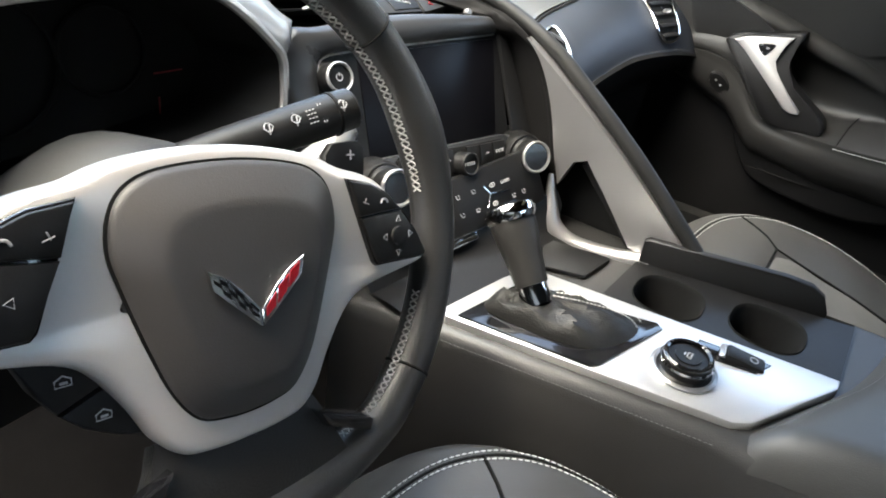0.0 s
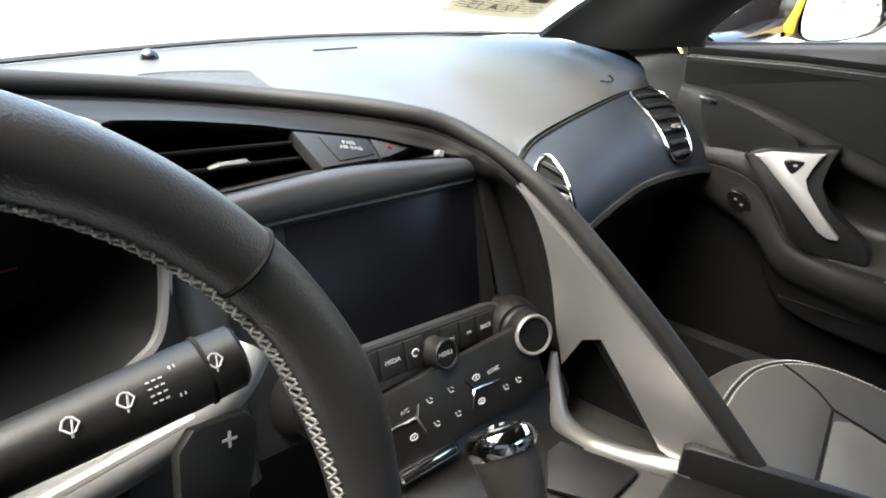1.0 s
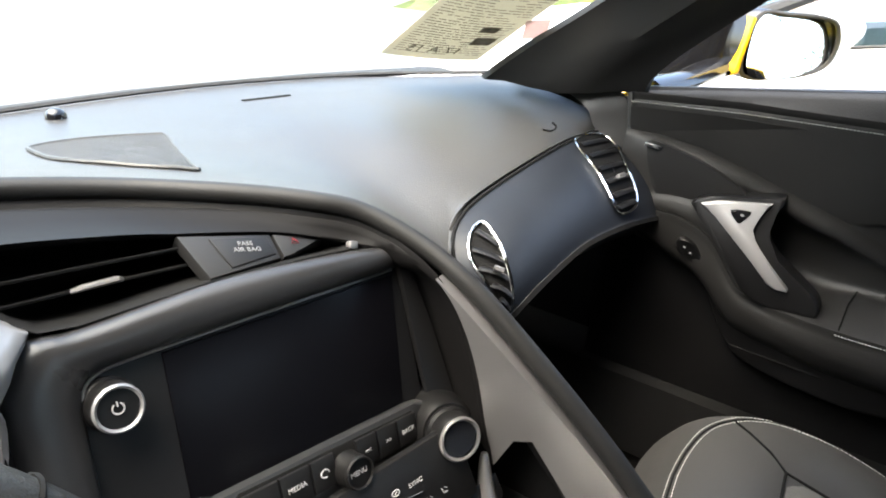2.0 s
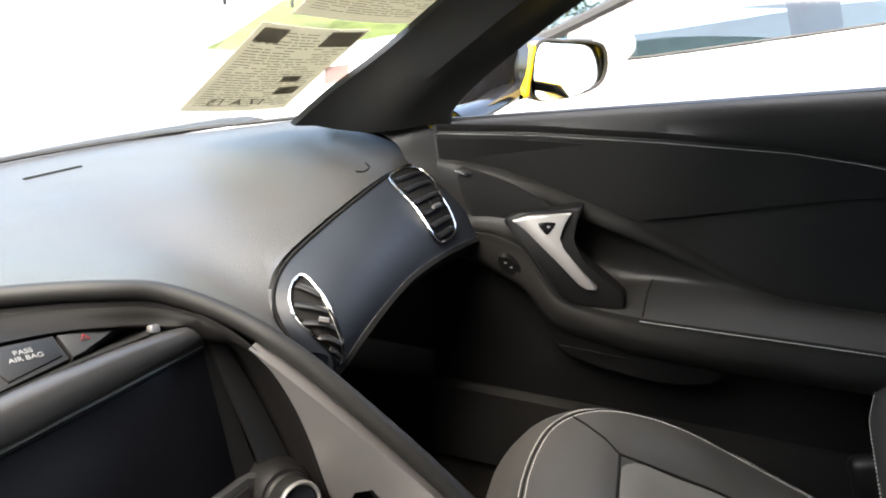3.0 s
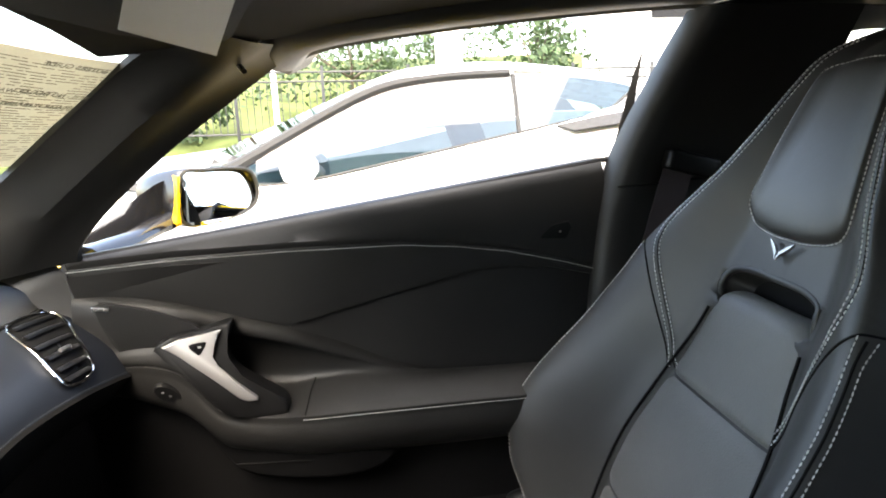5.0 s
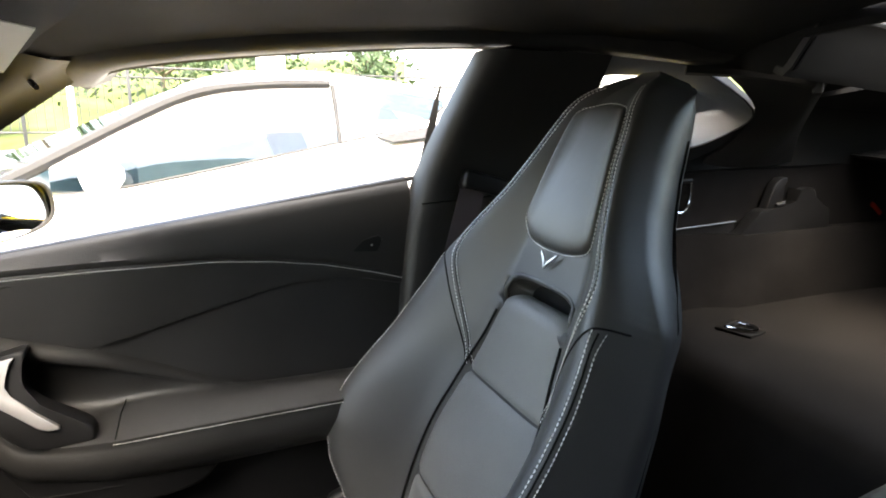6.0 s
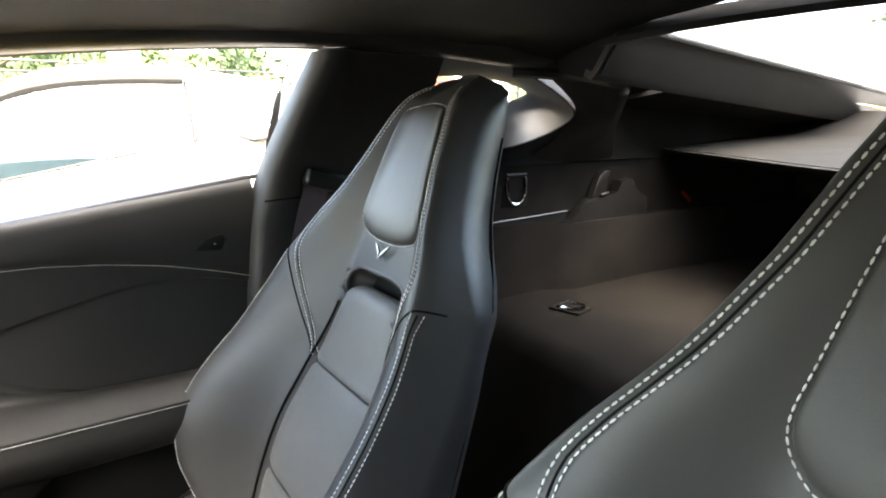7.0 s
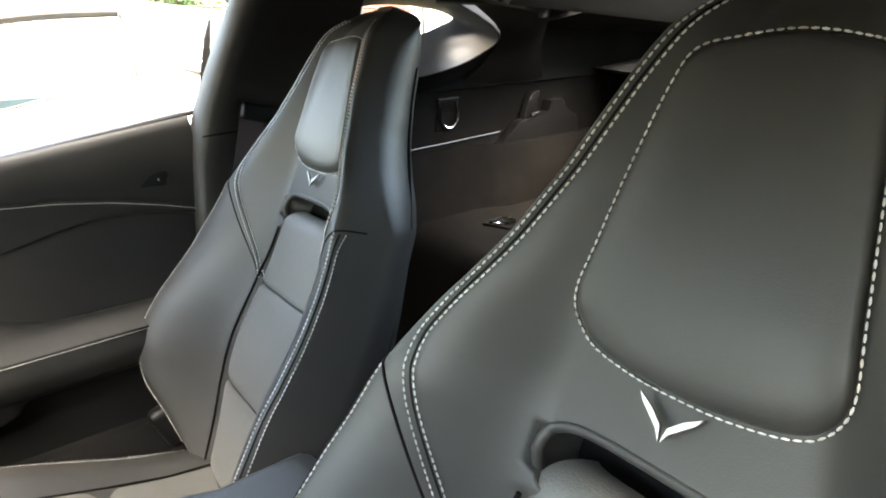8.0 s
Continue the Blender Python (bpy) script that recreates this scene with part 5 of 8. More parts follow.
    u = V((0.045, -0.200, 0.0)).normalized()
    bm = B()
    prism(bm, [(0, 0.0), (0.000, 0.060), (0.005, 0.064), (0.150, 0.066), (0.176, 0.063), (0.190, 0.054), (0.199, 0.036), (0.203, 0.0)][::-1], o, u, (0.0, 0.0, 1), 0.008, 0.002)
    part("cup_lid", bm, PLASTIC, c, "raised black cup holder lid")
    # drive mode knob and parking brake switch
    k, m = knob(c, "mode_knob", (-0.043, 0.382, z + 0.001), (0, 0, 1), 0.0225, 0.016, PLASTIC, GLOSS, "round black drive mode knob")
    bm = B()
    lathe(bm, [(0.0300, 0.000), (0.0300, 0.0016), (0.0270, 0.0030), (0.0250, 0.0020)], m, 30, cap=False)
    part("base_ring", bm, SILVER, k, "bright base ring")
    bm = B()
    lathe(bm, [(0.0236, 0.0105), (0.0242, 0.0120), (0.0232, 0.0136)], m, 30, cap=False)
    part("chrome_band", bm, CHROME, k, "thin chrome band")
    bm = B()
    lathe(bm, [(0.012, 0.0158), (0.0118, 0.0174), (0.002, 0.0174)], m, 24)
    part("center_button", bm, PLASTIC, k)
    bm = B()
    tube(bm, [m @ V((x, y, 0.0176)) for x, y in ((-0.004, -0.0025), (-0.003, 0.001), (0.003, 0.001), (0.004, -0.0025))], 0.0006, 4, closed=True)
    tube(bm, [m @ V((-0.002, 0.0035, 0.0176)), m @ V((0.002, 0.0035, 0.0176))], 0.0006, 4)
    part("marking", bm, PRINT, k)
    bm = B()
    prism(bm, [(-0.015, 0.385), (0.0095, 0.3835), (0.019, 0.318), (-0.003, 0.327)][::-1], (0, 0, z + 0.0012), (1, 0, 0), (0, 1, 0), 0.004, 0.001)
    part("switch_well", bm, GLOSS, c)
    bm = B()
    rbox(bm, (0.019, 0.036, 0.010), pose(0.0075, 0.3405, z + 0.001, 8, 0, 10), 0.003)
    sw = part("parking_brake_switch", bm, PLASTIC, c, "grey parking brake switch")
    bm = B()
    rbox(bm, (0.019, 0.006, 0.004), pose(0.0035, 0.3600, z + 0.0045, -25, 0, 10), 0.0012)
    part("finger_edge", bm, SILVER, sw, "bright finger edge")
    bm = B()
    lathe(bm, [(0.0032, 0), (0.0040, 0), (0.0040, 0.0005), (0.0032, 0.0005)], pose(0.0085, 0.333, z + 0.0052, 8, 0, 14), 18, cap=False)
    part("marking", bm, PRINT, sw)
    # padded armrest lid behind the plate
    bm = B()
    rows = []
    fr = spline([(-0.098, 0.328, 0), (-0.088, 0.322, 0), (-0.055, 0.303, 0), (-0.010, 0.280, 0), (0.040, 0.254, 0), (0.09, 0.238, 0), (0.140, 0.228, 0), (0.164, 0.224, 0)], 5)
    for p in fr:
        k = (p.x + 0.098) / 0.262
        col = []
        for i in range(29):
            q = i / 28
            y = p.y + (-0.085 - p.y) * q
            right = 0.164 - 0.070 * min(1.0, max(0.0, (0.20 - y) / 0.15))
            x = -0.098 + k * (right + 0.098) if y < 0.20 else p.x
            d = p.y - y
            rise = 0.004 + 0.030 * (1 - math.exp(-d / 0.05))
            side = 0.040 * (max(0.0, abs(2 * k - 1) - 0.72) / 0.28) ** 2.2
            tail = 0.05 * max(0.0, (q - 0.88) / 0.12) ** 2
            head = 0.010 * math.exp(-d / 0.004)
            col.append(V((x, y, z + rise - side - tail - head)))
        rows.append(col)
    sheet(bm, rows, 0.0)
    lid = part("armrest", bm, LEATHER, c, "padded black leather armrest lid")
    bm = B()
    stitches(bm, [p + V((0.0, -0.012, z + 0.0115)) for p in fr[4:-6]], 0.005, 0.0035, 0.0005)
    part("stitching", bm, DARKTHREAD, lid)
    return c


console()


def gear_selector():
    g = thing("gear_selector", "black leather gear selector with chrome cap and gaiter", "gear lever")
    base, top = V((-0.074, 0.512, 0.597)), V((-0.044, 0.581, 0.676))
    # gaiter: folds of soft leather from the surround to the lever
    ring0 = [V((-0.098, 0.562, 0)), V((-0.056, 0.552, 0)), V((-0.016, 0.440, 0)), V((-0.080, 0.460, 0))]
    r0 = spline(ring0, 8, closed=True)
    rows = []
    neck = base.lerp(top, 0.24)
    for k, s in enumerate((0, 0.05, 0.14, 0.28, 0.44, 0.60, 0.74, 0.87, 1.0)):
        row = []
        for j, p in enumerate(r0):
            a = V((p.x, p.y, 0.597))
            b = neck + (a - V((-0.064, 0.50, 0.597))).normalized() * 0.0165
            q = a.lerp(b, s)
            fold = 0.0034 * math.sin(j * 1.25 + k * 0.9) * math.sin(math.pi * s) + 0.0018 * math.sin(j * 2.9 + k * 2.1) * math.sin(math.pi * s)
            q.z = 0.597 + (neck.z - 0.597) * s ** 1.15 + 0.010 * math.sin(math.pi * min(1, s * 1.25)) ** 0.8 * (1 - s * 0.5) + fold
            row.append(q)
        rows.append(row)
    bm = B()
    sheet(bm, rows, close=True)
    gt = part("gaiter", bm, material("gaiter_leather", (0.012, 0.0118, 0.0115), 0.55, spec=0.3, vary=0.2, bump=0.5, grain=500, kind="leather", crease=0.06), g, "soft black leather gaiter")
    bm = B()
    for off in (-0.006, 0.006):
        stitches(bm, spline([V((neck.x + 0.012 + off * 0.6, neck.y - 0.016, neck.z + 0.003)), V((-0.044 + off * 0.8, 0.490, 0.6195)), V((-0.032 + off * 0.8, 0.465, 0.6165)), V((-0.022 + off * 0.8, 0.446, 0.6095)), V((-0.018 + off * 0.8, 0.436, 0.600))], 4), 0.004, 0.003, 0.0006)
    part("stitching", bm, THREAD, gt)
    d = (top - base).normalized()
    bm = B()
    tube(bm, [base.lerp(top, 0.16), base.lerp(top, 0.26), base.lerp(top, 0.34)], [0.0150, 0.0150, 0.0140], 18)
    part("collar", bm, CHROME, g, "chrome collar")
    bm = B()
    pts = [base.lerp(top, t) for t in (0.34, 0.45, 0.6, 0.75, 0.88, 0.97)]
    tube(bm, pts, [0.0165, 0.0178, 0.0194, 0.0218, 0.0236, 0.0238], 20, flat=0.92)
    grip = part("grip", bm, DOORSKIN, g, "black leather grip")
    bm = B()
    side = V((0.016, -0.010, 0.0)).normalized()
    stitches(bm, [p + side * (r + 0.0005) for p, r in zip(pts, (0.0165, 0.0178, 0.0194, 0.0218, 0.0236, 0.0238))], 0.0035, 0.0025, 0.0006)
    part("stitching", bm, THREAD, grip)
    m = d.to_track_quat("Z", "Y").to_matrix().to_4x4()
    m.translation = base.lerp(top, 0.97)
    bm = B()
    lathe(bm, [(0.0236, -0.004), (0.0262, 0.001), (0.0264, 0.006), (0.0242, 0.011), (0.0200, 0.0130)], m, 28)
    cap = part("cap", bm, CHROME, g, "polished chrome cap")
    bm = B()
    lathe(bm, [(0.0165, 0.0122), (0.015, 0.0140), (0.001, 0.0144)], m, 24)
    part("inlay", bm, GLOSS, cap)
    for x, y in ((-0.005, 0), (0.005, 0.002), (0, -0.006)):
        bm = B()
        rbox(bm, (0.005, 0.0015, 0.0005), m @ pose(x, y, 0.0147, 0, 0, 30), 0)
        part("marking", bm, PRINT, cap)
    return g


gear_selector()


# ---- passenger door ----
DOOR_LINE = [(0.72, 0.801), (0.693, 0.799), (0.604, 0.789), (0.521, 0.767), (0.456, 0.745), (0.379, 0.722), (0.290, 0.684), (0.215, 0.648), (0.150, 0.628), (0.05, 0.622), (-0.17, 0.621)]
DOOR_SEAM = [(0.727, 0.844), (0.559, 0.854), (0.372, 0.858), (0.189, 0.857), (0.098, 0.849), (0.008, 0.835), (-0.082, 0.813), (-0.17, 0.787)]
DOOR_CREASE = [(0.379, 0.7255), (0.286, 0.749), (0.191, 0.773), (0.099, 0.794), (0.053, 0.801), (0.008, 0.802), (-0.065, 0.797), (-0.17, 0.773)]


def height_on(line, y):
    """Height of a line given as (y, z) pairs running rearwards."""
    for (y0, z0), (y1, z1) in zip(line, line[1:]):
        if y >= y1:
            return z0 + (z1 - z0) * (y - y0) / (y1 - y0)
    return line[-1][1]


def door():
    d = thing("door_1", "black padded passenger door panel with stitched seams", "car door", kind="structure")
    ys = [0.715 - i * 0.875 / 70 for i in range(71)]
    # upper panel: crowned belt, a padded band over the stitched seam, and a sunk insert below the rising crease
    bm = B()
    rows = []
    for y in ys:
        belt = 0.855 + (0.735 - y) * 0.1385
        S, L = height_on(DOOR_SEAM, y), height_on(DOOR_LINE, y)
        C = max(height_on(DOOR_CREASE, y), L + 0.002) if y < 0.379 else L + 0.002
        step = 0.0055 * min(1.0, max(0.0, (0.379 - y) / 0.05))
        rows.append([V((0.790, y, belt - 0.004)), V((0.765, y, belt)), V((0.748, y, belt - 0.003)), V((0.738, y, belt - 0.012)), V((0.729, y, belt - 0.026)), V((0.7225, y, S * 0.55 + (belt - 0.026) * 0.45)),
                     V((0.7190, y, S + 0.010)), V((0.7195, y, S + 0.003)), V((0.7225, y, S)), V((0.7205, y, S - 0.003)), V((0.7195, y, S - 0.010)), V((0.7200, y, (S + C) / 2)), V((0.7205, y, C + 0.004)), V((0.7215, y, C + 0.0006)),
                     V((0.7215 + step, y, C - 0.0008)), V((0.7225 + step, y, C * 0.70 + L * 0.30)), V((0.7225 + step * 0.9, y, C * 0.40 + L * 0.60)), V((0.7220 + step * 0.4, y, L + 0.0006)), V((0.734, y, L - 0.003))])
    sheet(bm, rows, 0.012)
    part("panel", bm, DOORSKIN, d, "", 50)
    bm = B()
    stitches(bm, [V((0.7183, y, height_on(DOOR_SEAM, y) - 0.0050)) for y in ys], 0.0045, 0.0032, 0.00065)
    part("stitching", bm, THREAD, d)
    # lower moulding: rolled bolster, hollow behind the pull, and the armrest shelf, lofted rearwards
    stations = [
        (0.715, (0.7215, 0.801), (0.716, 0.793), (0.712, 0.780), (0.708, 0.760), (0.706, 0.735), (0.704, 0.710), (0.702, 0.690), (0.700, 0.675), (0.700, 0.660), (0.704, 0.640)),
        (0.660, (0.7215, 0.797), (0.712, 0.789), (0.704, 0.775), (0.701, 0.760), (0.699, 0.740), (0.698, 0.715), (0.692, 0.700), (0.690, 0.685), (0.690, 0.665), (0.695, 0.640)),
        (0.600, (0.7215, 0.789), (0.711, 0.780), (0.703, 0.765), (0.700, 0.750), (0.698, 0.735), (0.697, 0.718), (0.690, 0.705), (0.684, 0.685), (0.684, 0.650), (0.690, 0.620)),
        (0.550, (0.7215, 0.776), (0.712, 0.768), (0.706, 0.755), (0.703, 0.745), (0.704, 0.730), (0.702, 0.715), (0.690, 0.695), (0.680, 0.665), (0.678, 0.630), (0.682, 0.600)),
        (0.500, (0.7215, 0.760), (0.713, 0.750), (0.712, 0.735), (0.735, 0.715), (0.742, 0.680), (0.735, 0.645), (0.690, 0.630), (0.668, 0.612), (0.664, 0.585), (0.675, 0.550)),
        (0.465, (0.7215, 0.747), (0.713, 0.738), (0.712, 0.722), (0.735, 0.705), (0.744, 0.670), (0.738, 0.635), (0.700, 0.615), (0.658, 0.601), (0.654, 0.575), (0.668, 0.540)),
        (0.420, (0.7215, 0.7345), (0.713, 0.725), (0.712, 0.708), (0.734, 0.695), (0.744, 0.660), (0.738, 0.625), (0.700, 0.610), (0.644, 0.601), (0.640, 0.570), (0.660, 0.535)),
        (0.380, (0.7215, 0.722), (0.713, 0.713), (0.712, 0.697), (0.730, 0.685), (0.738, 0.655), (0.732, 0.624), (0.700, 0.612), (0.637, 0.602), (0.634, 0.568), (0.655, 0.530)),
        (0.340, (0.7215, 0.706), (0.714, 0.698), (0.712, 0.684), (0.722, 0.675), (0.728, 0.652), (0.724, 0.630), (0.695, 0.620), (0.633, 0.603), (0.630, 0.566), (0.652, 0.528)),
        (0.280, (0.7215, 0.680), (0.715, 0.673), (0.713, 0.663), (0.716, 0.656), (0.716, 0.645), (0.712, 0.636), (0.690, 0.626), (0.631, 0.605), (0.628, 0.565), (0.650, 0.527)),
        (0.200, (0.7215, 0.642), (0.717, 0.640), (0.713, 0.638), (0.710, 0.636), (0.705, 0.634), (0.697, 0.631), (0.680, 0.626), (0.631, 0.606), (0.628, 0.566), (0.650, 0.527)),
        (0.120, (0.7215, 0.625), (0.718, 0.628), (0.714, 0.630), (0.709, 0.631), (0.703, 0.631), (0.695, 0.630), (0.680, 0.626), (0.631, 0.607), (0.628, 0.567), (0.650, 0.528)),
        (0.000, (0.7215, 0.621), (0.718, 0.625), (0.713, 0.628), (0.708, 0.630), (0.702, 0.630), (0.694, 0.629), (0.680, 0.626), (0.631, 0.608), (0.628, 0.568), (0.650, 0.530)),
        (-0.165, (0.7215, 0.621), (0.718, 0.625), (0.713, 0.628), (0.708, 0.630), (0.702, 0.630), (0.694, 0.629), (0.680, 0.626), (0.633, 0.608), (0.630, 0.568), (0.652, 0.530)),
    ]
    lines = [spline([(st[k][0], st[0], st[k][1]) for st in stations], 6) for k in range(1, 11)]
    bm = B()
    rows = []
    for ring in zip(*lines):
        L = height_on(DOOR_LINE, ring[0].y)
        ring = [V((0.727, ring[0].y, L + 0.003)), V((ring[1].x, ring[1].y, min(ring[1].z, L - 0.003)))] + list(ring[2:])
        prof = spline(ring[:8], 3)
        lip = ring[7]
        rows.append(prof[:-1] + [lip + V((0.004, 0, 0.0012)), lip, lip + V((-0.0005, 0, -0.003))] + spline([lip + V((0.001, 0, -0.008)), ring[8], ring[9], ring[9] + V((0.03, 0, -0.02))], 3))
    sheet(bm, rows)
    arm = part("armrest", bm, DOORSKIN, d, "padded black leather armrest", 60)
    lip = lines[7]
    bm = B()
    stitches(bm, [p + V((-0.0012, 0, -0.0050)) for p in lip if p.y < 0.362], 0.0040, 0.0030, 0.00065)
    part("stitching", bm, THREAD, arm)
    bm = B()
    k = min(range(len(lip)), key=lambda i: abs(lip[i].y - 0.360))
    tube(bm, [lip[k] + V((-0.0005, 0, -0.004)), lip[k] + V((0.004, -0.002, 0.001)), lines[6][k + 1] + V((0.0, 0, 0.0005)), lines[5][k + 2] + V((0, 0, 0.0005))], 0.0012, 5)
    part("seam", bm, DARK, arm)
    # hard lower panel and door pocket
    bm = B()
    sheet(bm, [[V((0.716, y, 0.575 + 0.13 * min(1.0, max(0.0, (y - 0.47) / 0.12)))), V((0.714, y, 0.56)), V((0.712, y, 0.50)), V((0.712, y, 0.36)), V((0.722, y, 0.24))] for y in ys[::5]], 0.010)
    part("lower_panel", bm, PLASTIC, d, "hard black plastic lower panel")
    edge = [(0.66, 0.690), (0.612, 0.672), (0.565, 0.628), (0.520, 0.545), (0.492, 0.505), (0.458, 0.484), (0.38, 0.475), (0.304, 0.474), (0.246, 0.486), (0.225, 0.503), (0.207, 0.520), (0.18, 0.523), (0.038, 0.519), (-0.16, 0.515)]
    line = spline([(0.672, y, z) for y, z in edge], 4)
    under = lines[9]

    def arm_foot(y):
        q = min(under, key=lambda p: abs(p.y - y))
        return V((q.x + 0.006, y, q.z + 0.004))

    line = [V((arm_foot(p.y).x + 0.012, p.y, p.z)) for p in line]
    bm = B()
    sheet(bm, [[arm_foot(p.y) for p in line], [p + V((0.0, 0, 0.004)) for p in line], line, [p + V((0.003, 0, -0.003)) for p in line], [p + V((0.040, 0.004, -0.010)) for p in line]])
    pk = part("pocket", bm, PLASTIC, d, "black moulded door pocket edge", 60)
    bm = B()
    tube(bm, [V((0.6655, y, z)) for y, z in ((0.481, 0.513), (0.43, 0.511), (0.349, 0.508), (0.30, 0.505))], 0.0014, 5)
    part("seam", bm, DARK, pk)
    bm = B()
    rbox(bm, (0.006, 0.070, 0.014), pose(0.6700, 0.272, 0.502, 4, 0, 0), 0.003)
    part("lamp", bm, GLOSS, pk, "small dark courtesy lamp")
    # loudspeaker cloth behind a fine edge, with its badge plate
    bm = B()
    cloth = [(0.674, 0.792), (0.637, 0.789), (0.600, 0.780), (0.565, 0.767), (0.532, 0.751), (0.521, 0.742), (0.525, 0.735), (0.560, 0.725), (0.600, 0.715), (0.634, 0.706), (0.644, 0.711), (0.660, 0.738)]
    prism(bm, [(-p.x, p.y - 0.003) for p in spline([(y, z, 0) for y, z in cloth], 4, closed=True)], (0.6955, 0, 0), (0, -1, 0), (0, 0, 1), 0.010, 0.0015)
    sp = part("speaker_panel", bm, material("speaker_cloth", (0.010, 0.010, 0.010), 0.85, spec=0.3, vary=0.2, bump=1.0, grain=1100), d, "black loudspeaker cloth panel")
    bm = B()
    rbox(bm, (0.004, 0.027, 0.0075), pose(0.6945, 0.664, 0.784, 6, 0, 0), 0.0015)
    part("badge", bm, CHROME, sp, "small silver badge plate")
    # pull: dark moulded strap with a satin silver face and the release button in its head

    def lean(bm):
        for v in bm.verts:
            v.co.x += (v.co.z - 0.68) * 0.22 - 0.10 * (v.co.y - 0.50) ** 2

    bm = B()
    strap = [(0.589, 0.716), (0.562, 0.733), (0.520, 0.7400), (0.478, 0.7490), (0.469, 0.744), (0.480, 0.716), (0.477, 0.692), (0.455, 0.667), (0.408, 0.637), (0.391, 0.624), (0.387, 0.608), (0.398, 0.601), (0.464, 0.600), (0.487, 0.612), (0.512, 0.640), (0.552, 0.684)]
    prism(bm, [(-p.x, p.y) for p in spline([(y, z, 0) for y, z in strap], 2, closed=True)], (0.667, 0, 0), (0, -1, 0), (0, 0, 1), 0.034, 0.007, 3)
    lean(bm)
    part("pull_strap", bm, PLASTIC, d, "", 60)
    bm = B()
    face = [(0.5745, 0.7215), (0.552, 0.7305), (0.526, 0.7345), (0.498, 0.7395), (0.483, 0.7420), (0.4850, 0.737), (0.497, 0.718), (0.5000, 0.702), (0.4920, 0.687), (0.461, 0.658), (0.432, 0.6345), (0.4320, 0.6300), (0.447, 0.6290), (0.460, 0.6340), (0.495, 0.6650), (0.546, 0.7050)]
    prism(bm, [(-y, z) for y, z in face], (0.6600, 0, 0), (0, -1, 0), (0, 0, 1), 0.012, 0.0035, 3)
    lean(bm)
    pull = part("pull_handle", bm, HANDLESILVER, d, "satin silver pull handle", 50)
    bm = B()
    prism(bm, [(-p.x, p.y) for p in spline([(0.5330, 0.7225, 0), (0.5100, 0.7265, 0), (0.5055, 0.7235, 0), (0.5140, 0.7090, 0), (0.5200, 0.7075, 0)], 3, closed=True)], (0.6594, 0, 0), (0, -1, 0), (0, 0, 1), 0.004, 0.0008)
    lean(bm)
    rel = part("release_button", bm, GLOSS, pull, "black door release button")
    bm = B()
    rbox(bm, (0.0008, 0.005, 0.004), pose(0.6680, 0.5160, 0.7185), 0)
    part("marking", bm, PRINT, rel)
    # oval window switch on the slope in front of the pull
    bm = B()
    m = axes((0.6795, 0.576, 0.640), (0, -1, 0), (-0.25, 0, 1))
    ring = [m @ V((0.020 * math.cos(q) - 0.004 * math.sin(q), 0.018 * math.sin(q) - 0.006 * math.cos(q), 0.0)) for q in [i * math.pi / 14 for i in range(28)]]
    mid = m.translation
    zed = m.to_3x3() @ V((0, 0, 1))
    sheet(bm, [[p - zed * 0.008 for p in ring], [p + zed * 0.001 for p in ring], [mid + (p - mid) * 0.93 + zed * 0.003 for p in ring], [mid + (p - mid) * 0.72 + zed * 0.002 for p in ring], [mid + (p - mid) * 0.05 + zed * 0.004 for p in ring]], close=True)
    sw = part("window_switch", bm, PLASTIC, d, "", 70)
    for dx, dy in ((-0.006, 0.007), (0.004, -0.001)):
        bm = B()
        rbox(bm, (0.004, 0.003, 0.0006), m @ pose(dx, dy, 0.0046), 0)
        part("marking", bm, PRINT, sw)
    # small triangular insert under the belt at the rear
    bm = B()
    prism(bm, [(-0.034, -0.010), (-0.012, 0.012), (0.018, 0.018), (0.024, 0.008), (0.014, -0.012)][::-1], (0.7205, -0.078, 0.858), (0, -1, 0), (0, 0, 1), 0.004, 0.001)
    tw = part("rear_insert", bm, PLASTIC, d, "small triangular black insert")
    bm = B()
    rbox(bm, (0.001, 0.003, 0.003), pose(0.7200, -0.081, 0.859), 0)
    part("marking", bm, PRINT, tw)
    # gap towards the dashboard
    bm = B()
    tube(bm, spline([(0.735, 0.725, 0.850), (0.725, 0.712, 0.80), (0.718, 0.704, 0.74), (0.706, 0.694, 0.66)], 4), 0.006, 6)
    part("gap_seal", bm, BLACKTRIM, d)
    return d


door_r = door()
# unseen mirrored door, added so light enters that side only above the belt
door_l = copy_thing(door_r, Matrix.Diagonal((-1, 1, 1, 1)))
door_l.name = "door_2"
tagged(door_l, "unseen black padded driver's door panel, added to keep low light out")


# ---- seats ----
RECL = 23.0


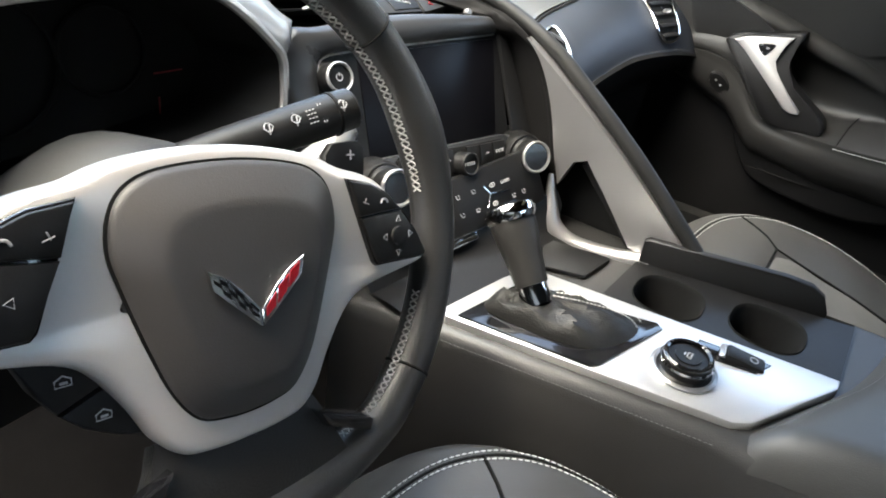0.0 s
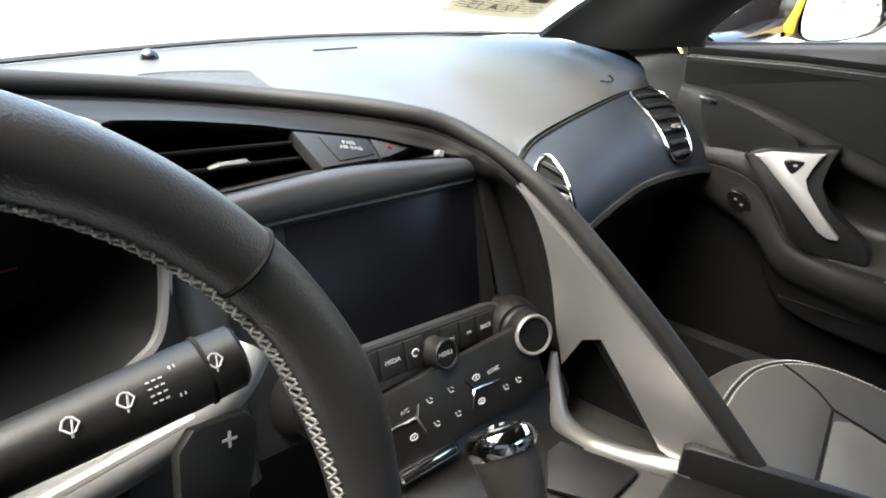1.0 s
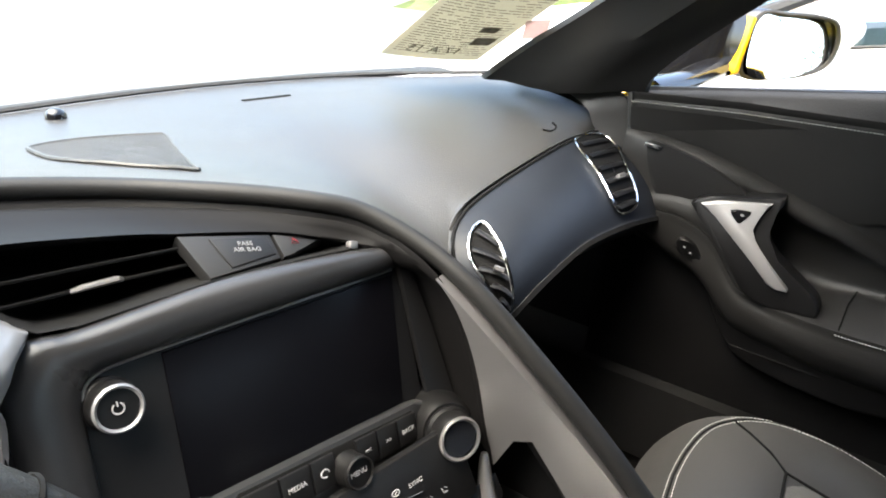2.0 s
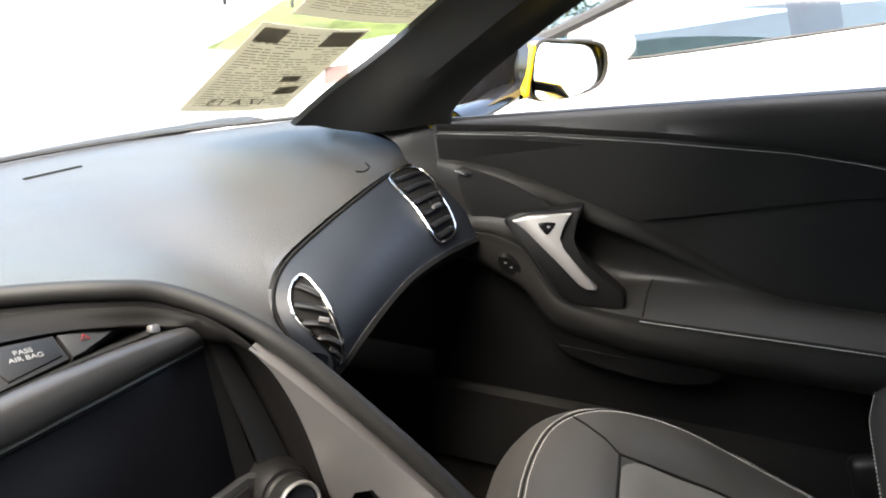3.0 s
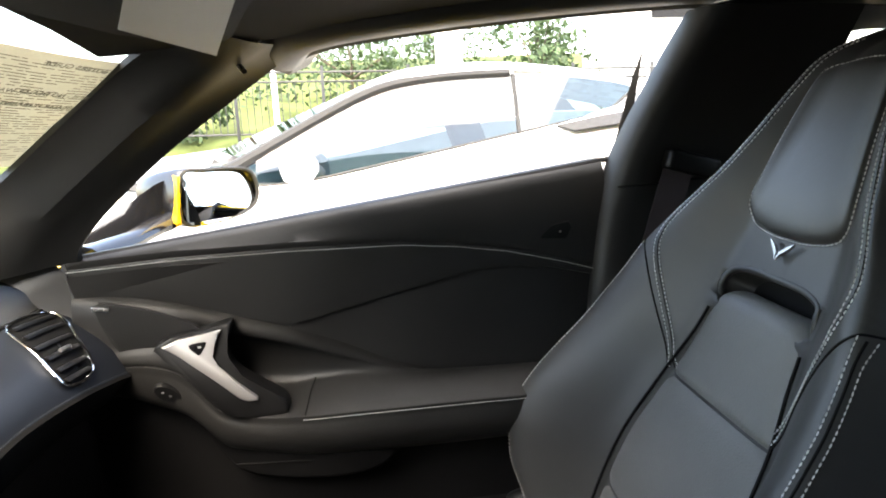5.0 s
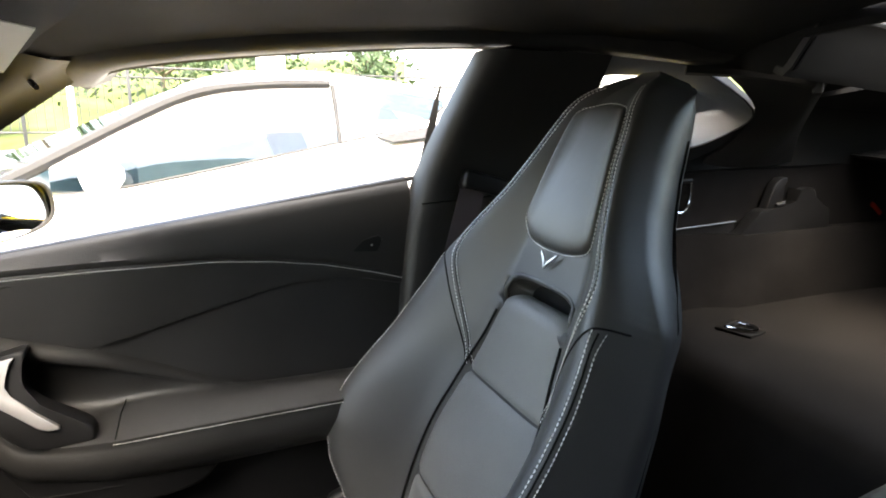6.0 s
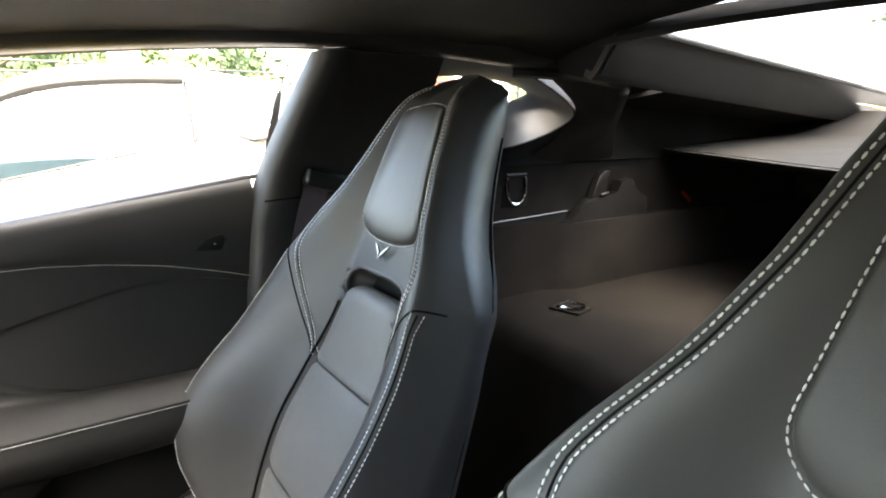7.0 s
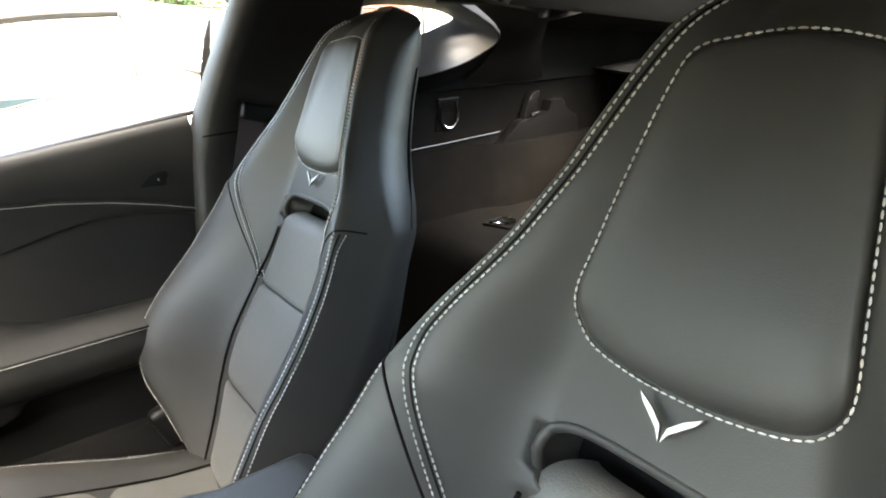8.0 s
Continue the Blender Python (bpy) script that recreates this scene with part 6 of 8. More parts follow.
def seat(name_label, slide=(0, 0, 0)):
    """Sports seat with a one-piece headrest, raised bolsters, a pass-through under the headrest and a hard back shell.
    Origin: hinge of the backrest on the seat's middle line; slide sets the cushion's adjustment."""
    s = thing("car_seat", name_label, "car seat", "front seats")
    U, N = V((0, -math.sin(radians(RECL)), math.cos(radians(RECL)))), V((0, math.cos(radians(RECL)), math.sin(radians(RECL))))

    def table(rows):
        def f(b):
            if b <= rows[0][0]:
                return rows[0][1]
            for (b0, w0), (b1, w1) in zip(rows, rows[1:]):
                if b <= b1:
                    t = (b - b0) / (b1 - b0)
                    return w0 + (w1 - w0) * t
            return rows[-1][1]
        return f

    def soften(f, d=0.014):
        return lambda b: (f(b - d) + 2 * f(b) + f(b + d)) / 4

    width = soften(table([(-0.10, 0.190), (-0.07, 0.228), (-0.03, 0.258), (0.03, 0.282), (0.09, 0.292), (0.16, 0.292), (0.25, 0.282), (0.36, 0.264), (0.42, 0.248), (0.47, 0.236), (0.51, 0.210), (0.55, 0.176), (0.60, 0.146), (0.66, 0.122), (0.72, 0.106), (0.755, 0.098), (0.775, 0.090), (0.788, 0.080), (0.799, 0.066), (0.806, 0.050), (0.8115, 0.020)]), 0.010)
    middle = soften(table([(-0.10, 0.140), (0.07, 0.146), (0.20, 0.134), (0.30, 0.116), (0.36, 0.098), (0.42, 0.088), (0.48, 0.086), (0.79, 0.02)]))

    def smooth(a, b, t):
        t = max(0.0, min(1.0, (t - a) / (b - a)))
        return t * t * (3 - 2 * t)

    stand = soften(table([(-0.11, 0.0), (-0.04, 0.05), (0.03, 0.105), (0.10, 0.128), (0.20, 0.112), (0.30, 0.088), (0.40, 0.070), (0.46, 0.064), (0.52, 0.050), (0.58, 0.036), (0.66, 0.026), (0.75, 0.012)]))
    seam_x = soften(table([(0.296, 0.113), (0.34, 0.132), (0.37, 0.147), (0.40, 0.162), (0.43, 0.177), (0.46, 0.187), (0.49, 0.185), (0.52, 0.170), (0.55, 0.151), (0.58, 0.134), (0.64, 0.107), (0.70, 0.088), (0.75, 0.068), (0.776, 0.048), (0.806, 0.012)]), 0.010)

    def crest(b):
        """Where across the seat the front stands out most: the bolster's ridge, the wing's seam higher up."""
        k = smooth(0.42, 0.52, b)
        return (width(b) - 0.032) * (1 - k) + (seam_x(b) + 0.002) * k

    def front(x, b):
        """How far the front face stands out at x across and b up."""
        w, c = width(b), middle(b)
        a = abs(x)
        amp = stand(b)
        low = 1 - smooth(0.44, 0.52, b)
        ridge = crest(b)
        rise = smooth(c, max(ridge, c + 0.02), a) ** 0.85 * amp
        fall = -(0.062 - 0.012 * smooth(0.60, 0.76, b) + amp * 0.45 * low) * smooth(ridge + 0.002, w + 0.004, a) ** (1.35 + 0.25 * low)
        lumbar = 0.014 * math.exp(-((b - 0.16) / 0.12) ** 2)
        head = 0.006 * smooth(0.47, 0.58, b) - 0.045 * smooth(0.71, 0.81, b) ** 2
        q = ((a / 0.089) ** 4 + (abs(b - 0.437) / 0.031) ** 2.6) ** (1 / 3)
        hole = -0.095 * (1 - smooth(0.93, 1.02, q))
        sink = -0.010 * (1 - smooth(c - 0.006, c + 0.002, a)) * (1 - smooth(0.385, 0.41, b))
        return rise + fall + lumbar + head + hole + sink

    def face(x, b, h=0.0):
        return U * b + N * (front(x, b) + h) + V((x, 0, 0))

    # backrest: closed loops from the foot to the crown
    bs = [-0.10 + 0.010 * i for i in range(48)] + [0.380 + 0.0025 * i for i in range(44)] + [0.490 + 0.0075 * i for i in range(36)] + [0.762, 0.770, 0.777, 0.783, 0.788, 0.793, 0.797, 0.801, 0.804, 0.806, 0.808, 0.8098, 0.811]
    bm = B()
    loops = []
    for b in bs:
        w, c = width(b), middle(b)
        c = min(c, w * 0.72)
        half = [c * i / 26 for i in range(26)] + [c - 0.004 + (w - 0.034 - c + 0.004) * i / 14 for i in range(14)] + [w - 0.034 + 0.034 * i / 10 for i in range(11)]
        half = sorted(max(0.0, min(w, q)) for q in half)
        xs = [-q for q in reversed(half[1:])] + half
        thick = 0.085 - 0.035 * smooth(0.45, 0.60, b) - 0.028 * smooth(0.70, 0.81, b)
        loop = [face(x, b) for x in xs]
        for k in range(1, 16):
            q = 1 - 2 * k / 16
            loop.append(U * b + V((q * w * 0.985, 0, 0)) + N * (-0.05 - 0.014 * smooth(0.40, 0.56, b) - thick * (1 - abs(q) ** 3.0) * 0.75))
        loops.append(loop)
    sheet(bm, loops, close=True)
    bm.faces.new([bm.verts.new(p) for p in reversed(loops[0])])
    bm.faces.new([bm.verts.new(p) for p in loops[-1]])
    back = part("backrest", bm, LEATHER, s, "", 75)
    # near-black sheet across the pass-through, in place of the shade deep inside
    bm = B()
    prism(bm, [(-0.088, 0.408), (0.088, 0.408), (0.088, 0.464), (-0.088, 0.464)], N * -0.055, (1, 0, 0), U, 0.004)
    part("slot_shade", bm, DARK, back, "near-black sheet standing for the shade in the belt pass-through")

    # rounded lip over the pass-through
    lip = []
    for i in range(41):
        x = -0.0905 + 0.181 * i / 40
        b = 0.437 + 0.0315 * max(0.0, 1 - (abs(x) / 0.0905) ** 4) ** (1 / 2.6)
        out = 1 + 0.0065 / math.hypot(x, b - 0.42)
        lip.append(U * b + V((x, 0, 0)) + N * (front(x * out, 0.42 + (b - 0.42) * out) - 0.0035))
    lip = [lip[0] - U * 0.022 - N * 0.012] + lip + [lip[-1] - U * 0.022 - N * 0.012]
    bm = B()
    tube(bm, spline(lip, 2), 0.0048, 10)
    part("slot_lip", bm, LEATHER, back, "rounded leather lip", 80)
    # centre panel of perforated leather between the bolsters, split by cross seams; its rounded top stands in the slot
    for b0, b1 in ((-0.09, 0.090), (0.094, 0.289), (0.293, 0.410)):
        bm = B()
        rows = []
        n = 22
        steps = [(b0 + (b1 - b0) * i / n, 0.0) for i in range(n + 1)]
        if b1 > 0.4:
            steps += [(b1 + 0.030 * math.sin(q), q) for q in [math.pi / 2 * j / 10 for j in range(1, 11)]]
        for b, roll in steps:
            half = middle(b) - 0.0015 - 0.026 * (1 - math.cos(roll))
            t = min(1.0, (b - b0) / (b1 - b0))
            ends = 0.005 * (abs(2 * t - 1) ** 14) * (0.0 if b1 > 0.4 and t > 0.5 else 1.0)
            base = lambda x: front(min(abs(x), middle(b) - 0.007), min(b, 0.380)) + 0.004 * smooth(0.30, 0.38, b)
            rows.append([U * b + V((half * k, 0, 0)) + N * (base(half * k) + 0.0090 - 0.0085 * abs(k) ** 7 - ends - 0.030 * (1 - math.cos(roll))) for k in [j / 12 - 1 for j in range(25)]])
        sheet(bm, rows)
        part("center_panel", bm, PERF, back, "perforated black leather centre panel")

    # headrest pad: raised shape with a rounded border
    pad_half = [(0, 0.742), (0.030, 0.738), (0.052, 0.728), (0.061, 0.706), (0.071, 0.650), (0.081, 0.590), (0.086, 0.555), (0.078, 0.535), (0.062, 0.525), (0.030, 0.519), (0, 0.518)]
    pad_line = spline([(x, y, 0) for x, y in mirrored(pad_half)], 4, closed=True)
    bm = B()
    rows = []
    for k, h in ((1.0, -0.002), (0.992, 0.004), (0.97, 0.0075), (0.93, 0.0095), (0.85, 0.0105), (0.7, 0.011), (0.5, 0.011), (0.25, 0.011), (0.02, 0.011), (0.0002, 0.011)):
        rows.append([face(p.x * k, 0.635 + (p.y - 0.635) * k, h) for p in pad_line])
    sheet(bm, rows, close=True)
    pad = part("headrest_pad", bm, LEATHER, back, "raised headrest pad with a stitched border", 80)
    bm = B()
    stitches(bm, [face(p.x * 1.022, 0.635 + (p.y - 0.635) * 1.016, 0.0018) for p in pad_line + pad_line[:1]], 0.0060, 0.0043, 0.0009)
    part("stitching", bm, THREAD, pad)
    for sx in (-1, 1):
        # twin stitched seams down both wings to the shoulders, then inwards to the centre panel
        edge = [(b, sx * seam_x(b)) for b in [0.772 - i * 0.006 for i in range(80)]]
        for inset in (0.0, 0.0085):
            bm = B()
            stitches(bm, [face(x - sx * inset, b, 0.0022) for b, x in edge], 0.0060, 0.0043, 0.0009)
            part("stitching", bm, THREAD, back)
        bm = B()
        tube(bm, [face(x - sx * 0.004, b, 0.0002) for b, x in edge], 0.0009, 6)
        part("seam", bm, DARK, back)
        # plain seam between the wing and the top of the bolster
        bm = B()
        tube(bm, [face(sx * p.y, p.x, 0.0002) for p in spline([(b, x, 0) for b, x in ((0.296, 0.116), (0.34, 0.140), (0.40, 0.174), (0.43, 0.193), (0.448, 0.208), (0.455, 0.218), (0.458, 0.226))], 6)], 0.0014, 6)
        part("seam", bm, DARK, back)
        # bolster edge: two rows of stitching along the outer side of the ridge
        run = [0.448 - i * 0.008 for i in range(66)]
        for inset in (0.020, 0.029):
            bm = B()
            stitches(bm, [face(sx * (width(b) - inset), b, 0.0014) for b in run], 0.0060, 0.0043, 0.0009)
            part("stitching", bm, THREAD, back)
        bm = B()
        tube(bm, [face(sx * (width(b) - 0.0245), b, -0.0008) for b in run], 0.0015, 6)
        part("seam", bm, DARK, back)
        # groove between bolster and centre panel
        bm = B()
        tube(bm, [face(sx * (middle(b) + 0.001), b, 0.0005) for b in [0.40 - i * 0.012 for i in range(41)]], 0.0022, 6)
        part("seam", bm, DARK, back)
    # winged badge of two slanted flags
    for sx in (-1, 1):
        bm = B()
        c = face(0, 0.500, 0.0055)
        poly = [(sx * 0.0006, -0.011), (sx * 0.0045, -0.004), (sx * 0.018, 0.008), (sx * 0.021, 0.013), (sx * 0.011, 0.007), (sx * 0.0025, -0.001)]
        prism(bm, poly if sx > 0 else poly[::-1], c, (1, 0, 0), U, 0.004, 0.0010)
        wing = part("badge", bm, SILVER, back, "small chrome winged badge")
        bm = B()
        poly = [(sx * 0.005, -0.0018), (sx * 0.0155, 0.0075), (sx * 0.0165, 0.0095), (sx * 0.0068, 0.0018)]
        prism(bm, poly if sx > 0 else poly[::-1], c + N * 0.0004, (1, 0, 0), U, 0.0006)
        part("inlay", bm, GLOSS, wing)
    # hard back shell
    bm = B()
    rows = []
    for b in [0.0 + i * 0.06 for i in range(13)]:
        w = width(b)
        rows.append([U * b + V((c * w * 0.90, 0, 0)) + N * (-0.056 - 0.014 * smooth(0.40, 0.56, b) - (0.078 - 0.045 * smooth(0.45, 0.60, b)) * (1 - abs(c) ** 3.5)) for c in [j / 8 - 1 for j in range(17)]])
    sheet(bm, rows, 0.006)
    part("back_shell", bm, PILLAR, s, "dark grained hard back shell")
    # cushion: rounded front, side bolsters that sink rearwards
    plan = table([(-0.06, 0.205), (0.10, 0.232), (0.25, 0.232), (0.36, 0.224), (0.42, 0.216), (0.46, 0.206), (0.50, 0.189), (0.532, 0.166), (0.555, 0.140), (0.575, 0.105), (0.586, 0.070), (0.592, 0.030)])
    ridge_z = soften(table([(-0.06, -0.085), (0.05, -0.070), (0.15, -0.042), (0.25, 0.000), (0.32, 0.030), (0.38, 0.048), (0.45, 0.058), (0.52, 0.056), (0.56, 0.046), (0.592, 0.020)]), 0.02)
    move = V(slide)
    ys = [-0.06 + 0.02 * i for i in range(24)] + [0.410 + 0.0070 * i for i in range(26)] + [0.589, 0.592]

    def top(k, y):
        """Height of the cushion at share k of its half width and y forward."""
        a = abs(k)
        dip = 0.030 * (1 - smooth(0.30, 0.72, a)) * (1 - smooth(0.34, 0.46, y))
        return ridge_z(y) - dip - 0.075 * smooth(0.80, 1.0, a) ** 1.8

    bm = B()
    loops = []
    for y in ys:
        w = plan(y)
        loops.append([move + V((k * w, y, top(k, y))) for k in [j / 28 - 1 for j in range(57)]] + [move + V((w * 0.97, y - 0.02 * smooth(0.46, 0.56, y), -0.13)), move + V((-w * 0.97, y - 0.02 * smooth(0.46, 0.56, y), -0.13))])
    sheet(bm, loops, close=True)
    bm.faces.new([bm.verts.new(p) for p in loops[-1]])
    cush = part("cushion", bm, LEATHER, s, "", 60)

    def seat_top(x, y, h=0.0):
        return move + V((x, y, top(x / plan(y), y) + h))

    # stitched border seam round the front, two rows with a dark groove between them
    border = spline([(x, y, 0) for x, y in ((0.196, 0.05), (0.197, 0.20), (0.196, 0.33), (0.190, 0.40), (0.176, 0.458), (0.152, 0.500), (0.110, 0.532), (0.055, 0.546), (0.0, 0.550))], 6)
    border = [(p.x, p.y) for p in border] + [(-p.x, p.y) for p in reversed(border[:-1])]
    for inset, name, mat, r in ((0.0, "stitching", THREAD, 0), (0.0042, "seam", DARK, 0.0016), (0.0085, "stitching", THREAD, 0)):
        run = []
        for x, y in border:
            c = V((0.0, 0.30, 0)) - V((x, y, 0))
            c = c.normalized() * inset
            run.append(seat_top(x + c.x, y + c.y, 0.0010 if not r else -0.0002))
        bm = B()
        if r:
            tube(bm, run, r, 6)
        else:
            stitches(bm, run, 0.0055, 0.0041, 0.0007)
        part(name, bm, mat, cush)
    # Y-shaped seams: corner of the border to the cross seam, then rearwards along the bolsters
    for sx in (-1, 1):
        bm = B()
        tube(bm, [seat_top(sx * x, y, 0.0004) for x, y in ((0.143, 0.503), (0.128, 0.480), (0.106, 0.452), (0.086, 0.430))], 0.0018, 6)
        part("seam", bm, DARK, cush)
        bm = B()
        tube(bm, [seat_top(sx * x, y, 0.0004) for x, y in ((0.086, 0.430), (0.098, 0.38), (0.110, 0.30), (0.120, 0.20), (0.126, 0.10), (0.128, 0.0))], 0.0020, 6)
        part("seam", bm, DARK, cush)
    bm = B()
    tube(bm, [seat_top(0.086 * k, 0.430, 0.0004) for k in (-1, -0.6, -0.2, 0.2, 0.6, 1)], 0.0018, 6)
    part("seam", bm, DARK, cush)
    halfw = table([(0.0, 0.126), (0.10, 0.124), (0.20, 0.118), (0.30, 0.108), (0.38, 0.096), (0.43, 0.084)])
    for y0, y1 in ((0.00, 0.205), (0.210, 0.426)):
        bm = B()
        rows = []
        for i in range(13):
            y = y0 + (y1 - y0) * i / 12
            rows.append([seat_top(halfw(y) * k, y, 0.0055 - 0.005 * abs(k) ** 6 - 0.0045 * abs(2 * i / 12 - 1) ** 8) for k in [j / 8 - 1 for j in range(17)]])
        sheet(bm, rows, 0.004)
        part("center_panel", bm, PERF, cush, "perforated black leather centre panel")
    # base and rails
    bm = B()
    rbox(bm, (0.44, 0.46, 0.09), pose(0, 0.20, -0.165), 0.02)
    part("seat_base", bm, PLASTIC, s)
    for sx in (-1, 1):
        bm = B()
        rbox(bm, (0.03, 0.50, 0.02), pose(sx * 0.18, 0.2, -0.212), 0.004)
        part("rail", bm, IRON, s)
    # hinge cover
        bm = B()
        rbox(bm, (0.035, 0.16, 0.10), pose(sx * 0.248, 0.01, -0.02, -20), 0.015, 3)
        part("hinge_cover", bm, PLASTIC, s)
    return s


def belt_loop(s):
    """Belt guide loop on the outer shoulder."""
    U, N = V((0, -math.sin(radians(RECL)), math.cos(radians(RECL)))), V((0, math.cos(radians(RECL)), math.sin(radians(RECL))))
    bm = B()
    tube(bm, [U * (0.555 + 0.022 * math.sin(q)) + V((0.196 + 0.026 * math.cos(q), 0, 0)) + N * (-0.045 + 0.01 * math.cos(q)) for q in [i * math.pi / 10 for i in range(20)]], 0.006, 8, closed=True)
    part("belt_guide", bm, GLOSS, s, "gloss black belt guide loop")


pseat = seat("black leather sports seat with grey stitching on the passenger side")
pseat.matrix_basis = pose(0.387, -0.060, 0.422)
dseat = seat("black leather sports seat with grey stitching behind the steering wheel", (0.020, -0.095, 0.078))
dseat.matrix_basis = pose(-0.377, 0.075, 0.422)
belt_loop(pseat)


# ---- things on the glass and under the roof ----
G_N = V((0.390, 0.430, 0.814)).normalized()


def sticker(label, corners, rows, seed):
    """Sheet of paper stuck inside the glass, print turned outwards and showing through: bars for its lines."""
    st = thing("window_sticker", label, "paper notice", "papers on the windscreen")
    a, b, c, d = [V(q) - G_N * 0.006 for q in corners]      # top left, top right, bottom right, bottom left
    rnd = random.Random(seed)

    def at(u, v, h):
        p = a.lerp(b, u).lerp(d.lerp(c, u), v)
        return p - G_N * (h + 0.004 * math.sin(math.pi * u))

    bm = B()
    sheet(bm, [[at(u / 8, v / 8, 0) for u in range(9)] for v in range(9)], 0.0006)
    part("sheet", bm, BEIGE, st)
    bm = B()
    for i in range(rows):
        v = 0.06 + 0.88 * i / rows
        u = 0.06
        while u < 0.90:
            w = rnd.uniform(0.03, 0.16)
            e = min(0.94, u + w)
            sheet(bm, [[at(u, v, 0.0012), at(e, v, 0.0012)], [at(u, v + 0.26 / rows, 0.0012), at(e, v + 0.26 / rows, 0.0012)]])
            u = e + (rnd.uniform(0.012, 0.03) if rnd.random() < 0.8 else rnd.uniform(0.05, 0.3))
    part("print", bm, INK, st, "dark printed lines")
    return st, at


guide_st, at_up = sticker("beige printed paper notice taped inside the windscreen", ((0.492, 0.655, 1.167), (0.655, 0.544, 1.148), (0.699, 0.756, 1.015), (0.542, 0.867, 1.032)), 40, 3)
low_st, at = sticker("beige printed paper form with a dark stamp inside the windscreen", ((0.526, 0.902, 1.021), (0.660, 0.806, 1.007), (0.732, 1.008, 0.866), (0.590, 1.114, 0.878)), 30, 5)
for u0, u1, v0, v1 in ((0.64, 0.97, 0.02, 0.18), (0.04, 0.26, 0.03, 0.17), (0.62, 0.80, 0.52, 0.60), (0.68, 0.90, 0.66, 0.76)):
    bm = B()
    sheet(bm, [[at(u0, v0, 0.002), at(u1, v0, 0.002)], [at(u0, v1, 0.002), at(u1, v1, 0.002)]])
    part("stamp", bm, INK, low_st, "dark printed block")
lm = Matrix((-(V((0.732, 1.008, 0.866)) - V((0.590, 1.114, 0.878))).normalized(), (V((0.526, 0.902, 1.021)) - V((0.590, 1.114, 0.878))).normalized(), G_N)).transposed().to_4x4()
lm.translation = at(0.42, 0.86, 0.002)
words("17 A 15", lm, 0.030, INK, low_st)


um = Matrix((-(V((0.655, 0.544, 1.148)) - V((0.492, 0.655, 1.167))).normalized(), (V((0.492, 0.655, 1.167)) - V((0.542, 0.867, 1.032))).normalized(), G_N)).transposed().to_4x4()
for text, u, v, size in (("BUYERS GUIDE", 0.60, 0.07, 0.0125), ("AS IS - NO DEALER WARRANTY", 0.50, 0.30, 0.0110), ("DEALER WARRANTY", 0.62, 0.40, 0.0105)):
    um.translation = at_up(u, v, 0.002)
    words(text, um.copy(), size, INK, guide_st)


def inspection_sticker():
    bm = B()
    o = V((0.715, 0.894, 0.935)) - G_N * 0.010
    u = V((0.55, -0.75, 0.1)).normalized()
    v = G_N.cross(u)
    prism(bm, [(-0.02, -0.03), (0.02, -0.03), (0.02, 0.03), (-0.02, 0.03)], o, u, v, 0.0006)
    return solid("inspection_sticker", bm, paper_material("faded_red", (0.78, 0.64, 0.62), 0.5), "small faded red and white windscreen sticker", "sticker")


inspection_sticker()


def rear_mirror():
    m = thing("rearview_mirror", "black rear-view mirror hanging from the windscreen", "mirror")
    fr = axes((0.02, 0.585, 1.098), (0.98, -0.20, 0.0), (0.0, 0.22, 0.97))
    outline = spline([(-0.125, -0.028, 0), (0, -0.036, 0), (0.115, -0.026, 0), (0.128, 0.0, 0), (0.112, 0.030, 0), (0, 0.036, 0), (-0.118, 0.030, 0), (-0.132, 0, 0)], 5, closed=True)
    bm = B()
    sheet(bm, [[fr @ V((p.x * s, p.y * s, h)) for p in outline] for s, h in ((0.55, -0.040), (0.9, -0.028), (1.0, -0.008), (1.0, 0.004), (0.96, 0.008))], close=True)
    part("housing", bm, PLASTIC, m)
    bm = B()
    bm.faces.new([bm.verts.new(fr @ V((p.x * 0.96, p.y * 0.96, 0.0078))) for p in outline])
    part("glass", bm, material("dimmed_mirror", (0.06, 0.06, 0.07), 0.05, metal=1.0, vary=0.0, rvar=0.01), m, "dimmed mirror glass")
    for dx in (-0.03, 0.0, 0.03):
        bm = B()
        rbox(bm, (0.010, 0.004, 0.003), fr @ pose(dx, -0.031, 0.008), 0.001)
        part("button", bm, PLASTIC, m)
    bm = B()
    tube(bm, [fr @ V((0, 0.01, -0.03)), V((0.015, 0.66, 1.15)), V((0.01, 0.69, 1.172))], [0.012, 0.010, 0.022], 10)
    part("stem", bm, PLASTIC, m)
    return m


rear_mirror()


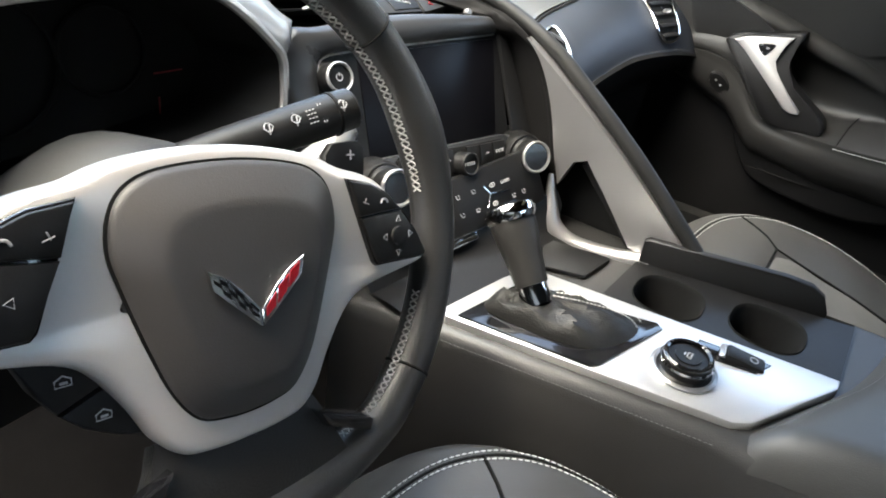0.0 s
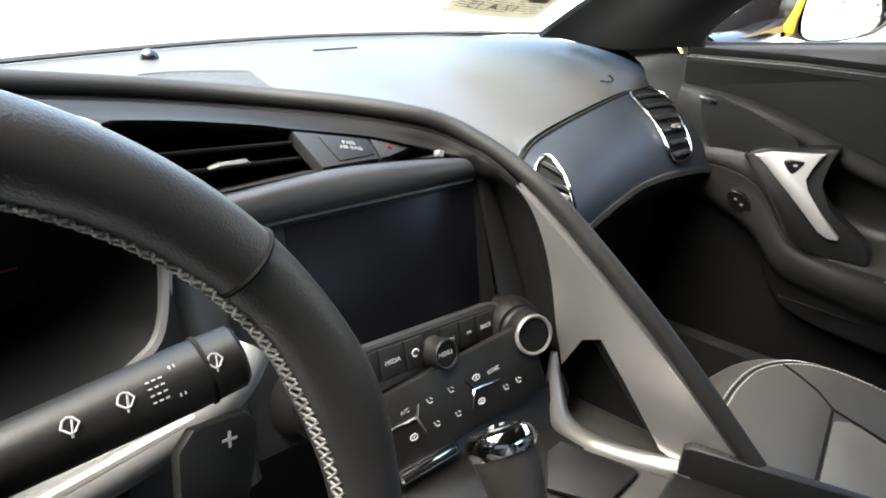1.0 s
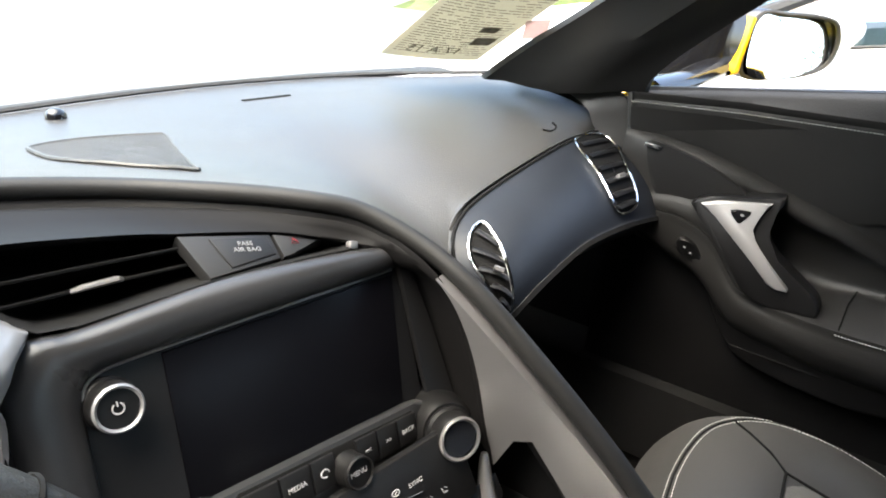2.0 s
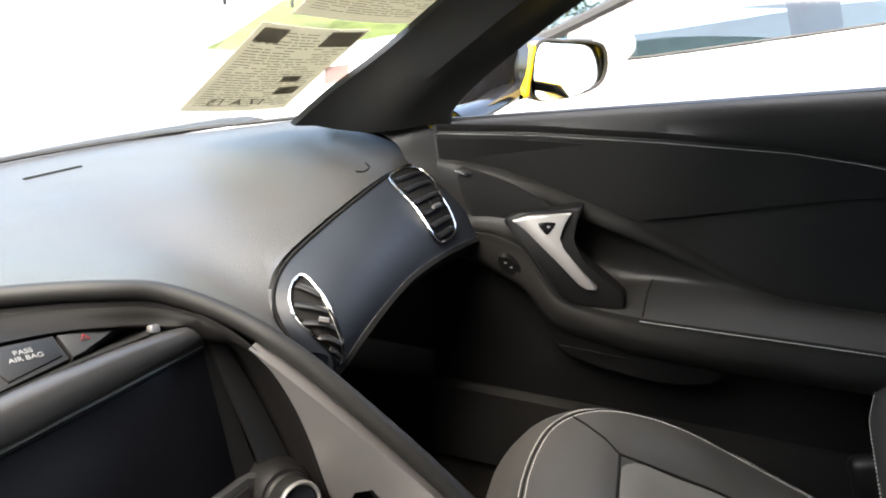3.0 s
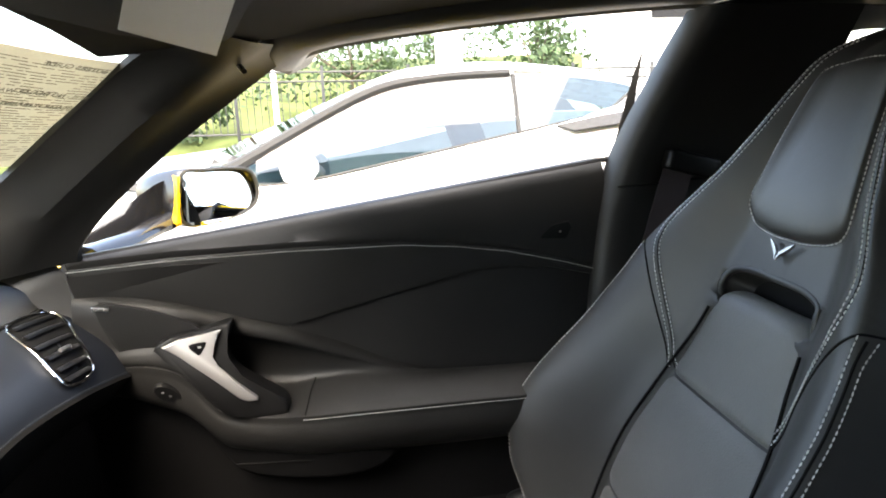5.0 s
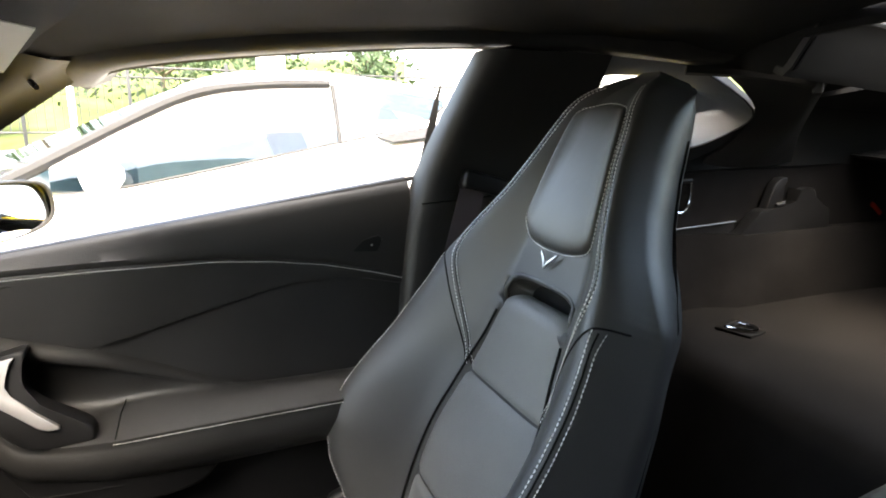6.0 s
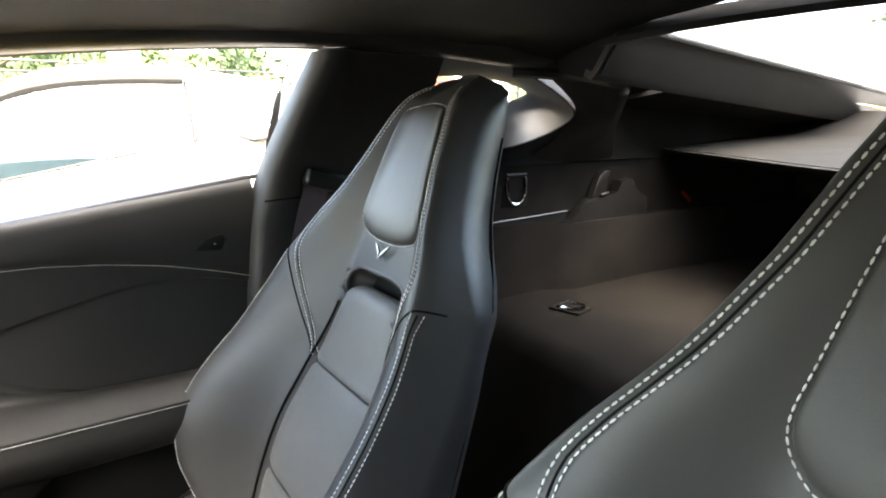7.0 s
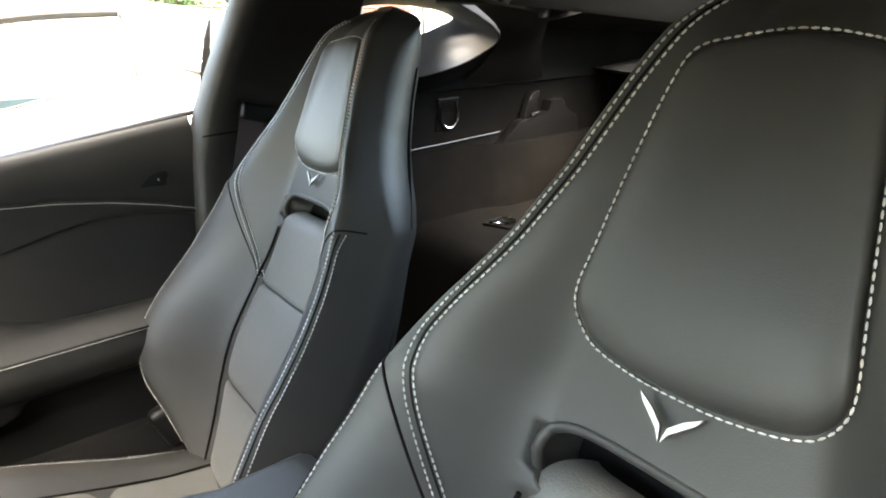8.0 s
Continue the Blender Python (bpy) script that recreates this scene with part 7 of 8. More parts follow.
def sun_visor():
    v = thing("sun_visor", "dark fabric sun visor folded against the roof", "sun visor")
    bm = B()
    loop = spline([(0.10, 0.56, 0), (0.55, 0.52, 0), (0.625, 0.49, 0), (0.63, 0.44, 0), (0.60, 0.410, 0), (0.42, 0.355, 0), (0.08, 0.28, 0)], 5, closed=True)
    sheet(bm, [[V((p.x, p.y, 1.166 + 0.02 * (0.6 - p.x) + h)) for p in ([q * s + V((0.4, 0.46, 0)) * (1 - s) for q in loop])] for s, h in ((0.3, 0.012), (0.98, 0.012), (1.0, 0.006), (0.98, 0.0), (0.3, -0.002))], close=True)
    bm.faces.new([bm.verts.new(V((p.x * 0.3 + 0.28, p.y * 0.3 + 0.322, 1.168))) for p in loop])
    part("panel", bm, LINING, v)
    bm = B()
    prism(bm, [(0.347, 0.457), (0.55, 0.416), (0.182, 0.315), (0.104, 0.358)], (0, 0, 1.1605), (1, 0, -0.03), (0, 1, 0), 0.001)
    lab = part("warning_label", bm, material("pale_label", (0.42, 0.42, 0.37), 0.7, vary=0.08), v, "pale airbag warning label")
    bm = B()
    tube(bm, spline([(0.625, 0.425, 1.162), (0.64, 0.415, 1.150), (0.645, 0.405, 1.135), (0.64, 0.40, 1.130)], 4), 0.004, 8)
    part("clip", bm, PLASTIC, v)
    bm = B()
    tube(bm, [V((0.60, 0.43, 1.165)), V((0.66, 0.40, 1.160)), V((0.70, 0.37, 1.158))], [0.010, 0.012, 0.006], 10)
    part("pivot", bm, PLASTIC, v)
    return v


sun_visor()


def side_mirror():
    m = thing("side_mirror", "yellow and black door mirror outside the passenger window", "mirror")
    fr = axes((1.04, 0.548, 0.912), (0.62, -0.78, 0.0), (0.0, 0.0, 1.0))
    shape = spline([(-0.082, -0.042, 0), (-0.02, -0.052, 0), (0.055, -0.038, 0), (0.084, -0.012, 0), (0.082, 0.030, 0), (0.058, 0.052, 0), (-0.02, 0.056, 0), (-0.074, 0.050, 0)], 5, closed=True)
    bm = B()
    rings = []
    for s, h, dx in ((1.0, 0.004, 0), (1.06, -0.006, 0), (1.05, -0.03, -0.01), (0.95, -0.07, -0.03), (0.75, -0.11, -0.06), (0.45, -0.135, -0.08), (0.1, -0.142, -0.085)):
        rings.append([fr @ V((p.x * s + dx, p.y * s, h)) for p in shape])
    sheet(bm, rings, close=True)
    part("housing", bm, GLOSS, m, "gloss black mirror shell")
    bm = B()
    bm.faces.new([bm.verts.new(fr @ V((p.x * 0.97, p.y * 0.97, 0.003 - 0.12 * p.x - 0.16 * p.y))) for p in shape])
    part("glass", bm, MIRRORGLASS, m, "bright mirror glass")
    bm = B()
    tube(bm, [fr @ V((p.x, p.y, 0.003)) for p in shape], 0.004, 6, closed=True)
    part("rim", bm, BLACKTRIM, m)
    bm = B()
    prism(bm, [(-0.096, -0.044), (-0.086, -0.044), (-0.078, 0.048), (-0.084, 0.050)], fr @ V((0, 0, 0.007)), fr.to_3x3() @ V((1, 0, 0)), fr.to_3x3() @ V((0, 1, 0)), 0.03, 0.003)
    part("cheek_edge", bm, YELLOW, m, "yellow painted edge beside the glass")
    e = [fr @ V((-0.084, -0.046, 0.0)), fr @ V((-0.086, 0.0, 0.0)), fr @ V((-0.076, 0.052, 0.0))]
    f = [V((1.00, 0.655, 0.846)), V((1.01, 0.640, 0.905)), V((1.02, 0.622, 0.962))]
    g = [V((0.95, 0.74, 0.838)), V((0.97, 0.71, 0.885)), V((1.0, 0.66, 0.945))]
    h = [V((0.92, 0.82, 0.826)), V((0.935, 0.80, 0.842)), V((0.98, 0.72, 0.905))]
    bm = B()
    e2 = [p.lerp(q, 0.30) for p, q in zip(e, f)]
    sheet(bm, [e, e2], 0.006)
    part("inner_cheek", bm, YELLOW, m, "yellow painted inner cheek")
    bm = B()
    sheet(bm, [e2, f, g, h], 0.006)
    part("inner_shell", bm, GLOSS, m, "gloss black inner shell mirroring the sky")
    bm = B()
    tube(bm, [fr @ V((-0.09, -0.04, -0.05)), V((0.90, 0.68, 0.855)), V((0.80, 0.72, 0.845))], [0.03, 0.026, 0.035], 12, flat=0.6)
    part("arm", bm, GLOSS, m, "gloss black mirror foot")
    return m


side_mirror()


# ---- cargo space behind the seats ----
def cargo_floor():
    bm = B()
    rows = []
    for y, z in ((-0.40, 0.21), (-0.46, 0.35), (-0.575, 0.625), (-0.592, 0.655), (-0.62, 0.670), (-0.9, 0.672), (-1.4, 0.674), (-1.75, 0.676), (-1.95, 0.69)):
        rows.append([V((x, y + 0.10 * (x - 0.3) * (1 if z > 0.5 else 0) * -0.6 * (1 if y > -0.65 else 0), z)) for x in (-0.70, -0.5, -0.25, 0, 0.25, 0.5, 0.70)])
    sheet(bm, rows, -0.02)
    return solid("cargo_floor", bm, CARPET, "dark brown-black carpeted luggage floor behind the seats", "cargo floor", kind="structure")


cargo_floor()


def cargo_side(side):
    s = thing("cargo_side_panel", "black carpeted side panel of the luggage space", "side panel", kind="structure")
    k = side
    bm = B()
    rows = []
    for y in (-0.48, -0.65, -0.82, -0.86, -0.9, -1.1, -1.17, -1.3, -1.6, -1.95):
        x = 0.672 - max(0, -1.2 - y) * 0.12
        step = 0.036 * max(0.0, min(1.0, (-0.82 - y) / 0.08))
        rows.append([V((k * (x - 0.012 - step), y, 0.66)), V((k * (x - 0.006 - step), y, 0.79)), V((k * (x - 0.004 - step), y, 0.812)), V((k * (x + 0.012), y, 0.806)), V((k * (x + 0.012), y, 0.85)), V((k * (x + 0.006), y, 0.96)), V((k * (x - 0.005), y, 0.985))])
    sheet(bm, rows, 0.02)
    part("panel", bm, CARPET, s)
    # ledge line
    bm = B()
    tube(bm, [V((k * 0.664, -0.50, 0.786)), V((k * 0.664, -0.66, 0.795)), V((k * 0.662, -0.905, 0.812))], 0.0035, 6)
    part("ledge", bm, PLASTIC, s, "shiny ledge edge")
    # upper belt below the quarter window, the recess's shade put into its near-black colour
    bm = B()
    rows = []
    for y, zt in ((-0.48, 0.995), (-0.62, 1.005), (-0.78, 1.04), (-0.88, 1.10), (-1.0, 1.13), (-1.2, 1.13), (-1.95, 1.05)):
        rows.append([V((k * 0.672, y, 0.975)), V((k * 0.655, y, 0.985)), V((k * 0.645, y, zt - 0.005)), V((k * 0.70, y, zt + 0.01))])
    sheet(bm, rows, 0.012)
    part("upper_belt", bm, DARK, s)
    bm = B()
    sheet(bm, [[V((k * 0.6555, y, z0)) for y, z0 in ((-0.50, 0.795), (-0.66, 0.802), (-0.905, 0.811))], [V((k * 0.6555, y, z0)) for y, z0 in ((-0.50, 0.842), (-0.66, 0.848), (-0.905, 0.858))]], 0.004)
    part("recess", bm, PLASTIC, s, "smooth dark ledge strip")
    for a, b in ((0.795, 0.811), (0.842, 0.858)):
        bm = B()
        tube(bm, [V((k * 0.654, -0.50, a)), V((k * 0.654, -0.66, a + 0.007)), V((k * 0.652, -0.905, b))], 0.0018, 5)
        part("ledge", bm, SURROUND, s)
    return s


cargo_side(1)
cargo_side(-1)


def d_ring(at, m, label):
    r = thing("tie_down_ring", label, "tie-down", "tie-down rings")
    bm = B()
    rbox(bm, (0.058, 0.075, 0.006), m, 0.002)
    part("base_plate", bm, DARK, r, "dark recessed plate")
    bm = B()
    pts = [m @ V((0.020 * math.cos(a), -0.006 + 0.026 * math.sin(a), 0.008)) for a in [math.pi + i * math.pi / 10 for i in range(11)]]
    pts = [m @ V((-0.020, 0.014, 0.006))] + pts + [m @ V((0.020, 0.014, 0.006))]
    tube(bm, pts, 0.0035, 8)
    part("ring", bm, CHROME, r, "chrome ring")
    bm = B()
    tube(bm, [m @ V((-0.022, 0.018, 0.005)), m @ V((0.022, 0.018, 0.005))], 0.005, 8)
    part("bar", bm, PLASTIC, r)
    return r


d_ring(None, axes((0.664, -0.742, 0.930), (0, -1, 0), (0, 0, 1)) @ Matrix.Diagonal((1.35, 1.35, 1.35, 1)), "chrome tie-down ring on the luggage side wall")
d_ring(None, axes((0.492, -0.768, 0.6745), (0.25, -0.97, 0), (0.97, 0.25, 0)), "chrome tie-down ring sunk in the luggage floor")


def net_bracket():
    n = thing("cargo_shade_bracket", "black moulded bracket for the luggage cover", "bracket")
    bm = B()
    prism(bm, [(0.0, 0.0), (0.025, 0.008), (0.060, 0.045), (0.078, 0.052), (0.165, 0.060), (0.178, 0.066), (0.182, 0.094), (0.205, 0.091), (0.229, 0.095), (0.236, 0.070), (0.287, 0.045), (0.292, 0.030), (0.292, -0.03), (0.0, -0.02)][::-1], (0.622, -0.878, 0.832), (0, -1, 0), (0, 0, 1), 0.03, 0.004)
    part("base", bm, PLASTIC, n)
    bm = B()
    prism(bm, [(0.090, 0.050), (0.100, 0.078), (0.112, 0.108), (0.128, 0.120), (0.150, 0.121), (0.150, 0.112), (0.138, 0.106), (0.143, 0.058)][::-1], (0.630, -0.878, 0.832), (0, -1, 0), (0, 0, 1), 0.02, 0.003)
    part("catch", bm, PLASTIC, n)
    bm = B()
    tube(bm, [V((0.620, -0.985, 0.894)), V((0.620, -1.012, 0.899))], 0.004, 6)
    part("spring", bm, PILLAR, n)
    return n


net_bracket()


def quarter_window(side):
    q = thing("window_2" if side > 0 else "window_3", "small teardrop quarter window behind the seat", "window", kind="structure")
    k = side
    hole = spline([(0.665, -0.48, 1.11), (0.640, -0.49, 1.150), (0.612, -0.54, 1.166), (0.602, -0.66, 1.160), (0.598, -0.738, 1.139), (0.602, -0.705, 1.121), (0.610, -0.62, 1.097), (0.655, -0.49, 1.083)], 4, closed=True)
    outer = spline([(0.69, -0.47, 1.08), (0.64, -0.47, 1.19), (0.595, -0.55, 1.195), (0.575, -0.68, 1.178), (0.560, -0.818, 1.102), (0.568, -0.768, 1.056), (0.595, -0.64, 1.018), (0.69, -0.47, 1.0)], 4, closed=True)
    bm = B()
    rows = []
    for s in (0, 0.33, 0.66, 1.0):
        rows.append([V((k * (p.lerp(r, s).x + 0.030 * (1 - s) ** 2), p.lerp(r, s).y, p.lerp(r, s).z)) for p, r in zip(hole, outer)])
    sheet(bm, rows, close=True)
    part("surround", bm, SURROUND, q, "smooth dark scooped surround")
    bm = B()
    tube(bm, [V((k * p.x, p.y, p.z)) for p in outer], 0.002, 5, closed=True)
    part("edge", bm, PLASTIC, q)
    bm = B()
    bm.faces.new([bm.verts.new(V((k * (p.x + 0.031), p.y, p.z))) for p in hole])
    g = part("pane", bm, PANE, q)
    g.visible_shadow = False
    # trim between the surround and roof, and behind
    bm = B()
    far = [V((k * (p.x + 0.05), -0.62 + (p.y + 0.62) * 1.35, 1.10 + (p.z - 1.10) * 1.5)) for p in outer]
    sheet(bm, [[V((k * p.x, p.y, p.z)) for p in outer], far], close=True)
    part("outer_trim", bm, DARK, q)
    return q


quarter_window(1)
quarter_window(-1)


def roof_hoop():
    """Padded pillar end where the roof's rear hoop meets the luggage side."""
    h = thing("roof_hoop", "black ribbed roof hoop trim above the luggage space", "roof trim", kind="structure")
    for s in (1, -1):
        for i, dz in enumerate((0.026, 0.010, -0.006)):
            bm = B()
            tube(bm, spline([(s * 0.58, -0.66, 1.185 + dz), (s * 0.52, -0.74, 1.178 + dz), (s * 0.47, -0.80, 1.165 + dz), (s * 0.448, -0.835, 1.155 + dz)], 5), 0.014, 8)
            part("rib", bm, PILLAR, h)
        bm = B()
        rows = [[(0.545, -0.715, 1.180), (0.52, -0.755, 1.170), (0.48, -0.80, 1.155), (0.452, -0.836, 1.145), (0.446, -0.86, 1.150)],
                [(0.562, -0.825, 1.108), (0.545, -0.845, 1.106), (0.520, -0.862, 1.104), (0.498, -0.880, 1.104), (0.490, -0.895, 1.118)],
                [(0.590, -0.800, 1.045), (0.585, -0.835, 1.042), (0.572, -0.870, 1.045), (0.558, -0.91, 1.050), (0.556, -0.945, 1.058)],
                [(0.655, -0.78, 0.990), (0.650, -0.84, 0.985), (0.645, -0.90, 0.985), (0.645, -0.97, 0.985), (0.650, -1.05, 0.990)]]
        cols = [spline([(s * x, y, z) for x, y, z in c], 4) for c in zip(*rows)]
        sheet(bm, [spline(list(r), 3) for r in zip(*cols)], 0.006)
        part("pillar_panel", bm, PILLAR, h, "smooth black pillar panel", 80)
        bm = B()
        rbox(bm, (0.030, 0.018, 0.082), pose(s * 0.450, -0.848, 1.168, 0, 0, s * -50), 0.006, 3)
        part("end_cap", bm, PILLAR, h)
    return h


roof_hoop()


def hatch():
    """Hatch frame with its big sloping pane, and the rear cross shelf."""
    h = thing("rear_hatch", "black-lined rear hatch frame with sloping glass", "hatch", kind="structure")
    top = spline([(-0.36, -0.727, 1.243), (-0.2, -0.735, 1.254), (0, -0.74, 1.258), (0.2, -0.735, 1.254), (0.36, -0.727, 1.243)], 5)
    bot = spline([(-0.423, -1.872, 1.157), (-0.25, -1.92, 1.165), (0, -1.94, 1.168), (0.25, -1.92, 1.165), (0.423, -1.872, 1.157)], 5)
    bm = B()
    sheet(bm, [[a.lerp(b, t) for a, b in zip(top, bot)] for t in (0, 0.25, 0.5, 0.75, 1)])
    g = part("pane", bm, PANE, h)
    g.visible_shadow = False
    for s in (1, -1):
        bm = B()
        a, b = V((s * 0.356, -0.720, 1.2435)), V((s * 0.427, -1.872, 1.157))
        rows = []
        for t in (0, 0.25, 0.5, 0.75, 1.0, 1.3):
            p = a.lerp(b, t)
            rows.append([p + V((-s * 0.005, 0, 0.004)), p + V((s * 0.006, 0, -0.010)), p + V((s * 0.05, 0, -0.075)), p + V((s * 0.065, 0, -0.088)), p + V((s * 0.085, 0, -0.080))])
        sheet(bm, rows, 0.012)
        part("side_frame", bm, DOORSKIN, h)
        # frame back, liner and corner fill: luggage-space shade put into a near-black colour
        bm = B()
        sheet(bm, [[r[4], r[4] + V((s * 0.20, 0, -0.03)), r[4] + V((s * 0.385, 0, -0.08))] for r in rows[1:]], 0.01)
        part("frame_back", bm, DARK, h)
        bm = B()
        sheet(bm, [[V((s * 0.52, y, 1.172 - (-0.74 - y) * 0.075)), V((s * 0.64, y, 1.150 - (-0.74 - y) * 0.075)), V((s * 0.84, y, 1.072 - (-0.74 - y) * 0.065))] for y in (-0.90, -1.3, -1.7, -2.1)], 0.004)
        part("quarter_liner", bm, DARK, h)
        bm = B()
        sheet(bm, [[V((s * x, -0.715, z)) for x, z in ((0.30, 1.266), (0.36, 1.258), (0.42, 1.250), (0.48, 1.238), (0.52, 1.225), (0.56, 1.205))], [V((s * x, -0.728, z)) for x, z in ((0.335, 1.246), (0.362, 1.230), (0.405, 1.165), (0.45, 1.160), (0.50, 1.170), (0.55, 1.180))]], 0.006)
        part("corner_fill", bm, DARK, h)
        bm = B()
        tube(bm, [r[0] for r in rows], 0.006, 6)
        part("seal", bm, BLACKTRIM, h)
    bm = B()
    sheet(bm, [[p + V((0, 0.0, 0.006)) for p in top], [p + V((0, 0.02, -0.02)) for p in top], [p + V((0, 0.06, -0.025)) for p in top]], 0.01)
    part("header", bm, LINING, h)
    bm = B()
    rows = []
    for x in (-0.70, -0.5, -0.3, -0.15, 0, 0.15, 0.3, 0.5, 0.70):
        e = -0.925 - 0.52 * math.sqrt(x * x + 0.0016) + 0.02
        rows.append([V((x, -1.86, 0.66)), V((x, -1.84, 0.90)), V((x, e - 0.10, 0.985)), V((x, e - 0.015, 0.990)), V((x, e, 0.999)), V((x, e - 0.10, 1.006)), V((x, -1.75, 1.03)), V((x, -1.93, 1.10)), V((x, -1.97, 0.66))])
    sheet(bm, rows, 0.012)
    part("rear_shelf", bm, LINING, h, "black rear cross shelf")
    return h


hatch()


def cargo_light():
    out = []
    for at, m in (((0.653, -1.60, 1.043), pose(0.653, -1.60, 1.043, 0, 20, 0)), ((0.640, -1.36, 0.862), pose(0.640, -1.36, 0.862, 35, 0, 0))):
        bm = B()
        rbox(bm, (0.006, 0.050, 0.012), m, 0.003)
        out.append(solid("reflector", bm, material("red_lens", (0.35, 0.03, 0.015), 0.2, vary=0.1), "small red plastic lens in the luggage space", "reflector", "luggage lenses"))
    return out


cargo_light()


def seat_belt():
    b = thing("seat_belt", "dark purple-black seat belt beside the passenger seat", "seat belt")
    bm = B()
    pts = spline([(0.672, -0.265, 0.965), (0.668, -0.235, 0.86), (0.664, -0.200, 0.72), (0.655, -0.165, 0.55), (0.65, -0.14, 0.36)], 6)
    sheet(bm, [[p + V((0.004, 0.024, 0)) for p in pts], [p + V((-0.004, -0.024, 0)) for p in pts]], 0.0018)
    part("webbing", bm, material("belt_webbing", (0.030, 0.022, 0.026), 0.8, vary=0.2, bump=0.8, grain=1300), b)
    bm = B()
    rbox(bm, (0.03, 0.09, 0.035), pose(0.672, -0.285, 0.968, 15, 0, 0), 0.008, 3)
    part("guide", bm, PLASTIC, b, "black belt guide")
    return b


seat_belt()


def sill():
    for s in (1, -1):
        bm = B()
        sheet(bm, [[V((s * 0.66, y, 0.24)), V((s * 0.70, y, 0.36)), V((s * 0.76, y, 0.38)), V((s * 0.90, y, 0.34)), V((s * 0.90, y, 0.15))] for y in (1.0, 0.4, -0.2, -0.5)], 0.01)
        solid("door_sill", bm, PLASTIC, "black sill under the door opening", "door sill", kind="structure")


sill()


# ---- outside: neighbouring car ----
def parked_car():
    """White coupe of the same shape, parked alongside, its driver's side towards the cabin."""
    c = thing("parked_car", "white low sports coupe parked alongside with dark tinted windows", "car", at=(0, 0, 0))
    X0 = 2.45

    # side below the window line
    belt = spline([(0, 2.35, 0.60), (0, 1.9, 0.70), (0, 1.35, 0.76), (0, 0.9, 0.775), (0, 0.49, 0.795), (0, 0.0, 0.880), (0, -0.43, 0.962), (0, -0.95, 1.04), (0, -1.25, 1.05), (0, -1.7, 1.03), (0, -2.05, 0.98)], 4)
    bm = B()
    rows = []
    for p in belt:
        fender = 0.10 * math.exp(-((p.y - 1.35) / 0.45) ** 2) + 0.12 * math.exp(-((p.y + 1.30) / 0.5) ** 2)
        rows.append([V((X0 + 0.06, p.y, p.z + fender * 0.5)), V((X0, p.y, p.z)), V((X0 - 0.06 - fender, p.y, p.z - 0.06)), V((X0 - 0.10 - fender, p.y, p.z - 0.20)), V((X0 - 0.06 - fender * 0.6, p.y, 0.50)), V((X0 - 0.10 - fender, p.y, 0.32)), V((X0 - 0.02, p.y, 0.16))])
    sheet(bm, rows, 0.01)
    body = part("body", bm, WHITE, c)
    # bonnet, windscreen, roof, tail across the car
    bm = B()
    rows = []
    for y, z, h in ((2.40, 0.58, 0.75), (2.0, 0.74, 0.90), (1.6, 0.82, 0.92), (1.2, 0.865, 0.90), (0.95, 0.885, 0.86)):
        rows.append([V((X0 + 0.92 + h * k, y, z - 0.10 * abs(k) ** 3 + 0.06 * math.exp(-((abs(k) - 0.8) / 0.14) ** 2))) for k in [i / 8 - 1 for i in range(17)]])
    sheet(bm, rows, 0.01)
    part("hood", bm, WHITE, c)
    roof = spline([(0, 0.62, 0.985), (0, 0.40, 1.10), (0, 0.22, 1.185), (0, 0.02, 1.245), (0, -0.25, 1.268), (0, -0.50, 1.262), (0, -0.85, 1.22), (0, -1.15, 1.155), (0, -1.6, 1.06)], 4)
    bm = B()
    rows = []
    for i, p in enumerate(roof):
        top = p.z
        inx = X0 + 0.13 + 0.05 * max(0, -p.y - 0.4)
        rows.append([V((inx - 0.018, p.y, top - 0.028)), V((inx, p.y, top - 0.008)), V((inx + 0.12, p.y, top + 0.012)), V((inx + 0.4, p.y, top + 0.035)), V((inx + 0.8, p.y, top + 0.035)), V((inx + 1.2, p.y, top + 0.012)), V((inx + 1.35, p.y, top - 0.03))])
    sheet(bm, rows[8:], 0.01)
    part("roof", bm, WHITE, c)
    bm = B()
    sheet(bm, [[V((X0 + 0.08, 0.78, 0.90)), V((X0 + 0.5, 0.98, 0.91)), V((X0 + 1.3, 0.98, 0.91)), V((X0 + 1.7, 0.78, 0.90))], rows[8][1:2] + rows[8][3:5] + rows[8][5:6]], 0.005)
    part("windscreen", bm, TINT, c)
    # dark A-pillar and roof edge line
    edge = spline([(X0 + 0.02, 0.98, 0.79), (X0 + 0.05, 0.78, 0.885), (X0 + 0.09, 0.50, 1.03), (X0 + 0.11, 0.25, 1.150), (X0 + 0.118, 0.08, 1.200), (X0 + 0.12, -0.15, 1.225), (X0 + 0.12, -0.42, 1.232)], 5)
    bm = B()
    tube(bm, edge, [0.030 - 0.010 * i / len(edge) for i in range(len(edge))], 8)
    part("pillar", bm, BLACKTRIM, c, "dark window pillar and roof edge")
    # door glass
    bm = B()
    up = spline([(X0 + 0.045, 0.72, 0.90), (X0 + 0.075, 0.50, 1.015), (X0 + 0.098, 0.25, 1.135), (X0 + 0.108, 0.05, 1.190), (X0 + 0.112, -0.2, 1.212), (X0 + 0.112, -0.425, 1.215)], 4)
    lo = spline([(X0 + 0.01, 0.72, 0.785), (X0 + 0.004, 0.50, 0.800), (X0 + 0.004, 0.25, 0.842), (X0 + 0.004, 0.0, 0.888), (X0 + 0.004, -0.2, 0.925), (X0 + 0.004, -0.425, 0.968)], 4)
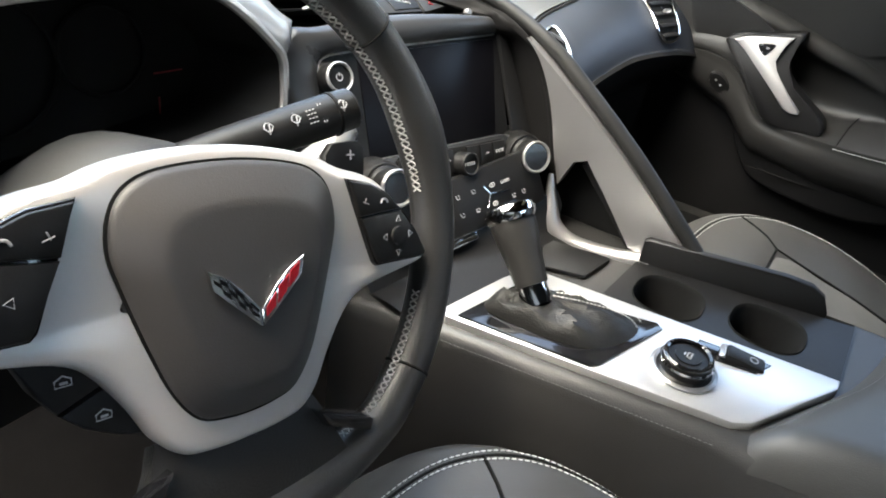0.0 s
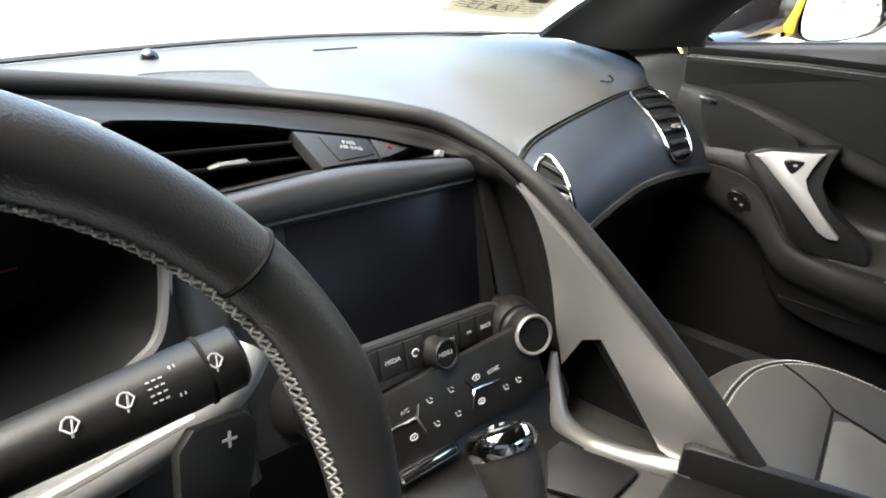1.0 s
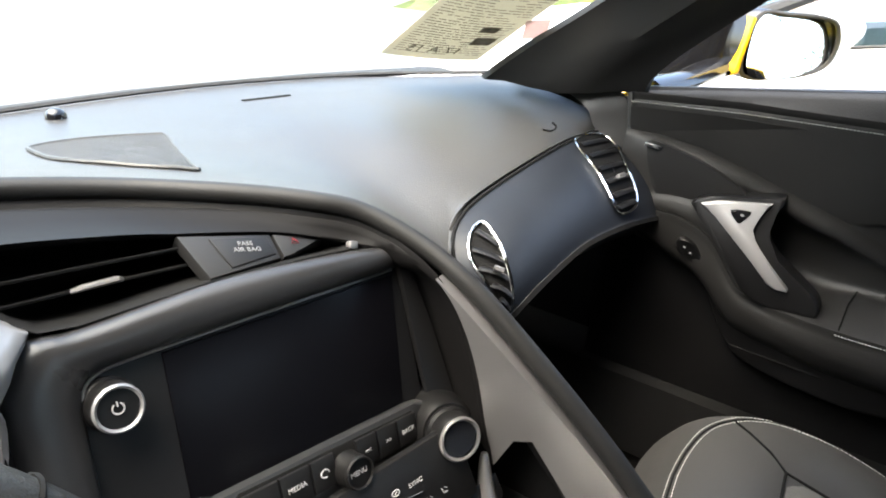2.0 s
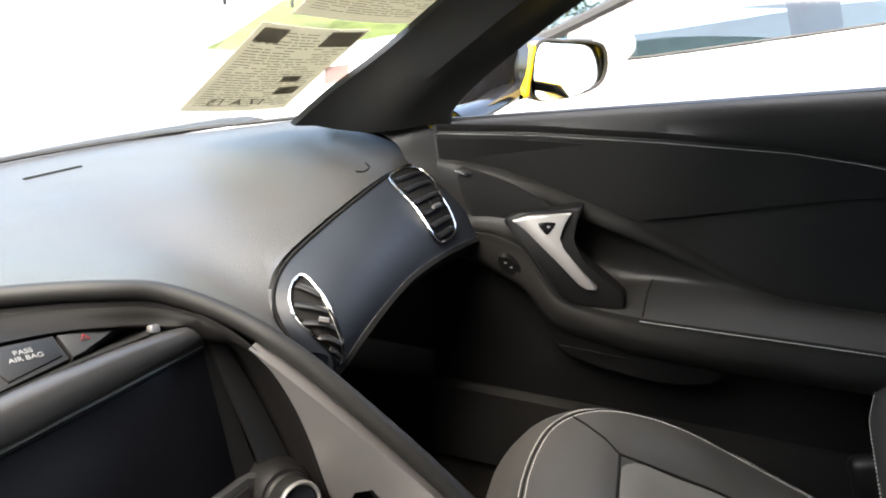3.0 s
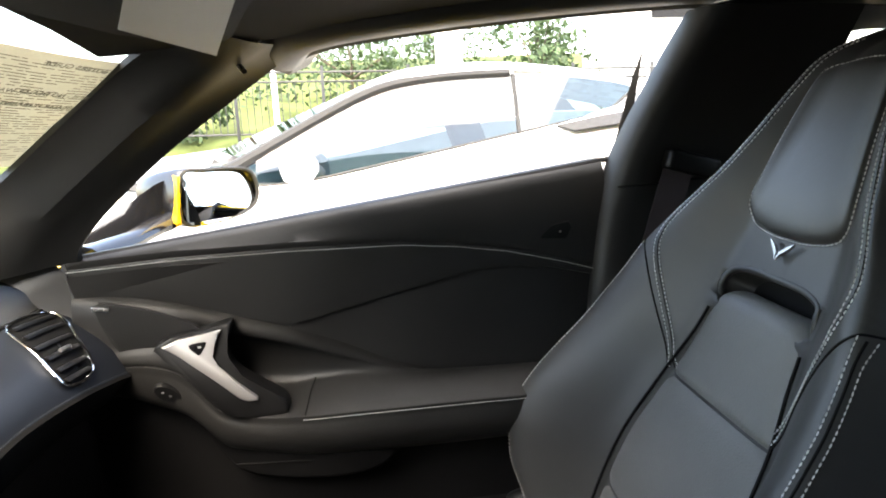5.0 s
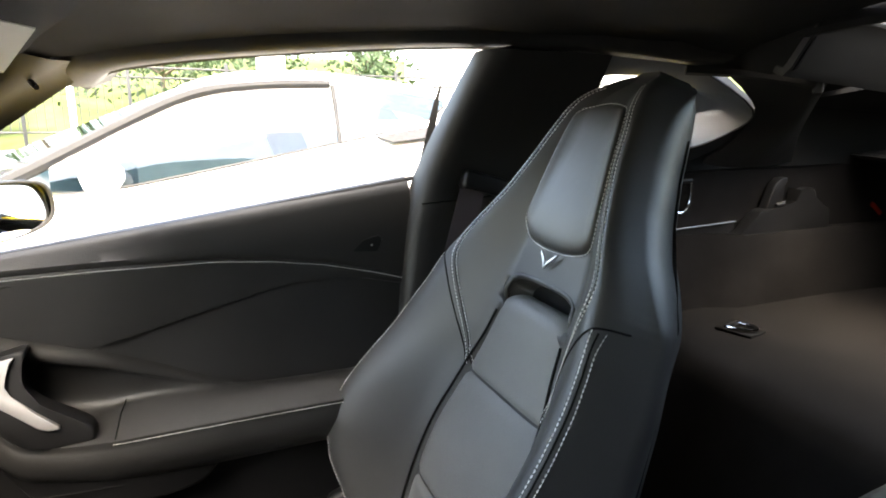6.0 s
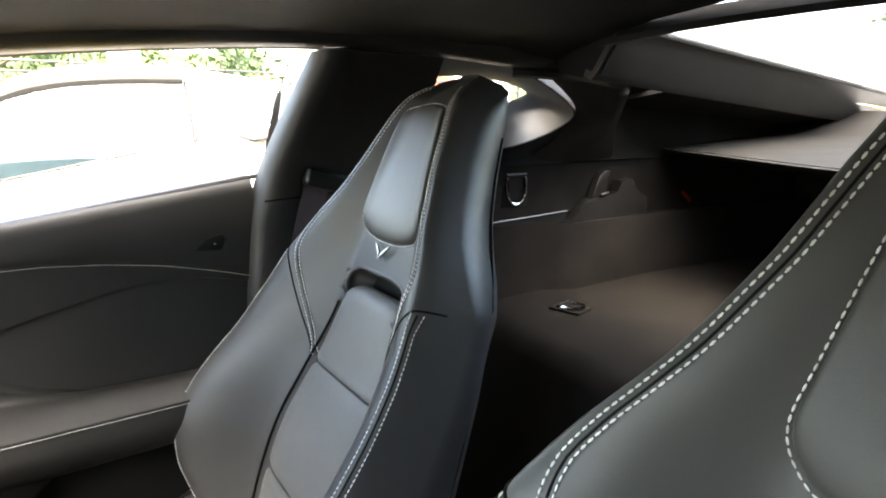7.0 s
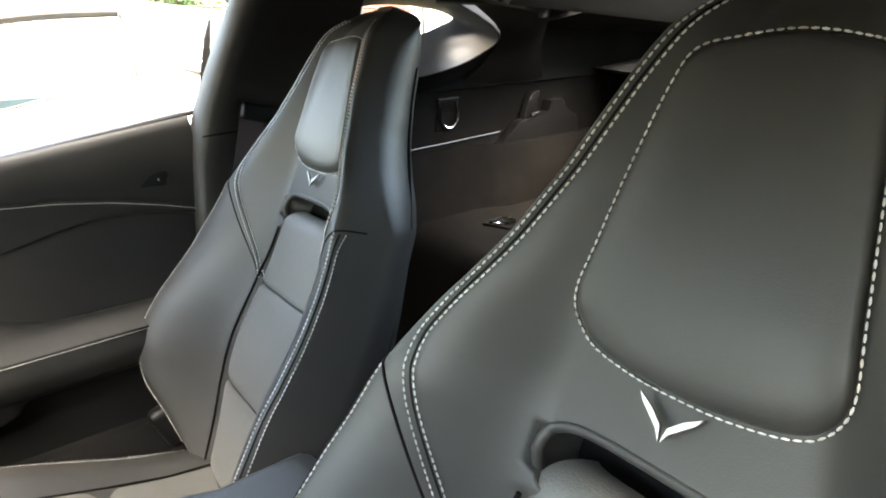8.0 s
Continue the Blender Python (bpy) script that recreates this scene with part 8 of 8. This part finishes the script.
    sheet(bm, [[a.lerp(b, t) + V((-0.012 * 4 * t * (1 - t), 0, 0)) for a, b in zip(lo, up)] for t in (0, 0.25, 0.5, 0.75, 1)])
    part("door_window", bm, TINT, c, "tinted door window reflecting sky")
    bm = B()
    up2 = spline([(X0 + 0.112, -0.445, 1.215), (X0 + 0.115, -0.65, 1.208), (X0 + 0.115, -0.85, 1.185), (X0 + 0.11, -0.985, 1.158)], 4)
    lo2 = spline([(X0 + 0.004, -0.445, 0.970), (X0 + 0.03, -0.65, 1.005), (X0 + 0.06, -0.85, 1.045), (X0 + 0.10, -0.985, 1.130)], 4)
    sheet(bm, [[a.lerp(b, t) for a, b in zip(lo2, up2)] for t in (0, 0.5, 1)])
    part("quarter_window", bm, TINT, c, "tinted quarter window")
    bm = B()
    tube(bm, [V((X0 - 0.002, -0.434, 0.966)), V((X0 + 0.06, -0.434, 1.10)), V((X0 + 0.112, -0.434, 1.222))], 0.010, 6)
    tube(bm, lo + lo2, 0.006, 5)
    part("window_strip", bm, BLACKTRIM, c)
    # rear pillar panel around the quarter glass
    bm = B()
    sheet(bm, [[lo2[-1], V((X0 + 0.10, -1.25, 1.06)), V((X0 + 0.12, -1.7, 1.035))], [up2[-1], V((X0 + 0.16, -1.25, 1.125)), V((X0 + 0.20, -1.7, 1.04))]], 0.006)
    sheet(bm, [[a + V((0.006, 0, 0.004)) for a in up2] + [V((X0 + 0.16, -1.25, 1.125)), V((X0 + 0.20, -1.7, 1.04))], [V((X0 + 0.15, p.y, p.z)) for p in spline([(0, -0.445, 1.256), (0, -0.65, 1.246), (0, -0.85, 1.218), (0, -0.985, 1.19)], 4)] + [V((X0 + 0.22, -1.25, 1.135)), V((X0 + 0.26, -1.7, 1.045))]], 0.006)
    part("rear_pillar", bm, WHITE, c)
    # black intake on the rear wing
    bm = B()
    sheet(bm, [[V((X0 - 0.02, y, z)) for y, z in ((-0.60, 0.985), (-0.8, 1.020), (-1.05, 1.055))], [V((X0 - 0.09 - 0.03 * k, y, z)) for k, y, z in ((0, -0.66, 0.962), (1, -0.85, 0.985), (2, -1.05, 1.008))]], 0.01)
    part("side_intake", bm, BLACKTRIM, c, "black slatted intake")
    bm = B()
    sheet(bm, [[V((X0 - 0.03, 1.12, 0.775)), V((X0 + 0.02, 1.32, 0.80))], [V((X0 - 0.02, 1.10, 0.80)), V((X0 + 0.06, 1.30, 0.83))]], 0.01)
    part("hood_vent", bm, BLACKTRIM, c)
    # door mirror
    bm = B()
    m = pose(X0 - 0.10, 0.52, 0.865)
    lathe(bm, [(0.02, -0.09), (0.055, -0.075), (0.070, -0.02), (0.062, 0.04), (0.03, 0.075), (0.005, 0.08)], m @ pose(0, 0, 0, 90, 0, 20) @ Matrix.Diagonal((1.35, 1.0, 0.9, 1)), 24)
    part("mirror", bm, WHITE, c)
    # cabin seen dimly through the glass, sunlight in it put into the pale grey colour
    for dy in (-0.30,):
        bm = B()
        rbox(bm, (0.40, 0.14, 0.55), pose(X0 + 0.45, dy, 0.85, -20, 0, 0), 0.06, 3)
        part("seat", bm, TRIMGREY, c)
    bm = B()
    rbox(bm, (1.3, 0.5, 0.25), pose(X0 + 0.9, 0.75, 0.72), 0.08, 3)
    part("dashboard", bm, TRIMGREY, c)
    bm = B()
    rbox(bm, (1.6, 2.2, 0.3), pose(X0 + 0.92, -0.3, 0.45), 0.03)
    part("floor", bm, TRIMGREY, c)
    # far side of the car
    bm = B()
    sheet(bm, [[V((X0 + 1.80, p.y, p.z)) for p in belt], [V((X0 + 1.90, p.y, p.z - 0.2)) for p in belt], [V((X0 + 1.86, p.y, 0.2)) for p in belt]], 0.01)
    part("far_side", bm, WHITE, c)
    for y in (1.35, -1.30):
        bm = B()
        lathe(bm, [(0.20, 0.0), (0.30, 0.0), (0.335, 0.03), (0.335, 0.22), (0.30, 0.25), (0.2, 0.25)], pose(X0 - 0.16, y, 0.335, 0, 90, 0), 40)
        w = part("wheel", bm, BLACKTRIM, c, "black tyre")
        bm = B()
        for i in range(10):
            a = i * math.pi / 5
            tube(bm, [V((X0 - 0.165, y, 0.335)), V((X0 - 0.165, y + 0.22 * math.cos(a), 0.335 + 0.22 * math.sin(a)))], [0.02, 0.012], 6)
        part("rim", bm, SILVER, w)
    return c


parked_car()


def far_car(at, turn, mat, label):
    c = thing("distant_car", label, "car", "cars further along the lot")
    m = pose(*at, 0, 0, turn)
    bm = B()
    rows = []
    for y, zt, zs in ((2.2, 0.62, 0.55), (1.9, 0.80, 0.7), (1.0, 0.92, 0.8), (0.3, 1.35, 0.88), (-0.6, 1.42, 0.92), (-1.5, 1.30, 0.95), (-1.9, 0.98, 0.92), (-2.2, 0.85, 0.7)):
        rows.append([m @ V((x, y, z)) for x, z in ((-0.88, 0.25), (-0.92, 0.55), (-0.88, zs), (-0.66, zt), (0, zt + 0.04), (0.66, zt), (0.88, zs), (0.92, 0.55), (0.88, 0.25))])
    sheet(bm, rows, 0.01)
    part("body", bm, mat, c)
    for s in (1, -1):
        bm = B()
        sheet(bm, [[m @ V((s * 0.885, 0.75, 0.90)), m @ V((s * 0.905, -0.2, 0.92)), m @ V((s * 0.905, -1.5, 0.97))], [m @ V((s * 0.80, 0.40, 1.22)), m @ V((s * 0.73, -0.3, 1.33)), m @ V((s * 0.74, -1.3, 1.27))]], 0.004)
        part("window", bm, GLOSS, c)
        for y in (1.35, -1.35):
            bm = B()
            lathe(bm, [(0.2, 0), (0.33, 0.0), (0.33, 0.22), (0.2, 0.22)], m @ pose(s * 0.78 - 0.11, y, 0.33, 0, 90, 0), 28)
            part("wheel", bm, BLACKTRIM, c)
    return c


far_car((8.2, -0.9, 0), 0, WHITE, "white car parked beyond the coupe")
far_car((-1.5, 17.0, 0), 70, material("dark_red_paint", (0.35, 0.02, 0.02), 0.3, coat=0.5, vary=0.05), "dark red car standing across the lane ahead")


# ---- outside: bank, fence, buildings ----
def bank():
    bm = B()
    rows = []
    for i, x in enumerate((9.5, 10.2, 11.0, 13, 16, 20, 28, 40, 60)):
        rows.append([V((x, y, (0.0, 0.12, 0.35, 0.9, 1.6, 2.3, 3.2, 4.5, 6.0)[i] + 0.25 * noise.noise(V((x * 0.3, y * 0.2, 0))))) for y in [-40 + k * 4 for k in range(13)]])
    sheet(bm, rows)
    return solid("grass_bank", bm, GRASS, "sunlit grass bank rising behind the car park", "grass bank", kind="structure")


bank()


def verge():
    bm = B()
    sheet(bm, [[V((x, y, 0.02 + 0.03 * noise.noise(V((x, y, 0))) + max(0, y - 34) * 0.05)) for x in [-30 + k * 4 for k in range(12)]] for y in (24, 26, 29, 34, 42, 70)])
    return solid("grass_verge", bm, GRASS, "strip of grass ahead of the parked cars", "grass verge", kind="structure")


verge()


def fence():
    """Iron railing along the foot of the bank: rails, posts and pickets."""
    f = thing("railing", "black iron railing along the grass bank", "fence")
    x, y0, y1 = 10.4, -9.0, 8.0
    n = 12

    def ground_z(y):
        return 0.55 + 0.03 * (y1 - y) * 0.0 + 0.015 * (y + 9)

    for h in (0.12, 0.95, 1.10):
        bm = B()
        tube(bm, [V((x, y, ground_z(y) + h)) for y in (y0, (y0 + y1) / 2, y1)], 0.018, 6)
        part("rail", bm, IRON, f)
    post = None
    for i in range(n + 1):
        y = y0 + (y1 - y0) * i / n
        if post is None:
            bm = B()
            rbox(bm, (0.05, 0.05, 1.3), pose(0, 0, 0.55), 0.005)
            post = part("post", bm, IRON, f)
            ob = post
        else:
            ob = new("post", post.data)
            ob.parent = f
        ob.location = (x, y, ground_z(y))
    pick = None
    for i in range(150):
        y = y0 + (y1 - y0) * (i + 0.5) / 150
        if pick is None:
            bm = B()
            rbox(bm, (0.012, 0.012, 0.84), pose(0, 0, 0.535))
            pick = part("picket", bm, IRON, f)
            ob = pick
        else:
            ob = new("picket", pick.data)
            ob.parent = f
        ob.location = (x, y, ground_z(y))
    return f


fence()


def leafy(bm, rnd, centre, rad, count, size):
    """Small leaf blades scattered in clumps about a centre."""
    clumps = [V(centre) + V((rnd.gauss(0, 0.5) * rad[0], rnd.gauss(0, 0.5) * rad[1], rnd.gauss(0, 0.5) * rad[2])) for _ in range(max(6, count // 70))]
    for _ in range(count):
        c = rnd.choice(clumps) + V((rnd.gauss(0, 0.17) * rad[0], rnd.gauss(0, 0.17) * rad[1], rnd.gauss(0, 0.17) * rad[2]))
        a, b = V((rnd.uniform(-1, 1), rnd.uniform(-1, 1), rnd.uniform(-1, 1))).normalized(), V((rnd.uniform(-1, 1), rnd.uniform(-1, 1), rnd.uniform(-1, 1)))
        b = a.cross(b).normalized()
        s = size * rnd.uniform(0.6, 1.3)
        bm.faces.new([bm.verts.new(c + a * s), bm.verts.new(c + b * s * 0.5), bm.verts.new(c - a * s), bm.verts.new(c - b * s * 0.5)])


def bush(name, label, at, rad, count, seed, size=0.07, trunk=0.0):
    rnd = random.Random(seed)
    t = thing(name, label, "tree" if trunk else "bush", "" if trunk else "bushes on the bank", at=(0, 0, 0))
    base = V(at)
    bm = B()
    hgt = trunk if trunk else rad[2] * 0.8
    tube(bm, [base, base + V((0.03, 0.02, hgt * 0.6)), base + V((0.0, 0.05, hgt + rad[2] * 0.5))], [0.09 if trunk else 0.04, 0.07 if trunk else 0.03, 0.02], 8)
    for i in range(6):
        a = i * 1.05
        tube(bm, [base + V((0, 0, hgt * 0.6)), base + V((math.cos(a) * rad[0] * 0.6, math.sin(a) * rad[1] * 0.6, hgt + rad[2] * 0.5))], [0.03, 0.008], 5)
    part("trunk", bm, BARK, t)
    bm = B()
    leafy(bm, rnd, base + V((0, 0, hgt + (rad[2] * 0.6 if trunk else rad[2] * 0.1))), rad, count, size)
    part("crown", bm, LEAF, t)
    return t


bush("bush", "round dark green bush behind the railing", (12.2, 3.6, 0.7), (0.9, 0.9, 0.8), 1500, 1)
bush("bush", "tall pale green shrub beside the white wall", (12.0, -3.2, 0.8), (0.9, 0.8, 1.5), 2200, 2)
bush("bush", "low green bush on the bank", (15.0, 0.5, 1.5), (1.6, 2.2, 0.9), 2200, 4)
bush("bush", "low green bush on the bank", (16.0, -1.8, 1.7), (1.4, 1.5, 1.2), 1800, 5)
bush("tree", "leafy green tree on the bank", (24.0, 6.0, 2.5), (2.8, 2.8, 2.4), 3500, 6, 0.14, 2.6)
bush("tree", "leafy green tree on the bank", (26.0, -3.0, 2.8), (3.0, 3.2, 2.6), 3500, 7, 0.14, 2.4)
bush("tree", "leafy tree far behind the cars", (4.0, -24.0, 0.0), (3.4, 3.0, 2.6), 3500, 8, 0.14, 2.4)


def building():
    b = thing("building", "white rendered building with brick end wall", "building")
    bm = B()
    rbox(bm, (3.0, 5.0, 6.0), pose(13.5, -7.6, 3.0), 0.02)
    part("wall", bm, PLASTER, b)
    bm = B()
    rbox(bm, (0.5, 0.45, 4.0), pose(11.6, -1.35, 2.0), 0.02)
    part("column", bm, PLASTER, b)
    brick = None
    # courses of brick on the near end
    rnd = random.Random(9)
    for r in range(20):
        for k in range(8):
            if brick is None:
                bm = B()
                rbox(bm, (0.10, 0.225, 0.065), None, 0.006, 1)
                brick = part("brick", bm, BRICK, b)
                ob = brick
            else:
                ob = new("brick", brick.data)
                ob.parent = b
            ob.location = (11.6 + rnd.uniform(-0.004, 0.004), -8.0 + k * 0.237 + (0.118 if r % 2 else 0), 0.9 + r * 0.077)
    bm = B()
    rbox(bm, (0.08, 2.2, 1.6), pose(11.63, -7.1, 1.6))
    part("mortar", bm, PLASTER, b)
    for y, z in ((-5.9, 3.4), (-9.0, 3.4)):
        bm = B()
        rbox(bm, (0.06, 0.9, 1.3), pose(11.99, y, z), 0.01)
        part("window", bm, GLOSS, b)
    return b


building()


def white_post():
    bm = B()
    lathe(bm, [(0.05, 0), (0.05, 1.9), (0.03, 1.95)], pose(11.5, 1.85, 0.4), 16)
    return solid("marker_post", bm, PLASTER, "slim white post by the railing", "post")


white_post()


def bollards():
    for i, (x, y) in enumerate(((-2.5, 12.6), (-0.6, 12.4), (0.6, 12.2), (2.3, 12.0))):
        bm = B()
        lathe(bm, [(0.09, 0), (0.09, 1.0), (0.08, 1.08), (0.03, 1.12)], pose(x, y, 0), 16)
        solid("bollard", bm, IRON, "dark upright post at the edge of the car park", "bollard", "posts ahead")


bollards()
